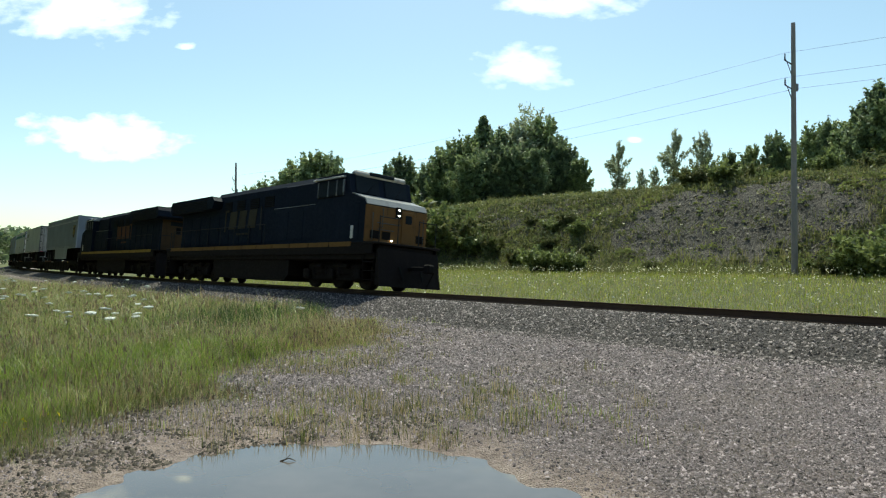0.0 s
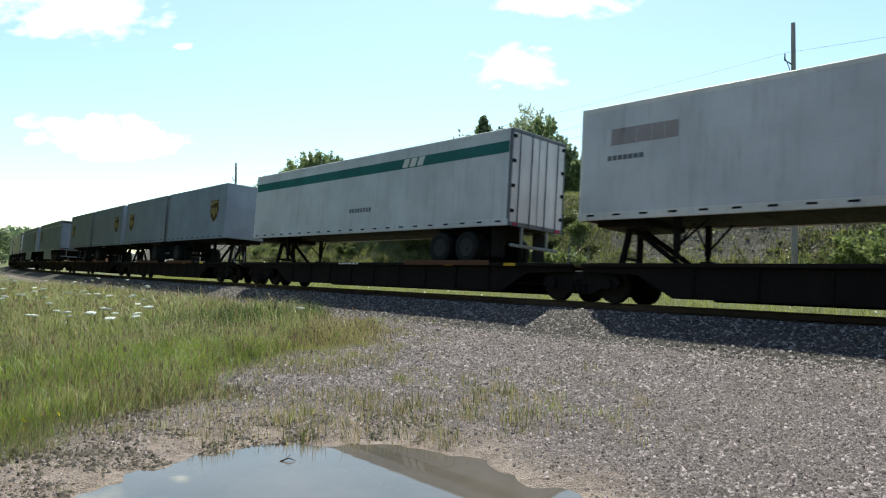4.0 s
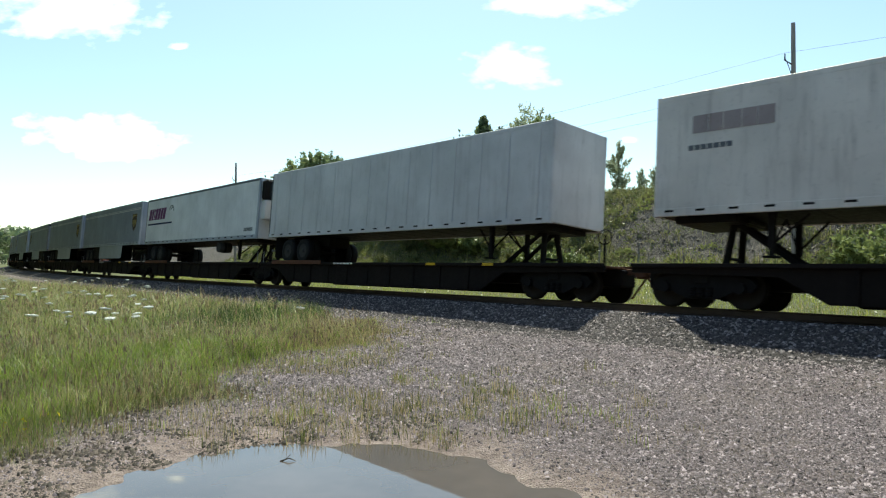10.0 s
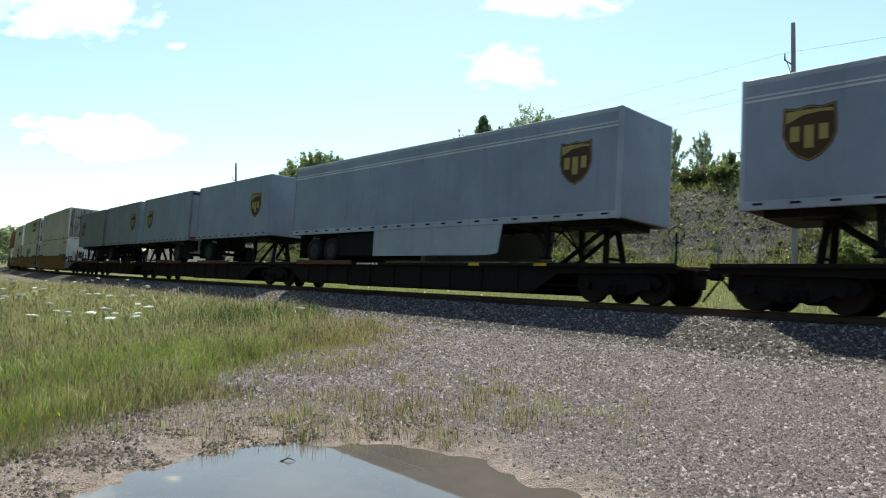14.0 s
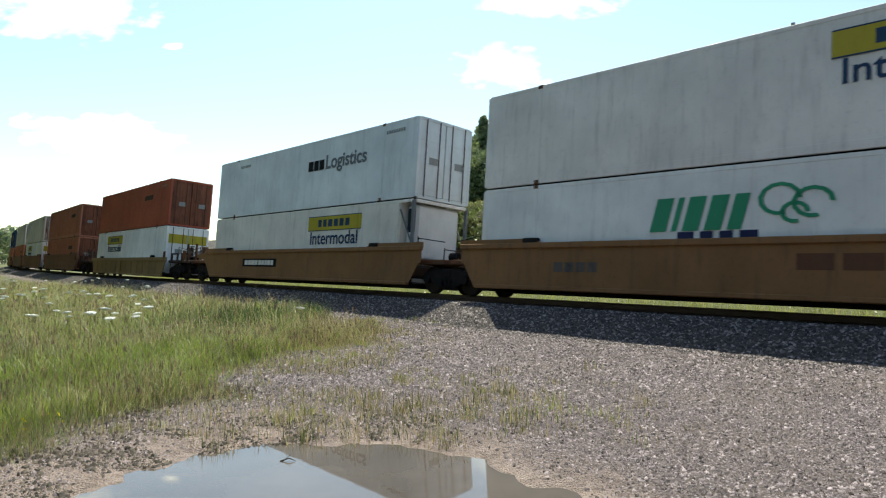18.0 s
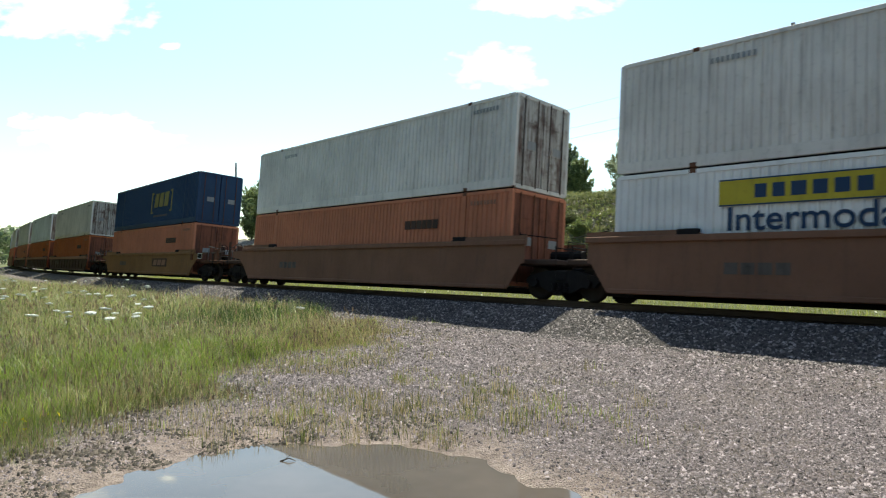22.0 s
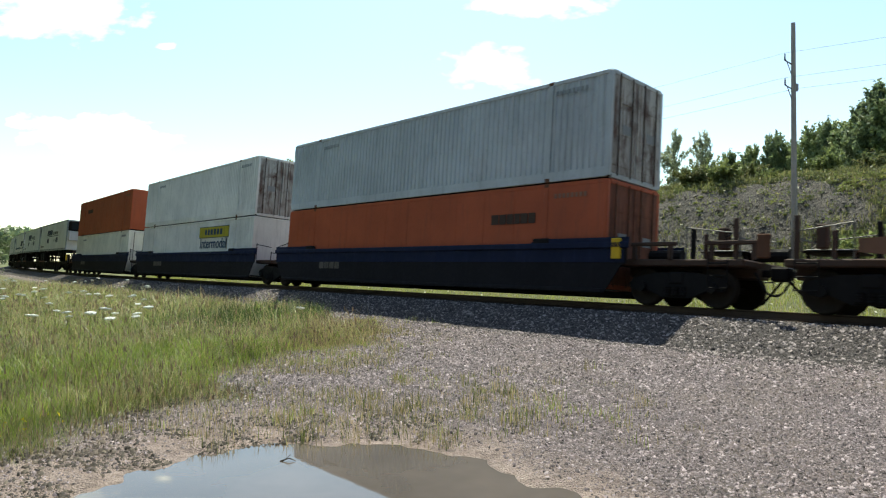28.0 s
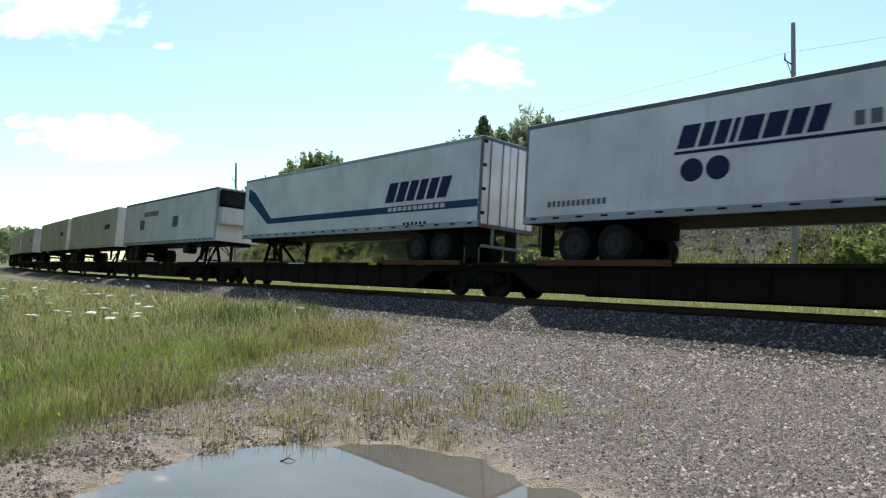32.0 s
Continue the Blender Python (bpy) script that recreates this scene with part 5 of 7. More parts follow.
        part("mirror", Shape().slab(8.02, 8.1, y * 1.06 - 0.03, y * 1.06 + 0.03, 3.5, 4.0, 0.012), GALV, cab)
    for y in (-0.7, 0.7):
        ws = Shape().extrude([(8.42, 3.54), (8.23, 4.2), (8.25, 4.21), (8.445, 3.55)], y - 0.55, y + 0.55)
        part("windscreen", ws, GLASS_DARK, cab)
        part("wiper", Shape().rod((8.45, y - 0.1, 3.56), (8.36, y + 0.25, 3.9), 0.012, 5), STEEL_DARK, cab)
    part("nose_front", Shape().slab(9.42, 9.49, -1.49, 1.49, 1.6, 2.98, 0.02), LOCO_TAN, cab, "dirty yellow nose front")
    part("nose_door", Shape().slab(9.47, 9.53, 0.2, 0.85, 1.65, 2.9, 0.02), LOCO_TAN, cab)
    part("door_window", Shape().slab(9.52, 9.54, 0.36, 0.68, 2.45, 2.78, 0.01), GLASS_DARK, cab)
    # on the lead engine the bright sheen of the slope is painted grey
    part("nose_top", Shape().extrude([(9.47, 3.0), (9.31, 3.22), (8.46, 3.47), (8.46, 3.5), (9.33, 3.25), (9.5, 3.02)], -1.46, 1.46), SHEEN if lead else body, cab)
    gr = Shape()
    for y, z0, z1 in ((-1.2, 1.7, 2.7), (-0.75, 2.2, 2.9), (1.25, 1.7, 2.7)):
        gr.rod((9.56, y, z0), (9.56, y, z1), 0.016, 6).rod((9.47, y, z0), (9.56, y, z0), 0.014, 6).rod((9.47, y, z1), (9.56, y, z1), 0.014, 6)
    gr.rod((9.56, -1.0, 2.35), (9.56, 0.1, 2.35), 0.016, 6).rod((9.56, -1.0, 2.1), (9.56, -0.2, 2.1), 0.016, 6)
    part("grab_irons", gr, RIM, cab)
    for y in (-1.05, -0.5, 1.15):
        part("nose_panel", Shape().slab(9.485, 9.505, y - 0.2, y + 0.2, 1.75, 2.05, 0.006), LOCO_UNDER, cab)
    lamp_m = LAMP_ON if lead else GALV
    hl = part("headlight", Shape().slab(9.48, 9.57, -0.12, 0.14, 2.6, 3.04, 0.02), STEEL_DARK, cab)
    for zz in (2.72, 2.92):
        o = Shape().lathe([(0.036, 0), (0.03, 0.02)], 0, 14)
        o.v = [(y, x, z) for x, y, z in o.v]
        part("lens", o, lamp_m, hl, "lit twin headlight", at=Matrix.Translation((9.57, 0.01, zz)))
    for y, zz in ((-0.85, 0.95), (1.3, 0.95), (-0.28, 1.72)):
        o = Shape().lathe([(0.034, 0), (0.03, 0.03)], 0, 14)
        o.v = [(b, a, c) for a, b, c in o.v]
        part("ditch_light", o, lamp_m, car, "lit ditch light", at=Matrix.Translation((10.3 if zz < 1 else 9.55, y, zz)))
    part("number_board", Shape().slab(8.2, 8.34, -0.6, 0.6, 4.3, 4.44, 0.02), GLASS_DARK, cab)
    part("antenna_dome", Shape().slab(7.0, 7.5, -0.25, 0.25, 4.46, 4.6, 0.06), GALV, cab)
    part("horn", Shape().rod((6.6, 0.2, 4.45), (6.6, 0.2, 4.58), 0.03, 6).rod((6.35, 0.2, 4.6), (6.9, 0.2, 4.6), 0.05, 8, 0.1), STEEL_DARK, cab)
    # tan end of the hood
    he = part("hood_end", Shape().slab(-9.86, -9.8, -1.0, 1.0, 1.62, 3.7, 0.02), HOOD_END, car, "dirty tan hood end")
    part("end_number_board", Shape().slab(-9.89, -9.86, -0.5, 0.5, 3.2, 3.45, 0.01), GLASS_DARK, he)
    part("end_headlight", Shape().slab(-9.92, -9.86, -0.14, 0.14, 2.7, 3.1, 0.02), STEEL_DARK, he)
    part("end_door", Shape().slab(-9.88, -9.86, -0.35, 0.35, 1.7, 2.6, 0.01), HOOD_END, he)
    # ends
    for o in (1, -1):
        e = 10.3 if o > 0 else -10.6
        part("pilot", Shape().extrude([(e - o * 0.06, 1.5), (e, 1.5), (e + o * 0.12, 0.75), (e + o * 0.25, 0.15), (e - o * 0.06, 0.2)], -1.45, 1.45), LOCO_UNDER, car, "black pilot plate")
        hr = Shape()
        for y in (-1.35, -0.5, 0.5, 1.35):
            hr.rod((e - o * 0.08, y, 1.55), (e - o * 0.08, y, 2.55), 0.02, 6)
        hr.rod((e - o * 0.08, -1.35, 2.5), (e - o * 0.08, -0.5, 2.5), 0.02, 6).rod((e - o * 0.08, 0.5, 2.5), (e - o * 0.08, 1.35, 2.5), 0.02, 6)
        part("end_rail", hr, RIM_DARK, car)
        for y in (-1.35, 1.35):
            well = part("step_well", Shape().slab(*sorted((e - o * 0.7, e - o * 0.74)), y - 0.2, y + 0.2, 0.3, 1.5, 0.01), LOCO_UNDER, car)
            for i in range(4):
                part("step", Shape().slab(*sorted((e - o * 0.1, e - o * 0.7)), y - 0.2, y + 0.2, 0.35 + i * 0.32, 0.38 + i * 0.32, 0.01), LOCO_UNDER, well)
        coupler(car, o * 11.5, o)
        for y in (-0.5, 0.5):
            part("air_hose", Shape().rod((e + o * 0.1, y, 0.9), (e + o * 0.35, y * 0.9, 0.4), 0.03, 6), RUBBER, car)
    for y in (-1.5, 1.5):
        hr = Shape()
        for i in range(8):
            hr.rod((-9.6 + i * 1.6, y, 1.58), (-9.6 + i * 1.6, y, 2.55), 0.017, 6)
        hr.rod((-9.6, y, 2.55), (1.6, y, 2.55), 0.017, 6)
        part("side_rail", hr, RIM_DARK, car)
    # below the frame
    part("fuel_tank", Shape().extrude([(-3.9, 0.45), (-3.6, 0.22), (3.6, 0.22), (3.9, 0.45), (3.9, 1.1), (-3.9, 1.1)], -1.42, 1.42), LOCO_UNDER, car, "black fuel tank")
    for y in (-1.2, 1.2):
        part("air_reservoir", Shape().rod((-3.4, y * 1.1, 1.25), (1.8, y * 1.1, 1.25), 0.17, 12), LOCO_UNDER, car)
    for i, a in enumerate((-7.0, 7.0)):
        loco_truck(car, a, i)
    # faded mark on the hood: plain bars between brackets
    mk, o = (FADED_A, 1) if lead else (FADED_B, -1)
    for y in (-1.07, 1.07):
        for a in (-3.75, 0.2) if lead else (-3.35, 0.15):
            part("bracket", Shape().box(a, a + 0.12, y - 0.008, y + 0.008, 2.4, 3.52).box(a, a + (0.3 if a < -2 else 0.0) + 0.12, y - 0.008, y + 0.008, 3.42, 3.52), mk, car, "faded mark on the hood")
        for i in range(3):
            a = (-3.25 if lead else -2.95) + i * 1.08
            part("letter_block", Shape().extrude([(a, 2.52), (a + 0.8, 2.52), (a + 0.92, 3.42), (a + 0.12, 3.42)], y - 0.008, y + 0.008), mk, car, "faded mark on the hood")
        bars("small_strip", mk, car, -1.6, y, 2.2, [0.1] * 9, 0.1, 0.06)
    # the body stands a little higher on its frame
    for c in car.children:
        if c.name.split(".")[0] not in ("truck", "pilot", "coupler", "air_hose", "step_well", "fuel_tank", "radiator_wing", "radiator_grille", "roof_fan"):
            c.matrix_basis = Matrix.Translation((0, 0, 0.17)) @ c.matrix_basis
    part("deck_beam", Shape().slab(-10.5, 10.2, -1.5, 1.5, 1.1, 1.3, 0.02), LOCO_UNDER, car)
    return car


# grey that paints the sun's sheen on nose top and cab roof
SHEEN = paint("nose_roof_sheen", (0.36, 0.36, 0.36), 0.4, 0.5)
MARK_DIM = paint("worn_yellow_mark", (0.27, 0.225, 0.08), 0.6, 0.9, 0.0, (0.02, 0.025, 0.035), 3.0)
SILL_YELLOW = paint("sill_yellow", (0.36, 0.22, 0.045), 0.6, 0.6)
SILL_ORANGE = paint("sill_orange", (0.22, 0.115, 0.035), 0.6, 0.7)
HOOD_END = paint("hood_end_tan", (0.1, 0.058, 0.03), 0.6, 0.75, 0.0, (0.04, 0.028, 0.02), 4.0)
FADED_A = paint("faded_yellow_mark", (0.062, 0.05, 0.031), 0.7, 0.95, 0.0, (0.014, 0.02, 0.036), 2.5)
FADED_B = paint("faded_orange_mark", (0.15, 0.062, 0.03), 0.7, 0.95, 0.0, (0.014, 0.02, 0.036), 2.5)
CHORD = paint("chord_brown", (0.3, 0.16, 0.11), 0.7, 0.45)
LAMP_ON = glow("lamp_lit", (1.0, 0.95, 0.85), 8.0)


# ---- marks on the loads ----
def badge_front(t, hl, X, top):
    shield(t, X(hl - 1.4), -WIDE - 0.004, 3.72, 1.2)


def faded_sign(t, hl, X, top):
    bars("sign_strip", FADED_SIGN, t, X(hl - 1.85), -WIDE - 0.004, 4.06, [0.36, 0.32, 0.4, 0.32, 0.36], 0.42, 0.02, "faded pinkish grey sign bars")
    bars("number_strip", GREY_INK, t, X(hl - 1.35), -WIDE - 0.004, 3.66, [0.12] * 7, 0.12, 0.03)


def dark_sign(t, hl, X, top):
    bars("sign_strip", NAVY, t, X(hl - 2.75), -WIDE - 0.004, 3.5, [0.14, 0.2, 0.2, 0.12, 0.22, 0.2, 0.24], 0.36, 0.035, "dark slanting sign bars", slant=0.14)


def teal_band(t, hl, X, top):
    part("band", Shape().box(-hl + 0.1, hl - 0.1, -WIDE - 0.008, -WIDE + 0.002, top - 0.75, top - 0.4), paint("green_band", (0.04, 0.16, 0.15), 0.5, 0.2), t, "dark green stripe below the roof")
    bars("sign_strip", WARM_WHITE, t, hl - 4.6, -WIDE - 0.01, top - 0.72, [0.3, 0.3, 0.3], 0.3, 0.1, slant=0.12)
    bars("number_strip", GREY_INK, t, 0.5, -WIDE - 0.004, 2.9, [0.12] * 8, 0.16, 0.06)


def purple_sign(t, hl, X, top):
    bars("sign_strip", PURPLE_INK, t, -hl + 1.9, -WIDE - 0.004, 3.66, [0.42, 0.3, 0.14, 0.4, 0.4, 0.36, 0.4], 0.7, 0.09, "slanting purple sign bars", slant=0.2)
    bars("underline", BLUE_INK, t, -hl + 2.55, -WIDE - 0.004, 3.34, [4.3], 0.1)
    sw = Shape()
    for r, c in ((0.42, 0.0), (0.3, 0.12)):
        sw.extrude([(-hl + 4.5 + c + r * math.cos(i * 0.35), 4.05 + r * math.sin(i * 0.35)) for i in range(9)] + [(-hl + 4.5 + c + (r - 0.07) * math.cos(i * 0.35), 4.05 + (r - 0.07) * math.sin(i * 0.35)) for i in range(8, -1, -1)], -WIDE - 0.008, -WIDE - 0.002)
    part("emblem", sw, GREY_INK, t, "grey line emblem")
    bars("number_strip", GREY_INK, t, hl - 0.9, -WIDE - 0.004, 2.5, [0.08] * 8, 0.17, 0.04)


def blue_sign(t, hl, X, top):
    bars("sign_strip", BLUE_INK, t, -1.85, -WIDE - 0.004, 3.74, [0.44, 0.28, 0.28, 0.12, 0.44, 0.4, 0.34, 0.32], 0.55, 0.08, "dark blue slanting sign bars", slant=0.16)
    bars("small_sign_strip", GREY_INK, t, 1.75, -WIDE - 0.004, 3.76, [0.18, 0.2, 0.07, 0.2, 0.2, 0.2, 0.13, 0.17, -0.0, 0.07, 0.2, 0.17], 0.3, 0.1)
    bars("size_strip", GREY_INK, t, 1.2, -WIDE - 0.004, 3.05, [0.14, 0.14], 0.24, 0.06)
    bars("underline", BLUE_INK, t, 0.05, -WIDE - 0.004, 3.6, [7.1], 0.07)
    for a in (-3.05, 2.45):
        for k in (0.0, 0.62):
            part("disc", disc(a + k, 3.2, 0.28, -WIDE - 0.002), BLUE_INK, t, "dark blue disc")
    bars("number_strip", GREY_INK, t, -hl + 1.8, -WIDE - 0.004, 2.55, [0.1] * 12, 0.16, 0.06)


def swoosh_sign(t, hl, X, top):
    y0, y1 = -WIDE - 0.008, -WIDE + 0.002
    part("stripe", Shape().extrude([(-hl + 0.4, 4.55), (-hl + 1.1, 4.3), (-hl + 2.8, 3.0), (hl - 0.1, 3.0), (hl - 0.1, 2.76), (-hl + 2.5, 2.76), (-hl + 0.4, 4.0)], y0, y1), TEAL, t, "dark blue swoosh stripe")
    bars("sign_strip", BLUE_INK, t, hl - 3.2, -WIDE - 0.006, 3.15, [0.5, 0.46, 0.42, 0.4, 0.42, 0.46], 0.7, 0.12, "dark blue sign bars", slant=0.25)
    bars("door_sign_strip", BLUE_INK, t, hl - 3.1, -WIDE - 0.006, 2.3, [0.12] * 6, 0.1, 0.1)
    bars("small_sign_strip", WARM_WHITE, t, hl - 3.1, -WIDE - 0.012, 2.82, [0.2] * 11, 0.14, 0.08)


def two_squares(t, hl, X, top):
    bars("sign_strip", GREY_INK, t, -2.5, -WIDE - 0.004, 3.95, [0.3, 0.25, 0.3, 0.2, 0.3, 0.3, 0.25, 0.3], 0.3, 0.08)
    for a in (-4.6, 1.6):
        part("square", Shape().box(a, a + 0.9, -WIDE - 0.008, -WIDE + 0.002, 3.1, 3.75), GREY_INK, t, "dark square mark")


def yellow_panel(at):
    """The yellow panel with plain bars over the word below it."""
    def draw(c, hl):
        pn = part("panel", Shape().box(at - 1.9, at + 1.9, -1.309, -1.29, 1.97, 2.52), PANEL_YELLOW, c, "yellow sign panel")
        bars("panel_strip", NAVY, pn, at, -1.31, 2.1, [0.25, 0.25, 0.3, 0.28, 0.28, 0.28], 0.3, 0.12)
        part("panel_edge", Shape().box(at - 1.9, at + 1.9, -1.314, -1.29, 1.945, 1.975).box(at - 1.9, at + 1.9, -1.314, -1.29, 2.515, 2.545), NAVY, pn)
        letters("word", "Intermodal", 3.4, NAVY, c, at, -1.3, 1.4, 0.012, "dark blue lettering")
        if at < 0:
            for y in (-0.6, 0.6):
                part("door_panel", Shape().box(hl - 0.03, hl - 0.001, y - 0.56, y + 0.56, 1.85, 2.4), PANEL_YELLOW, c, "yellow panel across the door")
    return draw


def brown_mark(at):
    def draw(c, hl):
        bars("sign_strip", WELL_UMBER, c, at, -1.297, 1.8, [0.3, 0.26, 0.26, 0.22, 0.26, 0.26], 0.3, 0.03, "dark sign bars")
        bars("number_strip", CHORD, c, hl - 1.2, -1.299, 2.45, [0.09] * 8, 0.13, 0.05)
    return draw


def plain_numbers(c, hl):
    bars("number_strip", PALE_INK, c, -hl + 2.9, -1.299, 2.4, [0.07] * 9, 0.13, 0.05)
    bars("number_strip", PALE_INK, c, hl - 1.3, -1.299, 2.45, [0.09] * 8, 0.13, 0.05)


def green_sign(c, hl):
    bars("sign_strip", GREEN_INK, c, -1.35, -1.298, 1.42, [0.42, 0.14, 0.4, 0.4, 0.32], 0.8, 0.13, "green sign bars", slant=0.2)
    sw = Shape()
    for a, b, r in ((0.55, 2.05, 0.45), (1.2, 1.95, 0.42), (0.85, 1.75, 0.3)):
        sw.extrude([(a + r * math.cos(i * 0.5), b + r * 0.8 * math.sin(i * 0.5)) for i in range(11)] + [(a + (r - 0.1) * math.cos(i * 0.5), b + (r - 0.1) * 0.8 * math.sin(i * 0.5)) for i in range(10, -1, -1)], -1.306, -1.288)
    part("emblem", sw, GREEN_INK, c, "green line emblem")
    bars("sign_strip", BLUE_INK, c, -0.8, -1.298, 1.1, [0.4, 0.3, 0.3, 0.4], 0.3, 0.15)


def red_and_black(c, hl):
    bars("sign_strip", STEEL_DARK, c, 1.45, -1.298, 1.59, [0.38, 0.36, 0.36], 0.42, 0.06, "black sign bars")
    letters("word", "Logistics", 2.85, GREY_INK, c, 3.62, -1.3, 1.6, 0.02, "dark grey lettering")
    plain_numbers(c, hl)


def bracket_mark(c, hl):
    for a, b in ((0.14, 1), (3.85, -1)):
        tip = sorted((a, a + b * 0.34 + (0.14 if b < 0 else 0)))
        part("bracket", Shape().box(a, a + 0.14, -1.31, -1.285, 0.85, 2.2).box(*tip, -1.309, -1.285, 2.08, 2.2).box(*tip, -1.309, -1.285, 0.85, 0.97), MARK_DIM, c, "yellow bracket mark")
    for a in (0.75, 1.66, 2.57):
        lt = Shape().extrude([(a, 1.22), (a + 0.68, 1.22), (a + 0.8, 2.1), (a + 0.12, 2.1)], -1.31, -1.285)
        part("letter_block", lt, MARK_DIM, c, "worn yellow block mark")
    bars("small_strip", MARK_GREY, c, 2.0, -1.299, 0.6, [0.12] * 14, 0.12, 0.07)


# ---- the train, front to back; S is metres behind the point abreast of the camera at the start ----
RIDERS = []        # (thing, S of its middle, height above the rails)


def ride(ob, s_mid, z=0.0):
    RIDERS.append((ob, s_mid, z))
    return ob


def place_trailer(s_front, length, *a, **k):
    hl = length / 2
    ride(trailer(length, *a, **k), s_front - hl)


ride(locomotive("dark blue diesel locomotive with a dirty yellow nose", True), -29.0)
ride(locomotive("dark blue diesel locomotive running cab to the rear", False), -52.2)
TURNED = {RIDERS[-1][0].name}

SILVER = "silver-grey road trailer with a brown shield badge, riding a flatcar"
PUP = "short silver-grey road trailer with a brown shield badge, riding a flatcar"
silver = dict(stripe=WHITE, skirt=True, art=badge_front, base=2.16, top=5.09, rail_mat=PALE_RAIL, roll=True, group="shield-badge trailers")
pup = dict(art=badge_front, axles=1, group="shield-badge trailers", top=5.11, base=2.24, roll=True)
place_trailer(-65.1, 16.15, GREY_TRAILER, SILVER, **{**silver, "top": 5.17, "base": 2.22})
place_trailer(-86.95, 14.5, WHITE, "white road trailer with rusty rear doors leading, on a flatcar", nose=False, art=faded_sign, rail_mat=WARM_WHITE, door_mat=DOOR_STAIN, top=5.14)
place_trailer(-103.9, 16.15, WHITE, "white road trailer with a dark green stripe, on a flatcar", nose=False, art=teal_band)
for s, nose in ((-123.5, True), (-132.3, False), (-141.7, True), (-150.8, False)):
    place_trailer(s, 8.4, GREY_TRAILER, PUP, nose=nose, **pup)
place_trailer(-164.4, 13.7, GREY_TRAILER, SILVER, nose=False, **silver)
place_trailer(-181.2, 16.15, GREY_TRAILER, SILVER, **silver)
place_trailer(-201.35, 16.15, WARM_WHITE, "dusty white road trailer with its doors leading, on a flatcar", nose=False, art=dark_sign)
place_trailer(-221.45, 14.6, WARM_WHITE, "off-white road trailer with rusty framed doors, on a flatcar", nose=False, art=faded_sign, door_mat=DOOR_STAIN)
place_trailer(-239.15, 16.15, WHITE, "white ribbed-side road trailer on a flatcar", ribs=14)
place_trailer(-256.55, 16.15, BRIGHT, "white refrigerated trailer with purple sign bars, on a flatcar", reefer=True, rail_mat=PALE_RAIL, art=purple_sign, top=5.03)
for s in (-274.0, -291.45):
    place_trailer(s, 16.0, GREY_TRAILER, SILVER, **silver)
place_trailer(-309.2, 16.0, GREY_TRAILER, SILVER, nose=False, **silver)
place_trailer(-328.2, 16.15, GREY_TRAILER, SILVER, **silver)
for s, nose in ((-346.7, True), (-356.3, False), (-365.6, True), (-374.7, False)):
    place_trailer(s, 8.4, GREY_TRAILER, PUP, nose=nose, **pup)
place_trailer(-708.3, 16.15, BRIGHT, "white refrigerated trailer with dark blue sign bars and discs", reefer=True, rail_mat=PALE_RAIL, art=blue_sign, top=5.0)
place_trailer(-725.6, 16.15, BRIGHT, "white refrigerated trailer with dark blue sign bars and discs", reefer=True, rail_mat=PALE_RAIL, art=blue_sign, top=5.0)
place_trailer(-743.5, 16.15, BRIGHT, "white road trailer with a dark blue swoosh, doors leading", nose=False, rail_mat=PALE_RAIL, art=swoosh_sign, top=5.0)
place_trailer(-763.0, 16.15, BRIGHT, "white refrigerated trailer with two dark squares", reefer=True, rail_mat=PALE_RAIL, art=two_squares, top=5.0)
for s in (-781.4, -799.4, -822.6, -840.5, -858.4):
    place_trailer(s, 16.15, WARM_WHITE, "off-white road trailer on a flatcar", art=dark_sign)

# flatcars: coupling to coupling, with their number of decks
FLATS = [(-63.4, -121.5, 3), (-121.5, -179.6, 3), (-179.6, -237.0, 3), (-237.0, -326.2, 5), (-326.2, -383.9, 3), (-706.2, -763.7, 3), (-763.7, -821.2, 3), (-821.2, -878.7, 3)]
loads = [(o.name, o, s) for o, s, z in RIDERS if o.name.startswith("semi_trailer")]
for a, b, n in FLATS:
    pitch = (a - b - 4.2) / n
    for i in range(n):
        mid = a - 2.1 - pitch * (i + 0.5)
        hitches, pans = [], []
        for name, ob, s in loads:
            if abs(s - mid) < pitch / 2:
                xs = [v for c in ob.children if c.name.startswith("nose_wall") for v in (sum(p.co.x for p in c.data.vertices) / len(c.data.vertices),)]
                way = 1 if xs[0] > 0 else -1
                off = s - mid
                hitches.append((max(-pitch / 2 + 0.4, min(pitch / 2 - 0.4, off + xs[0] - way * 0.95)), way))
                tail = off - xs[0]
                pans.append(tuple(sorted((tail + way * 0.6, tail + way * 4.6))))
        ride(flat_unit(pitch / 2, i == 0, i == n - 1, hitches, pans, i % 2 == 0), mid)

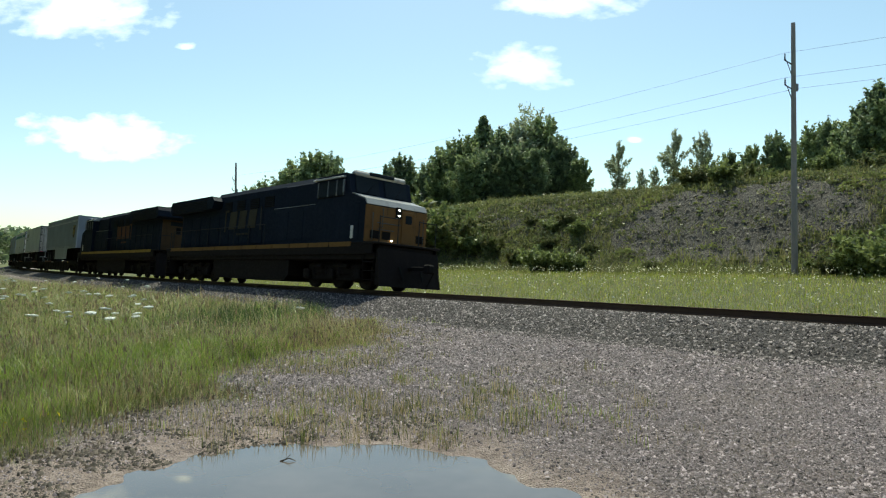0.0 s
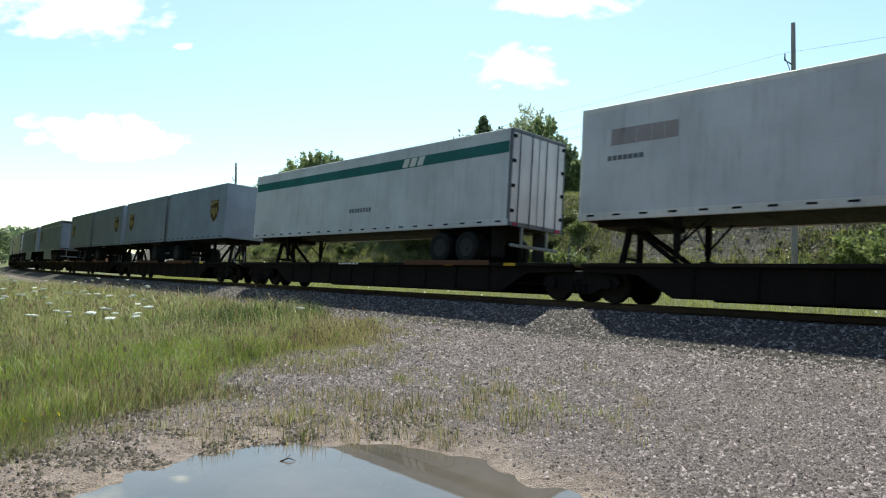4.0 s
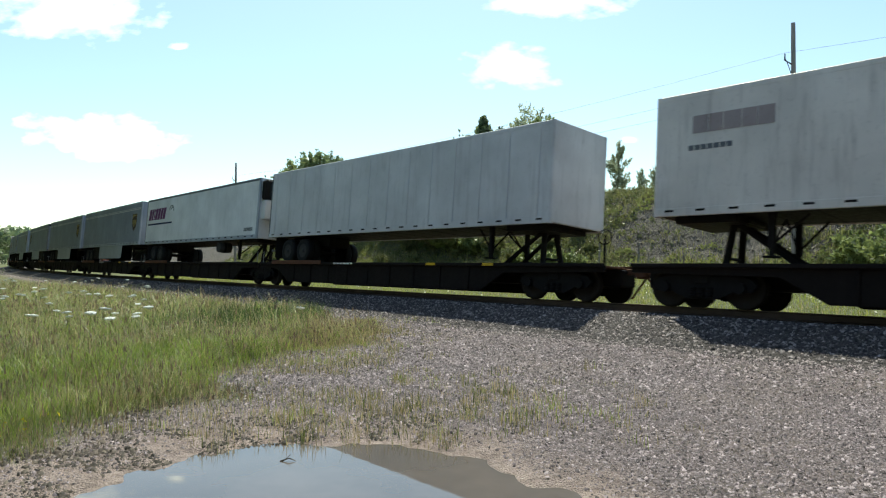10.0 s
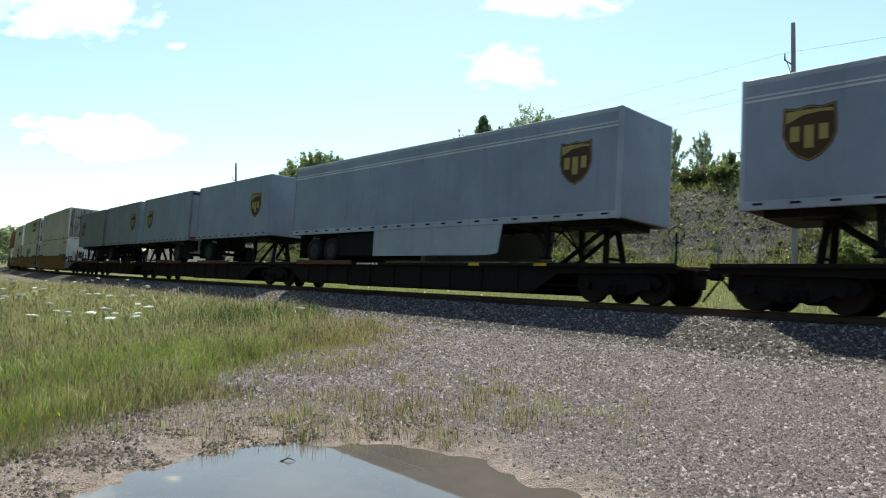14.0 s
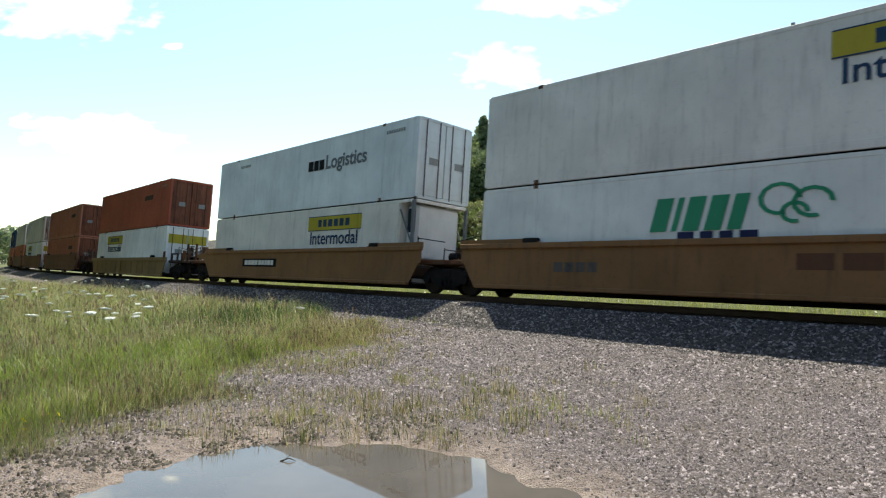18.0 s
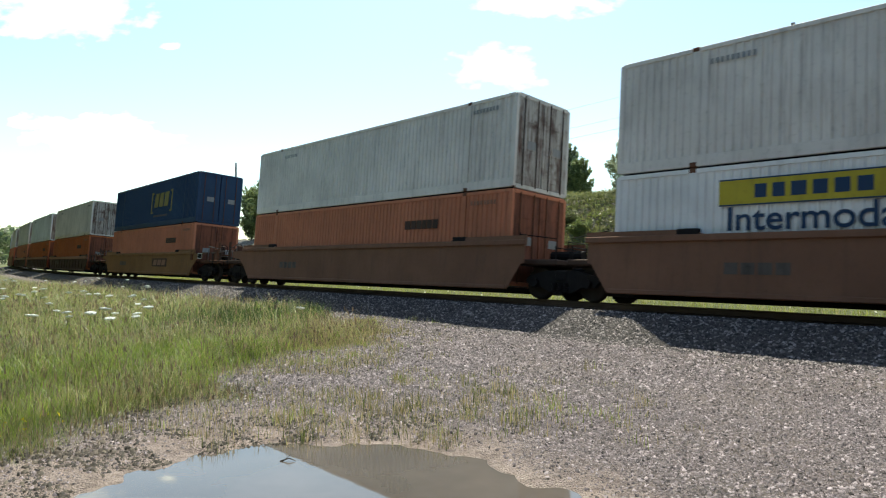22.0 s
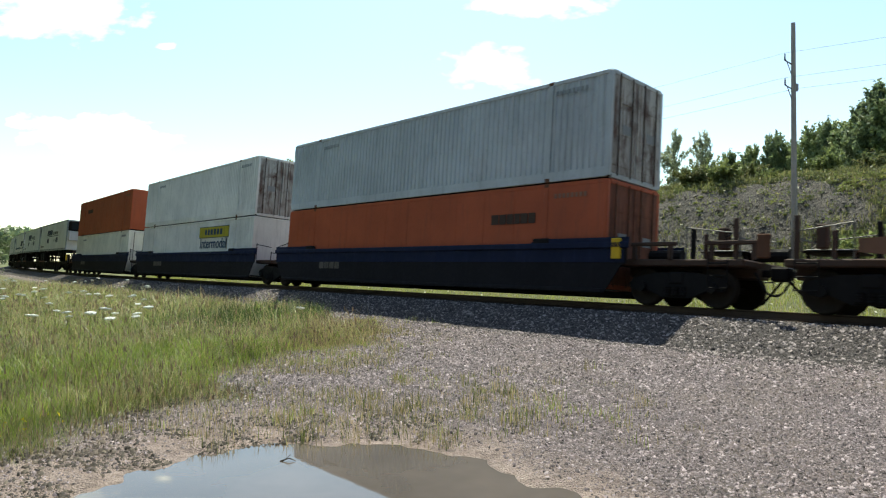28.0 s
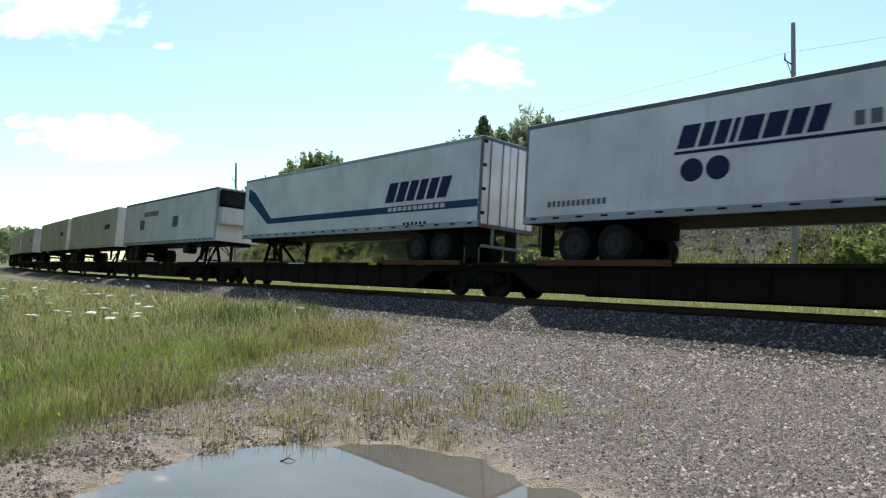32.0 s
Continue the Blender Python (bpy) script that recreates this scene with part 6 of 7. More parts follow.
# well cars with two boxes each
GREYBOX, BROWNBOX = "pale grey corrugated container with rusty doors", "rusty orange corrugated container with dark sign bars"
LOWER = 0.34
T_, O_, B_, D_, U_ = ("tan", WELL_TAN), ("low", WELL_OLIVE), ("brown", WELL_BROWN), ("brown", WELL_DARK), ("blue", WELL_BLUE)
WELLS = [
    (-396.55, T_, dict(body=WARM_WHITE, label="off-white corrugated container in a tan well car", art=plain_numbers, doors_lead=False), dict(body=WARM_WHITE, label="off-white corrugated container with a rust-stained end", art=plain_numbers, doors_lead=True, door_mat=STAINED)),
    (-416.1, T_, dict(body=CLEAN_WHITE, label="white smooth refrigerated container with green sign bars", smooth=True, reefer=True, dark_unit=True, art=green_sign), dict(body=WARM_WHITE, label="white smooth refrigerated container with a yellow panel", smooth=True, reefer=True, art=yellow_panel(3.4))),
    (-435.5, T_, dict(body=WARM_WHITE, label="white smooth refrigerated container lettered Intermodal", smooth=True, reefer=True, art=yellow_panel(3.1)), dict(body=COOL_GREY, label="clean white smooth container with black bars and grey lettering", smooth=True, art=red_and_black)),
    (-459.05, O_, dict(body=CLEAN_WHITE, label="white corrugated container lettered Intermodal", art=yellow_panel(-3.25)), dict(body=BROWN_RED, label="oxide-red smooth container with leading doors", smooth=True, art=brown_mark(3.9))),
    (-482.6, B_, dict(body=RUST_ORANGE, label=BROWNBOX, art=brown_mark(4.7)), dict(body=RUST_ORANGE, label=BROWNBOX, art=brown_mark(4.7))),
    (-502.65, B_, dict(body=CLEAN_WHITE, label="white corrugated container lettered Intermodal", art=yellow_panel(-3.5)), dict(body=PALE_GREY, label=GREYBOX, art=plain_numbers, door_mat=STAINED)),
    (-522.25, B_, dict(body=SALMON, label="faded orange corrugated container in a well car", art=brown_mark(4.0)), dict(body=PALE_GREY, label=GREYBOX, art=plain_numbers, door_mat=STAINED)),
    (-545.85, T_, dict(body=SALMON, label="faded orange corrugated container in a well car", art=brown_mark(4.4)), dict(body=NAVY, label="navy blue corrugated container with a yellow mark", art=bracket_mark)),
    (-569.7, D_, dict(body=ORANGE, label="orange corrugated container in a brown well car", art=brown_mark(4.4)), dict(body=PALE_GREY, label=GREYBOX, art=plain_numbers, door_mat=STAINED)),
    (-589.15, D_, dict(body=ORANGE, label="bright orange corrugated container in a well car", art=brown_mark(4.6)), dict(body=COOL_GREY, label="light grey corrugated container with rust-stained doors", art=plain_numbers, door_mat=STAINED)),
    (-608.6, D_, dict(body=SALMON, label="faded orange corrugated container in a well car", art=brown_mark(4.2)), dict(body=PALE_GREY, label=GREYBOX, art=plain_numbers, door_mat=STAINED)),
    (-632.1, B_, dict(body=ORANGE_RED, label="orange-red smooth-sided container in a well car", smooth=True), dict(body=PALE_GREY, label=GREYBOX, art=plain_numbers, door_mat=STAINED)),
    (-655.8, U_, dict(body=ORANGE_RED, label="orange-red smooth container in a dark blue well car", smooth=True, art=brown_mark(4.85)), dict(body=DULL_GREY, label="light grey corrugated container with rust-stained doors", art=plain_numbers, door_mat=STAINED)),
    (-675.35, U_, dict(body=WARM_WHITE, label="off-white corrugated container lettered Intermodal", art=yellow_panel(3.4), doors_lead=False), dict(body=WARM_WHITE, label="off-white corrugated container with rusty leading doors", art=plain_numbers, door_mat=STAINED)),
    (-694.85, U_, dict(body=CREAM, label="cream corrugated container in a dark blue well car", art=plain_numbers), dict(body=ORANGE_RED, label="orange-red smooth-sided container in a well car", smooth=True, art=brown_mark(-4.1), doors_lead=False)),
]
COUPLINGS = [-383.9, -447.3, -470.8, -534.1, -557.8, -620.6, -643.9, -706.2]
WELL_LABEL = {"tan": "tan weathered container well car", "low": "olive-yellow ribbed container well car", "brown": "dark brown container well car", "blue": "dark blue container well car"}
for i, (mid, (kind, body), low, high) in enumerate(WELLS):
    a = min(c for c in COUPLINGS if c > mid)
    b = max(c for c in COUPLINGS if c < mid)
    first, last = a - mid < 14, mid - b < 14
    front = (a - 2.0 - mid) if first else (WELLS[i - 1][0] - mid) / 2
    rear = (mid - b - 2.0) if last else (mid - WELLS[i + 1][0]) / 2
    low_top = 1.34 if body is WELL_DARK else {"low": 1.17, "blue": 1.43, "tan": 1.46}.get(kind, 1.56)
    ribbed = kind == "low" or body is WELL_DARK
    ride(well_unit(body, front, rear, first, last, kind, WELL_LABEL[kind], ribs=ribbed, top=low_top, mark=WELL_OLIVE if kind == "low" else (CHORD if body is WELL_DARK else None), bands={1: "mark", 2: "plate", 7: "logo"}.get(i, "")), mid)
    ride(container(floor_z=0, **low), mid, LOWER)
    ride(container(floor_z=0, **high), mid, LOWER + CH + 0.02)


# ---- leaves, blades, trees ----
def leaf_quads(pts, size, g, flat=0.0):
    """One pointed leaf spray at each point."""
    n = len(pts)
    a = g.normal(size=(n, 3))
    a /= np.linalg.norm(a, axis=1)[:, None]
    b = np.cross(a, g.normal(size=(n, 3)))
    b /= np.linalg.norm(b, axis=1)[:, None]
    a[:, 2] *= 1 - flat
    sz = (size * g.uniform(0.6, 1.35, n))[:, None]
    a, b = a * sz, b * sz * 0.62
    v = np.stack([pts - a, pts - b * g.uniform(1.0, 1.6, (n, 1)) + a * 0.3, pts + a + b * g.uniform(0.2, 0.9, (n, 1))], 1)
    f = np.arange(n * 3).reshape(-1, 3)
    return v.reshape(-1, 3), f


def crown_points(kind, n, g):
    """Leaf places of a crown 1 m high and about 0.6 m wide, standing on the origin."""
    if kind == "spruce":
        h = g.random(n) ** 1.35 * 0.93 + 0.04
        tier = (h * 13) % 1.0
        r = (1 - h) * 0.5 * (0.55 + 0.45 * (1 - tier)) * np.sqrt(g.uniform(0.1, 1, n))
        t = g.uniform(0, 6.283, n)
        r *= 1 + 0.25 * np.sin(5 * t + h * 30)
        return np.stack([r * np.cos(t), r * np.sin(t), h - r * 0.25], -1)
    # plumes of leaves on limbs that rise and spread from the stem
    plumes, wide, tight, rise = {"broad": (120, 0.26, 0.034, 0.19), "round": (130, 0.34, 0.04, 0.14), "airy": (40, 0.25, 0.034, 0.2), "bush": (60, 0.6, 0.085, 0.34)}[kind]
    h0 = 0.02 + (0.35 if kind == "bush" else 0.72) * g.random(plumes)
    t = np.arange(plumes) * 2.4 + g.uniform(-0.5, 0.5, plumes)
    shape = np.sin(np.clip(0.15 + h0 * 1.05, 0, 1) * math.pi) ** 0.6
    out = wide * shape * g.uniform(0.45, 1.05, plumes)
    top = np.minimum(h0 + rise * g.uniform(0.6, 1.5, plumes), 0.99)
    top[:3] = (0.99, 0.95, 0.93)
    out[:3] *= 0.3
    pick = g.integers(0, plumes, n)
    u = g.random(n) ** 0.75
    r = out[pick] * u ** 0.7
    z = h0[pick] + (top - h0)[pick] * u
    sp = tight * (1.25 - 0.75 * u) * g.uniform(0.4, 1.5, n)
    d = g.normal(size=(n, 3))
    d /= np.linalg.norm(d, axis=1)[:, None]
    p = np.stack([r * np.cos(t[pick]), r * np.sin(t[pick]), z], -1) + d * sp[:, None] * np.array([1, 1, 1.25])
    p[:, 2] = np.clip(p[:, 2], 0.01, 1.0)
    return p


def trunk_shape(kind, g):
    sh = Shape()
    top = {"spruce": 0.95, "broad": 0.6, "round": 0.5, "airy": 0.8, "bush": 0.3}[kind]
    p = Vector((0, 0, -0.08))
    r = 0.022
    for i in range(4):
        q = Vector((g.uniform(-0.012, 0.012), g.uniform(-0.012, 0.012), top * (i + 1) / 4))
        sh.rod(p, q, r, 7, r * 0.72)
        if kind != "spruce":
            for _ in range(2 if 0 < i < 3 else 0):
                t = g.uniform(0, 6.283)
                ln = g.uniform(0.12, 0.26)
                sh.rod(q, q + Vector((math.cos(t) * ln * 0.8, math.sin(t) * ln * 0.8, ln)), r * 0.5, 5, r * 0.18)
        p, r = q, r * 0.72
    return sh


TREES = {}


def tree_kind(key, kind, n, leaf, material, seed, label, category="tree"):
    g = np.random.default_rng(seed)
    t = thing("tree" if category == "tree" else "shrub", label, category, "trees on the cutting" if category == "tree" else "shrubs on the cutting")
    part("trunk", trunk_shape(kind, g), BARK, t)
    v, f = leaf_quads(crown_points(kind, n, g), leaf, g)
    cr = new("crown", cloud_of("crown", v, f, material))
    cr.parent = t
    TREES[key] = [t, False]


def plant(key, x, y, height, wide=1.0, turn=0.0):
    t, used = TREES[key]
    z = float(land(x, y))
    m = Matrix.Translation((x, y, z - 0.05)) @ Matrix.Rotation(turn, 4, 'Z') @ Matrix.Diagonal((height * wide, height * wide, height, 1))
    if used:
        return copy_thing(t, m @ Matrix.Diagonal((1 / t.scale.x, 1 / t.scale.y, 1 / t.scale.z, 1)))
    TREES[key][1] = True
    t.matrix_basis = m
    return t


tree_kind("broad_a", "broad", 9500, 0.021, LEAF, 31, "leafy green broadleaf tree on the cutting's crest")
tree_kind("broad_b", "round", 9500, 0.022, LEAF, 32, "rounded green broadleaf tree on the cutting's crest")
tree_kind("broad_c", "broad", 9500, 0.021, LEAF_DARK, 33, "dark green broadleaf tree on the cutting's crest")
tree_kind("airy", "airy", 3900, 0.02, LEAF_PALE, 34, "thin pale-leaved young poplar on the cutting's crest")
tree_kind("airy_big", "broad", 6500, 0.017, LEAF_PALE, 38, "tall airy poplar with gaps in its crown")
tree_kind("spruce", "spruce", 8000, 0.025, LEAF_DARK, 35, "dark pointed spruce on the cutting's crest")
tree_kind("bush_a", "bush", 2900, 0.053, BRUSH, 36, "dense green shrub on the cutting slope", "shrub")
tree_kind("bush_b", "bush", 2900, 0.053, BUSH, 37, "dark green shrub on the cutting slope", "shrub")

F = 1174.0      # reach of the lens, to turn sight lines into places


def sight(px, depth):
    return (px - 784) / F * depth, depth


g = np.random.default_rng(41)
GROVE_FAR = [("broad_a", 445, 125, 326), ("broad_b", 470, 121, 312), ("broad_a", 505, 116, 296), ("broad_b", 530, 118, 272), ("broad_a", 556, 112, 263), ("broad_c", 585, 115, 266), ("broad_c", 605, 118, 300),
         ("broad_a", 640, 112, 312), ("broad_c", 690, 101, 284), ("broad_c", 712, 99, 268), ("broad_b", 735, 100, 290), ("broad_c", 760, 96, 280), ("broad_a", 782, 88, 262), ("broad_a", 800, 90, 246), ("broad_b", 822, 86, 231)]
GROVE_NEAR = [("spruce", 856, 88, 201), ("broad_c", 882, 86, 222), ("broad_c", 908, 90, 214), ("airy_big", 940, 88, 180), ("broad_a", 962, 86, 200), ("broad_c", 985, 82, 232), ("broad_c", 1006, 81, 252), ("broad_a", 1026, 79, 276),
         ("broad_c", 905, 79, 248), ("broad_c", 860, 79, 258), ("broad_b", 826, 78, 268), ("broad_c", 945, 78, 255),
         ("airy", 1095, 66, 247), ("airy", 1136, 66, 296), ("airy", 1160, 66, 292), ("airy", 1194, 64, 226), ("airy", 1246, 62, 228), ("broad_c", 1293, 80, 262), ("broad_a", 1330, 78, 252), ("broad_c", 1372, 76, 228), ("broad_b", 1395, 75, 240),
         ("broad_b", 1440, 72, 212), ("broad_c", 1470, 70, 203), ("broad_a", 1502, 66, 205), ("broad_c", 1532, 62, 172), ("broad_c", 1562, 60, 136), ("broad_a", 1600, 58, 128), ("broad_b", 1650, 56, 120)]
for key, px, depth, py in GROVE_FAR + GROVE_NEAR:
    x, y = sight(px, depth)
    top = EYE_Z + (462 - py) / F * depth
    hgt = max(2.0, top - float(land(x, y)))
    wide = {"spruce": 1.1, "airy": 0.8, "airy_big": 0.95}.get(key, 1.0) * (1.15 if hgt < 8 else 1.0) * (0.8 if 1280 < px < 1480 else 1.0)
    plant(key, x, y, hgt, wide, g.uniform(0, 6.28))
for key, px, depth, hgt in [("bush_b", 985, 47, 2.0), ("bush_b", 950, 48, 2.2), ("bush_b", 1015, 46, 1.9), ("bush_b", 1520, 33.5, 2.1), ("bush_b", 1555, 32, 2.6), ("bush_a", 1470, 35, 1.6), ("bush_a", 760, 66, 4.8), ("bush_b", 790, 64, 4.6),
                            ("bush_a", 815, 62, 4.2), ("bush_b", 735, 70, 5.0), ("bush_a", 705, 74, 5.2), ("bush_b", 840, 60, 2.6), ("bush_a", 870, 58, 2.4), ("bush_a", 915, 54, 2.0), ("bush_a", 660, 80, 5.2), ("bush_b", 620, 86, 5.2), ("bush_a", 575, 92, 5.4)]:
    plant(key, *sight(px, depth), hgt, g.uniform(0.95, 1.25), g.uniform(0, 6.28))
for i in range(190):
    s = g.uniform(-100, 8)
    e = g.choice([g.uniform(33, 37), g.uniform(36, 44), g.uniform(24, 32), g.uniform(24, 32)])
    if (e < 34 and bare(s, e) > -0.15) or (e > 31.5 and s < -27):
        continue
    p = beside(s, e)
    plant("bush_a" if g.random() < 0.6 else "bush_b", p.x, p.y, g.uniform(0.8, 2.0) * (1.2 if e > 32 else 0.85), g.uniform(0.9, 1.5), g.uniform(0, 6.28))


def leaf_stuff(name, centres, radius, per, size, material, label, seed, category):
    g = np.random.default_rng(seed)
    n = len(centres)
    pick = np.repeat(np.arange(n), per)
    d = g.normal(size=(n * per, 3)) * np.array([1, 1, 0.6])
    d[:, 2] = np.abs(d[:, 2])
    pts = centres[pick] + d * 0.5 * radius[pick][:, None]
    v, f = leaf_quads(pts, np.full(len(pts), size), g)
    return tagged(new(name, cloud_of(name, v, f, material)), label, category, kind="stuff")


n = 17000
bs, be = g.uniform(-105, 16, n), 22.5 + 18 * g.random(n) ** 0.9
keep = ~((bare(bs, be) > 0.0) & (be > 23) & (be < 37)) | (g.random(n) < 0.2)
bs, be = bs[keep], be[keep]
a = A0 + bs / R0
bx, by = CEN.x + (R0 - be) * np.sin(a), CEN.y - (R0 - be) * np.cos(a)
leaf_stuff("undergrowth", np.stack([bx, by, land(bx, by)], -1), 0.15 + 0.7 * g.random(len(bx)) ** 1.7, 21, 0.1, BRUSH, "tangled weeds and low brush over the cutting slope", 51, "undergrowth")


def blades(name, px, py, pz, height, width, material, label, seed, lean=0.35, category="grass"):
    g = np.random.default_rng(seed)
    n = len(px)
    t = g.uniform(0, 6.283, n)
    d = np.stack([np.cos(t), np.sin(t), np.zeros(n)], -1)
    w = np.stack([-np.sin(t), np.cos(t), np.zeros(n)], -1) * width[:, None]
    base = np.stack([px, py, pz - 0.02], -1)
    ln = (lean * g.uniform(0.1, 1.2, n) * height)[:, None]
    up = np.array([0, 0, 1.0])
    mid = base + up * (height * 0.55)[:, None] + d * ln * 0.3
    tip = base + up * height[:, None] * g.uniform(0.85, 1.0, (n, 1)) + d * ln
    v = np.stack([base - w, base + w, mid - w * 0.8, mid + w * 0.8, tip], 1).reshape(-1, 3)
    f = (np.arange(n)[:, None, None] * 5 + np.array([(0, 1, 3), (0, 3, 2), (2, 3, 4)])[None]).reshape(-1, 3)
    return tagged(new(name, cloud_of(name, v, f, material)), label, category, kind="stuff")


# coarse grass and goldenrod over the slope and its crest
n = 70000
bs, be = g.uniform(-85, 12, n), np.where(g.random(n) < 0.5, g.uniform(22.0, 29.0, n), g.uniform(27.0, 41.0, n))
keep = (bare(bs, be) < 0.1) | (be > 34.5) | (be < 24.5) | (g.random(n) < 0.1)
bs, be = bs[keep], be[keep]
a = A0 + bs / R0
bx, by = CEN.x + (R0 - be) * np.sin(a), CEN.y - (R0 - be) * np.cos(a)
lush = 0.5 + 0.5 * waves(bx * 0.4, by * 0.4, WAVES_FINE)
blades("slope_grass", bx, by, land(bx, by), (0.25 + 0.6 * g.random(len(bx)) ** 1.5) * (0.5 + 0.8 * lush), g.uniform(0.012, 0.026, len(bx)), SLOPE, "coarse yellow-green grass over the cutting slope", 68, 0.7)

# tall meadow grass beside the lot
n = 480000
d = 4.2 * (45 / 4.2) ** g.random(n)
x = d * g.uniform(-0.8, -0.05, n)
dens = grassy(x, d)
clump = 0.5 + 0.5 * waves(x * 2.2, d * 2.2, WAVES_FINE)
keep = (dens > 0.04) & (g.random(n) < dens * (0.3 + 0.7 * clump))
x, y = x[keep], d[keep]
c = 0.5 + 0.5 * waves(x, y, WAVES_FINE)
hgt = (0.07 + 0.38 * g.random(len(x)) ** 1.8 + 0.3 * (g.random(len(x)) < 0.08)) * (0.62 + 0.5 * step(8, 17, y)) * (0.45 + 0.95 * c) * (0.3 + 0.7 * dens[keep])
wid = g.uniform(0.0009, 0.0023, len(x)) * np.clip(y / 5, 1, 6)
dry = g.random(len(x)) < 0.3 + 0.25 * (c < 0.32) + 0.35 * step(-4.2, -2.6, x) * step(11.5, 13.5, y)
blades("tall_grass", x[~dry], y[~dry], land(x[~dry], y[~dry]), hgt[~dry], wid[~dry], GRASS, "tall green meadow grass beside the gravel lot", 61, 1.7)
blades("seeding_grass", x[dry], y[dry], land(x[dry], y[dry]), hgt[dry] * 1.2, wid[dry] * 0.75, DRY, "tan seeding grass stalks in the meadow", 62, 1.0)
seeds = np.flatnonzero(dry)[::4]
sx, sy = x[seeds] + g.normal(size=len(seeds)) * 0.03, y[seeds] + g.normal(size=len(seeds)) * 0.03
blades("seed_heads", sx, sy, land(sx, sy) + hgt[seeds] * 0.8, g.uniform(0.05, 0.13, len(seeds)), wid[seeds] * 2.6, SEED, "purplish brown grass seed heads", 67, 0.35)

# a dark band of sedge along the meadow's far edge
n = 16000
sx, sy = g.uniform(-8.5, -2.6, n), g.uniform(14.5, 22.5, n)
keep = (g.random(n) < np.exp(-((sx + 4.9 - 0.12 * (sy - 18)) / 1.5) ** 2 - ((sy - 18.0) / 2.6) ** 2)) & (grassy(sx, sy) > 0.25)
sx, sy = sx[keep], sy[keep]
blades("sedge", sx, sy, land(sx, sy), g.uniform(0.3, 0.66, len(sx)), g.uniform(0.004, 0.008, len(sx)), SEDGE, "dark green sedge at the edge of the meadow", 69, 0.4)

# bright young grass in patches at the meadow's edge
lx, ly = [], []
for cx, cy, rx, ry, n in ((-4.5, 11.3, 0.9, 1.5, 7000), (-4.4, 6.3, 0.5, 0.7, 2200), (-6.3, 9.2, 0.9, 0.9, 3500), (-9.0, 15.0, 1.6, 2.0, 3500)):
    lx.append(cx + rx * g.normal(size=n))
    ly.append(cy + ry * g.normal(size=n))
lx, ly = np.concatenate(lx), np.concatenate(ly)
keep = (g.random(len(lx)) < grassy(lx, ly)) & (ly > 4.4)
lx, ly = lx[keep], ly[keep]
blades("lush_grass", lx, ly, land(lx, ly), g.uniform(0.1, 0.42, len(lx)), g.uniform(0.0022, 0.005, len(lx)) * np.clip(ly / 8, 0.8, 2), LUSH, "bright young grass in the meadow", 70, 1.0)

# thin weeds in the gravel and round the puddle
n = 760
wx, wy = g.uniform(-3.4, 2.6, n), g.uniform(6.3, 10.5, n)
keep = (pool(wx, wy) > 1.0) & (g.random(n) < np.exp(-((wx + 0.5) / 2.1) ** 2) * np.exp(-((wy - 7.4) / 1.6) ** 2) + 0.06)
wx, wy = wx[keep], wy[keep]
n2 = 900
wx2, wy2 = g.uniform(-3.4, 0.2, n2), g.uniform(10.0, 19.0, n2)
keep = g.random(n2) < np.exp(-((wx2 + 2.2) / 1.2) ** 2)
wx, wy = np.concatenate([wx, wx2[keep]]), np.concatenate([wy, wy2[keep]])
k = np.repeat(np.arange(len(wx)), 26)
r = g.normal(size=(len(k), 2)) * 0.09
x, y = wx[k] + r[:, 0], wy[k] + r[:, 1]
keep = pool(x, y) > 0.93
x, y, k = x[keep], y[keep], k[keep]
tall = g.uniform(0.04, 0.22, len(x)) * g.uniform(0.4, 1.2, len(wx))[k]
dry = g.random(len(x)) < 0.55
blades("weeds", x[~dry], y[~dry], land(x[~dry], y[~dry]), tall[~dry], g.uniform(0.002, 0.0045, (~dry).sum()), GRASS, "sparse green weeds in the gravel", 63, 0.5)
blades("dry_weeds", x[dry], y[dry], land(x[dry], y[dry]), tall[dry], g.uniform(0.002, 0.0045, dry.sum()), DRY, "sparse yellowed weeds at the puddle's edge", 64, 0.5)

# the strip of meadow beyond the track
for name, n, mat, seed, tag in (("meadow_grass", 90000, MEADOW, 65, "sunlit meadow strip beyond the track"), ("dry_meadow_grass", 18000, DRY, 66, "yellowed grass in the meadow strip")):
    fs, fe = g.uniform(-75, 8, n), g.uniform(3.6, 25, n)
    a = A0 + fs / R0
    x, y = CEN.x + (R0 - fe) * np.sin(a), CEN.y - (R0 - fe) * np.cos(a)
    blades(name, x, y, land(x, y), g.uniform(0.08, 0.3, n), g.uniform(0.006, 0.013, n), mat, tag, seed, 0.7)
n = 2800
fs, fe = g.uniform(-60, 8, n), 5 + 19 * g.random(n) ** 0.7
a = A0 + fs / R0
x, y = CEN.x + (R0 - fe) * np.sin(a), CEN.y - (R0 - fe) * np.cos(a)
v, f = leaf_quads(np.stack([x, y, land(x, y) + g.uniform(0.3, 0.55, n)], -1), np.full(n, 0.05), g)
tagged(new("meadow_flowers", cloud_of("meadow_flowers", v, f, PETAL_SMALL)), "small white flowers dotting the meadow strip", "flowers", kind="stuff")


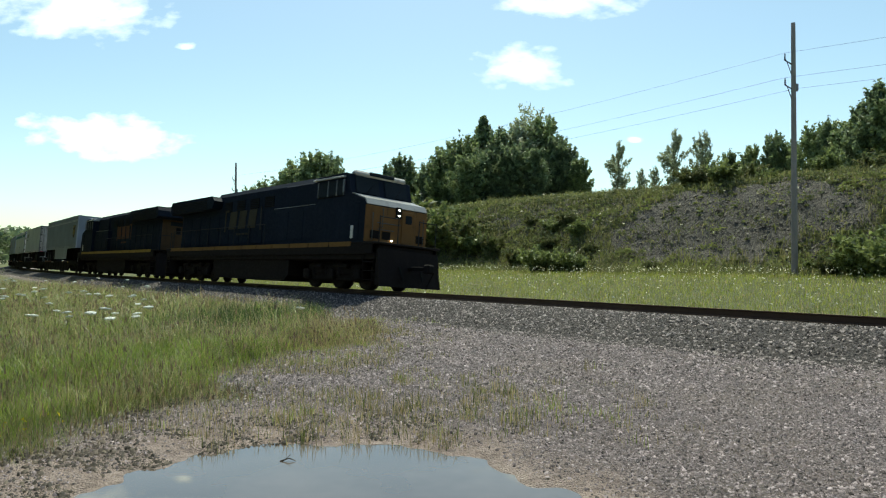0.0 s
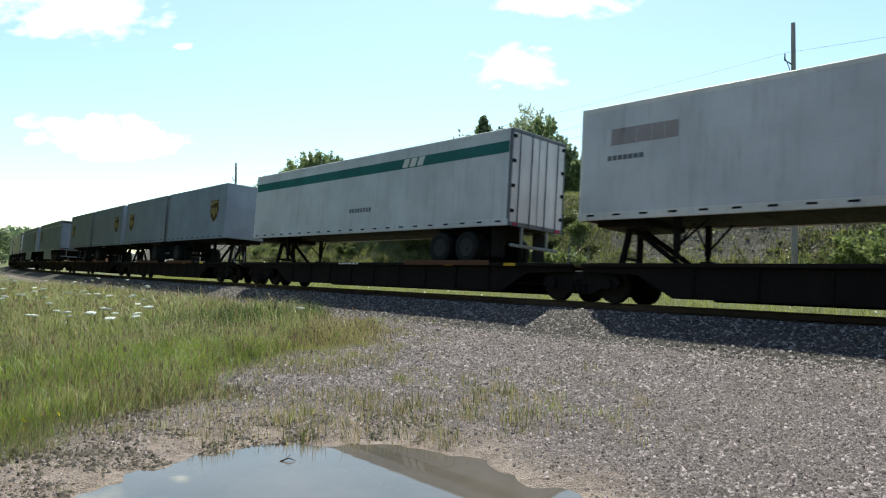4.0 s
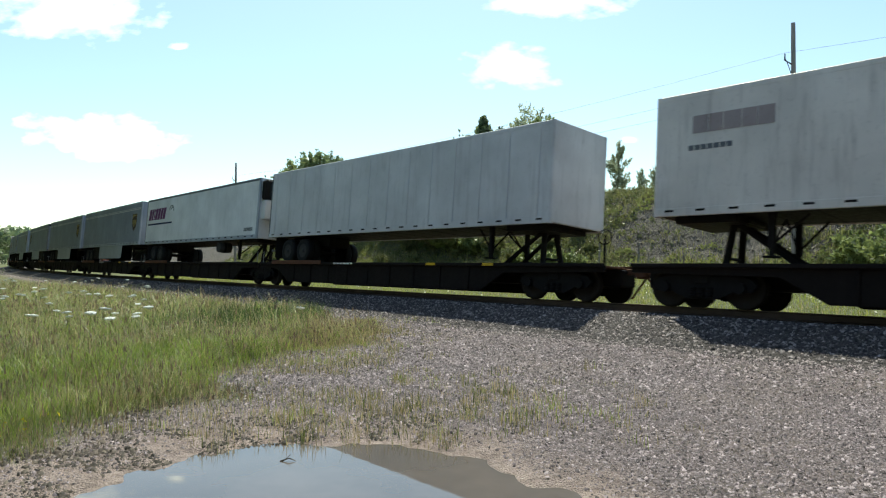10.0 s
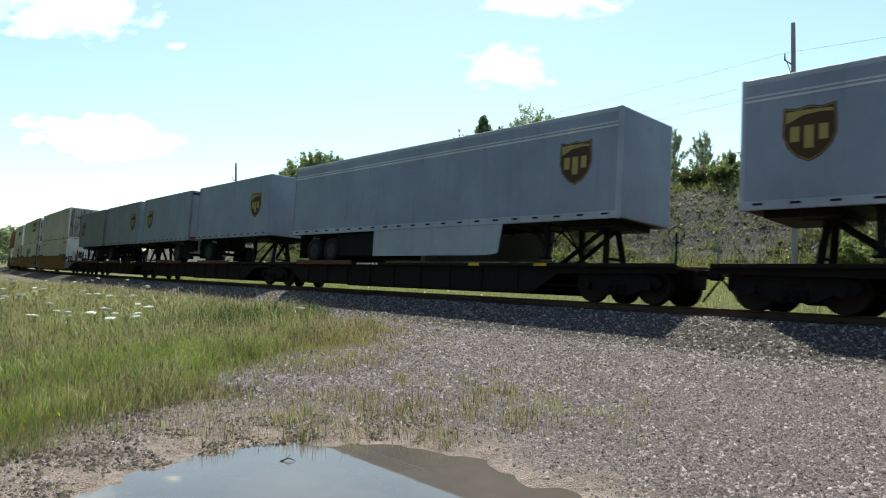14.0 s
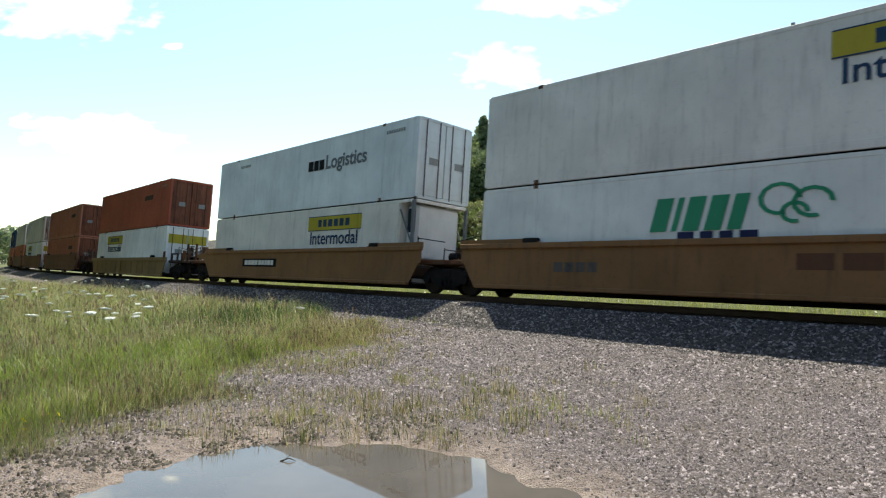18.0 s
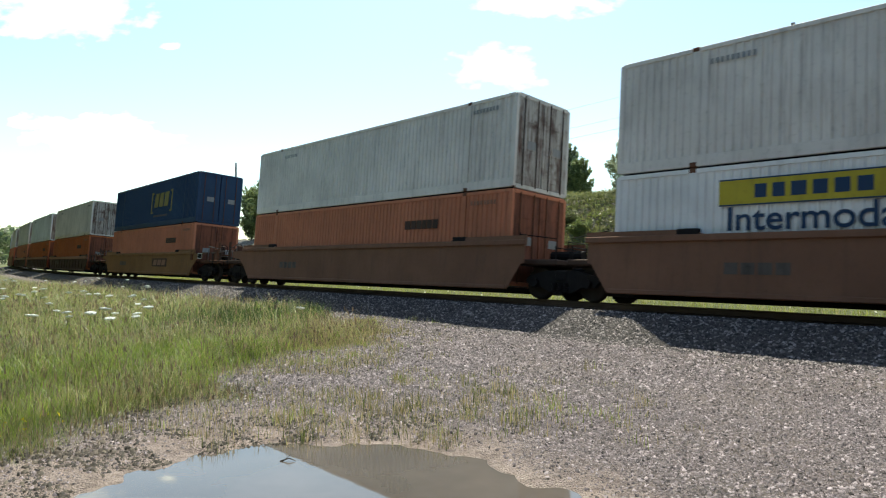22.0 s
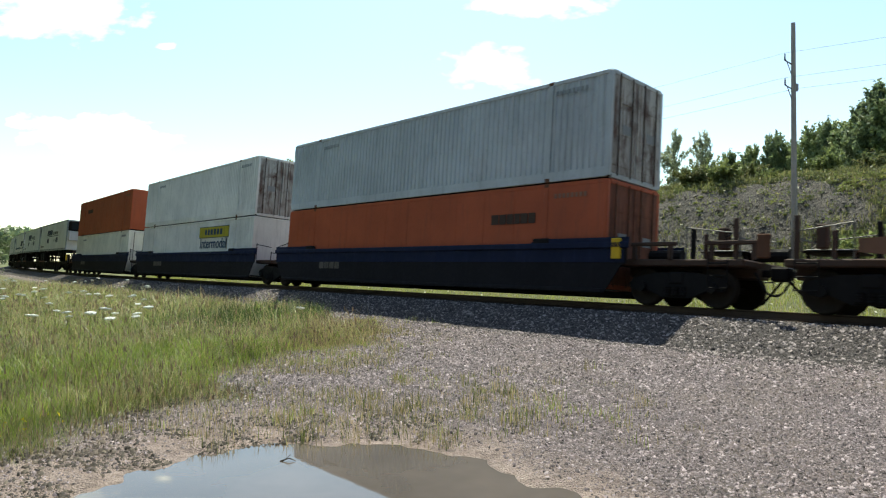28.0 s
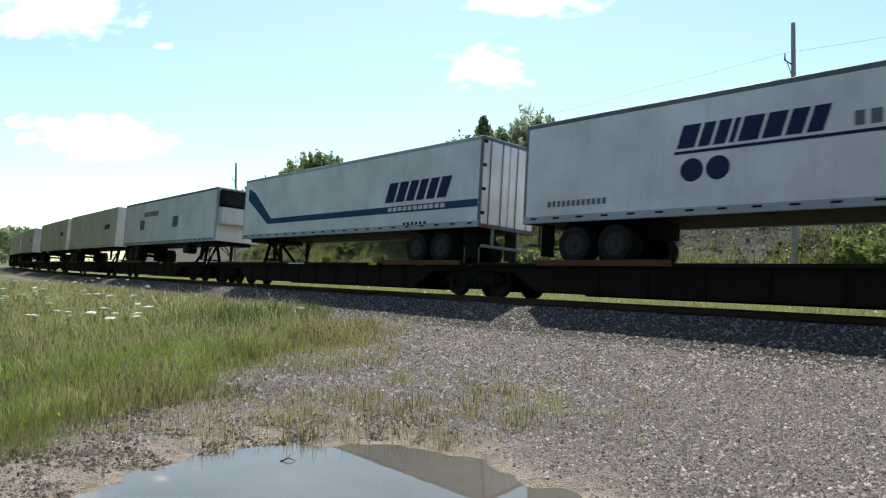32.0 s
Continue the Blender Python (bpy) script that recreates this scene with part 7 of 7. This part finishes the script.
# umbels in the tall grass
def flower_stem():
    t = thing("wild_carrot", "tall white umbel flower standing in the grass", "flower", "white umbel flowers")
    part("stem", Shape().rod((0, 0, -0.02), (0.02, 0.01, 0.95), 0.004, 5, 0.003), GRASS, t)
    g = np.random.default_rng(71)
    um = Shape()
    for i in range(14):
        r, a = 0.075 * math.sqrt(i / 14), i * 2.4
        x, y = 0.02 + r * math.cos(a), 0.01 + r * math.sin(a)
        um.slab(x - 0.019, x + 0.019, y - 0.019, y + 0.019, 0.965 - r * 0.2, 0.985 - r * 0.2, 0.004)
        um.rod((0.02, 0.01, 0.93), (x, y, 0.965 - r * 0.2), 0.0015, 4)
    tagged(part("umbel", um, PETAL, t), kind="stuff")
    return t


stem = flower_stem()
spots = [(520, 598, 11.5)] + [(g.uniform(-10, 270), g.uniform(486, 560), 0) for _ in range(46)]
for i, (px, py, depth) in enumerate(spots):
    tall = g.uniform(0.8, 1.05)
    if not depth:
        depth = max(9.0, min(30.0, (EYE_Z + 0.55 - tall) * F / (py - 462)))
    x, y = sight(px, depth)
    m = Matrix.Translation((x, y, float(land(x, y)))) @ pose(0, 0, 0, g.uniform(-8, 8), g.uniform(-8, 8), g.uniform(0, 360)) @ Matrix.Diagonal((tall * 0.9, tall * 0.9, tall, 1))
    if i == 0:
        stem.matrix_basis = m
    else:
        copy_thing(stem, m @ Matrix.Diagonal((1 / stem.scale.x, 1 / stem.scale.y, 1 / stem.scale.z, 1)))

# a few yellow flowers low in the grass
n = 26
x, y = -3.95 + 0.25 * g.normal(size=n), 6.1 + 0.3 * g.normal(size=n)
v, f = leaf_quads(np.stack([x, y, land(x, y) + g.uniform(0.12, 0.3, n)], -1), np.full(n, 0.022), g)
tagged(new("yellow_flowers", cloud_of("yellow_flowers", v, f, PETAL_YELLOW)), "small yellow flowers low in the grass", "flowers", kind="stuff")

# far woods at the end of the view, and an unseen leaf wall behind the camera
n = 900
ang = np.radians(g.uniform(-46, -31.6, n))
dist = g.uniform(380, 470, n)
x, y = dist * np.sin(ang), dist * np.cos(ang)
leaf_stuff("far_woods", np.stack([x, y, land(x, y) + g.uniform(0, 1, n) ** 0.7 * 15], -1), np.full(n, 6.0), 14, 1.6, LEAF_DARK, "distant dark wooded ridge", 81, "woods")
n = 260
ang = np.radians(g.uniform(-41, -34.3, n))
dist = g.uniform(88, 108, n)
x, y = dist * np.sin(ang), dist * np.cos(ang)
leaf_stuff("trackside_brush", np.stack([x, y, land(x, y) + g.uniform(0, 3.0, n)], -1), np.full(n, 1.5), 26, 0.28, LEAF_DARK, "dark green brush beside the far curve", 82, "brush")
# added out of view: holds back sky light from train sides and shadows
n = 3600
ang = np.radians(g.uniform(72, 280, n))
dist = g.uniform(20, 27, n)
x, y = dist * np.sin(ang), dist * np.cos(ang)
leaf_stuff("rear_sky_blocker", np.stack([x, y, land(x, y) + g.uniform(0, 15, n)], -1), np.full(n, 2.6), 13, 1.12, LEAF_DARK, "unseen leaf wall added behind the camera to dim the sky", 83, "woods")

# added leaf wall, kept left of the view, so the far cars get less sky
n = 4600
ws, we = g.uniform(-330, -40, n), g.uniform(-36, -10, n)
wa = A0 + ws / R0
x, y = CEN.x + (R0 - we) * np.sin(wa), CEN.y - (R0 - we) * np.cos(wa)
keep = np.degrees(np.arctan2(x, y)) < -37.5
x, y = x[keep], y[keep]
leaf_stuff("curve_sky_blocker", np.stack([x, y, land(x, y) + g.uniform(0, 28, len(x))], -1), np.full(len(x), 2.4), 15, 1.2, LEAF_DARK, "unseen leaf wall added beside the curve to darken distant cars", 84, "woods")


# ---- poles and wires ----
def utility_pole(x, y, top, label):
    p = thing("utility_pole", label, "pole", "utility poles")
    z = float(land(x, y))
    p.matrix_basis = Matrix.Translation((x, y, z))
    h = top - z
    part("shaft", Shape().rod((0, 0, -0.3), (0.05, 0, h), 0.17, 12, 0.11), POLE_WOOD, p)
    for dz in (2.05, 3.4):
        br = part("bracket", Shape().rod((0, 0, h - dz - 0.25), (-0.42, 0, h - dz), 0.035, 8).rod((0, 0, h - dz - 1.0), (-0.3, 0, h - dz - 0.1), 0.022, 6), STEEL_DARK, p)
        ins = Shape()
        for i in range(4):
            ins.rod((-0.42, 0, h - dz + i * 0.1), (-0.42, 0, h - dz + 0.06 + i * 0.1), 0.055 - 0.006 * i, 10)
        part("insulator", ins, STEEL_DARK, br, "dark insulator")
    part("junction_box", Shape().slab(0.1, 0.26, -0.12, 0.12, h - 3.75, h - 3.35, 0.03), GALV, p)
    return Vector((x, y, z)), h


P1, H1 = utility_pole(*sight(1406, 36.0), 14.15, "tall weathered wooden utility pole with two side brackets")
P2, H2 = utility_pole(*sight(416, 84.0), 13.6, "distant wooden utility pole above the cutting")
P3, H3 = utility_pole(64.0, -9.0, 14.0, "wooden utility pole past the lot")
wires = thing("power_lines", "thin dark sagging wires between the poles", "cable")
for dz, off in ((1.65, (-0.42, 0)), (3.0, (-0.42, 0)), (3.6, (0.15, 0))):
    for (p, h), (q, hq) in (((P1, H1), (P2, H2)), ((P1, H1), (P3, H3))):
        sh = Shape()
        a, b = p + Vector((off[0], 0, h - dz)), q + Vector((off[0], 0, hq - dz))
        last = a
        for i in range(1, 17):
            t = i / 16
            c = a.lerp(b, t) - Vector((0, 0, 4 * t * (1 - t) * 0.9))
            sh.rod(last, c, 0.0065, 5)
            last = c
        part("wire", sh, WIRE, wires)

# ---- clouds: far white banks that drift ----
DRIFTERS = []
FAR = 2600.0


def cloud(px, py, wide, high, drift, seed, soft=0.42, fall=0.0):
    nx, nz = 40, 20
    u, v = np.meshgrid(np.linspace(-1, 1, nx), np.linspace(-1, 1, nz))
    sx, sz = wide / F * FAR, high / F * FAR
    verts = np.stack([u * sx / 2, 25 * (1 - u ** 2 - v ** 2), v * sz / 2], -1).reshape(-1, 3)
    idx = np.arange(nx * nz).reshape(nz, nx)
    q = np.stack([idx[:-1, :-1], idx[:-1, 1:], idx[1:, 1:], idx[1:, :-1]], -1).reshape(-1, 4)
    me = cloud_of("cloud", verts, q, cloud_mat("cloud_%d" % seed, seed, soft))
    at = me.attributes.new("rim", 'FLOAT', 'POINT')
    v = v + fall * u
    low = np.where(v < 0, np.abs(v) ** 1.5 * 1.1, np.abs(v))
    at.data.foreach_set("value", np.clip(1 - np.hypot(u, low), 0, 1).ravel().astype(np.float32))
    ob = tagged(new("cloud", me), "bright white fair-weather cloud in a pale sky", "cloud", kind="structure")
    ob.visible_shadow = False
    at0 = lambda p: Matrix.Translation(((p - 784) / F * FAR, FAR, EYE_Z + (462 - py) / F * FAR))
    DRIFTERS.append((ob, at0(px), at0(px + drift)))


cloud(182, 236, 560, 160, -20, 3, 0.42, 0.3)
cloud(140, 5, 620, 230, -50, 8, 0.55, 0.15)
cloud(930, 112, 320, 150, -66, 5, 0.75)
cloud(1000, -5, 440, 150, -60, 11, 0.7)
cloud(325, 76, 80, 30, -40, 14, 0.7)
cloud(1128, 245, 70, 26, -30, 17, 0.8)


# ---- what moves: the train along its curve, the clouds across the sky ----
def motions():
    for ob, s0, z in RIDERS:
        turn = Matrix.Rotation(math.pi, 4, 'Z') if ob.name in TURNED else Matrix.Identity(4)
        walk(ob, [(float(t), on_track(s0 + SPEED * t) @ Matrix.Translation((0, 0, z)) @ turn) for t in range(33)])
    for ob, a, b in DRIFTERS:
        walk(ob, [(0.0, a), (32.0, b)])


motions()
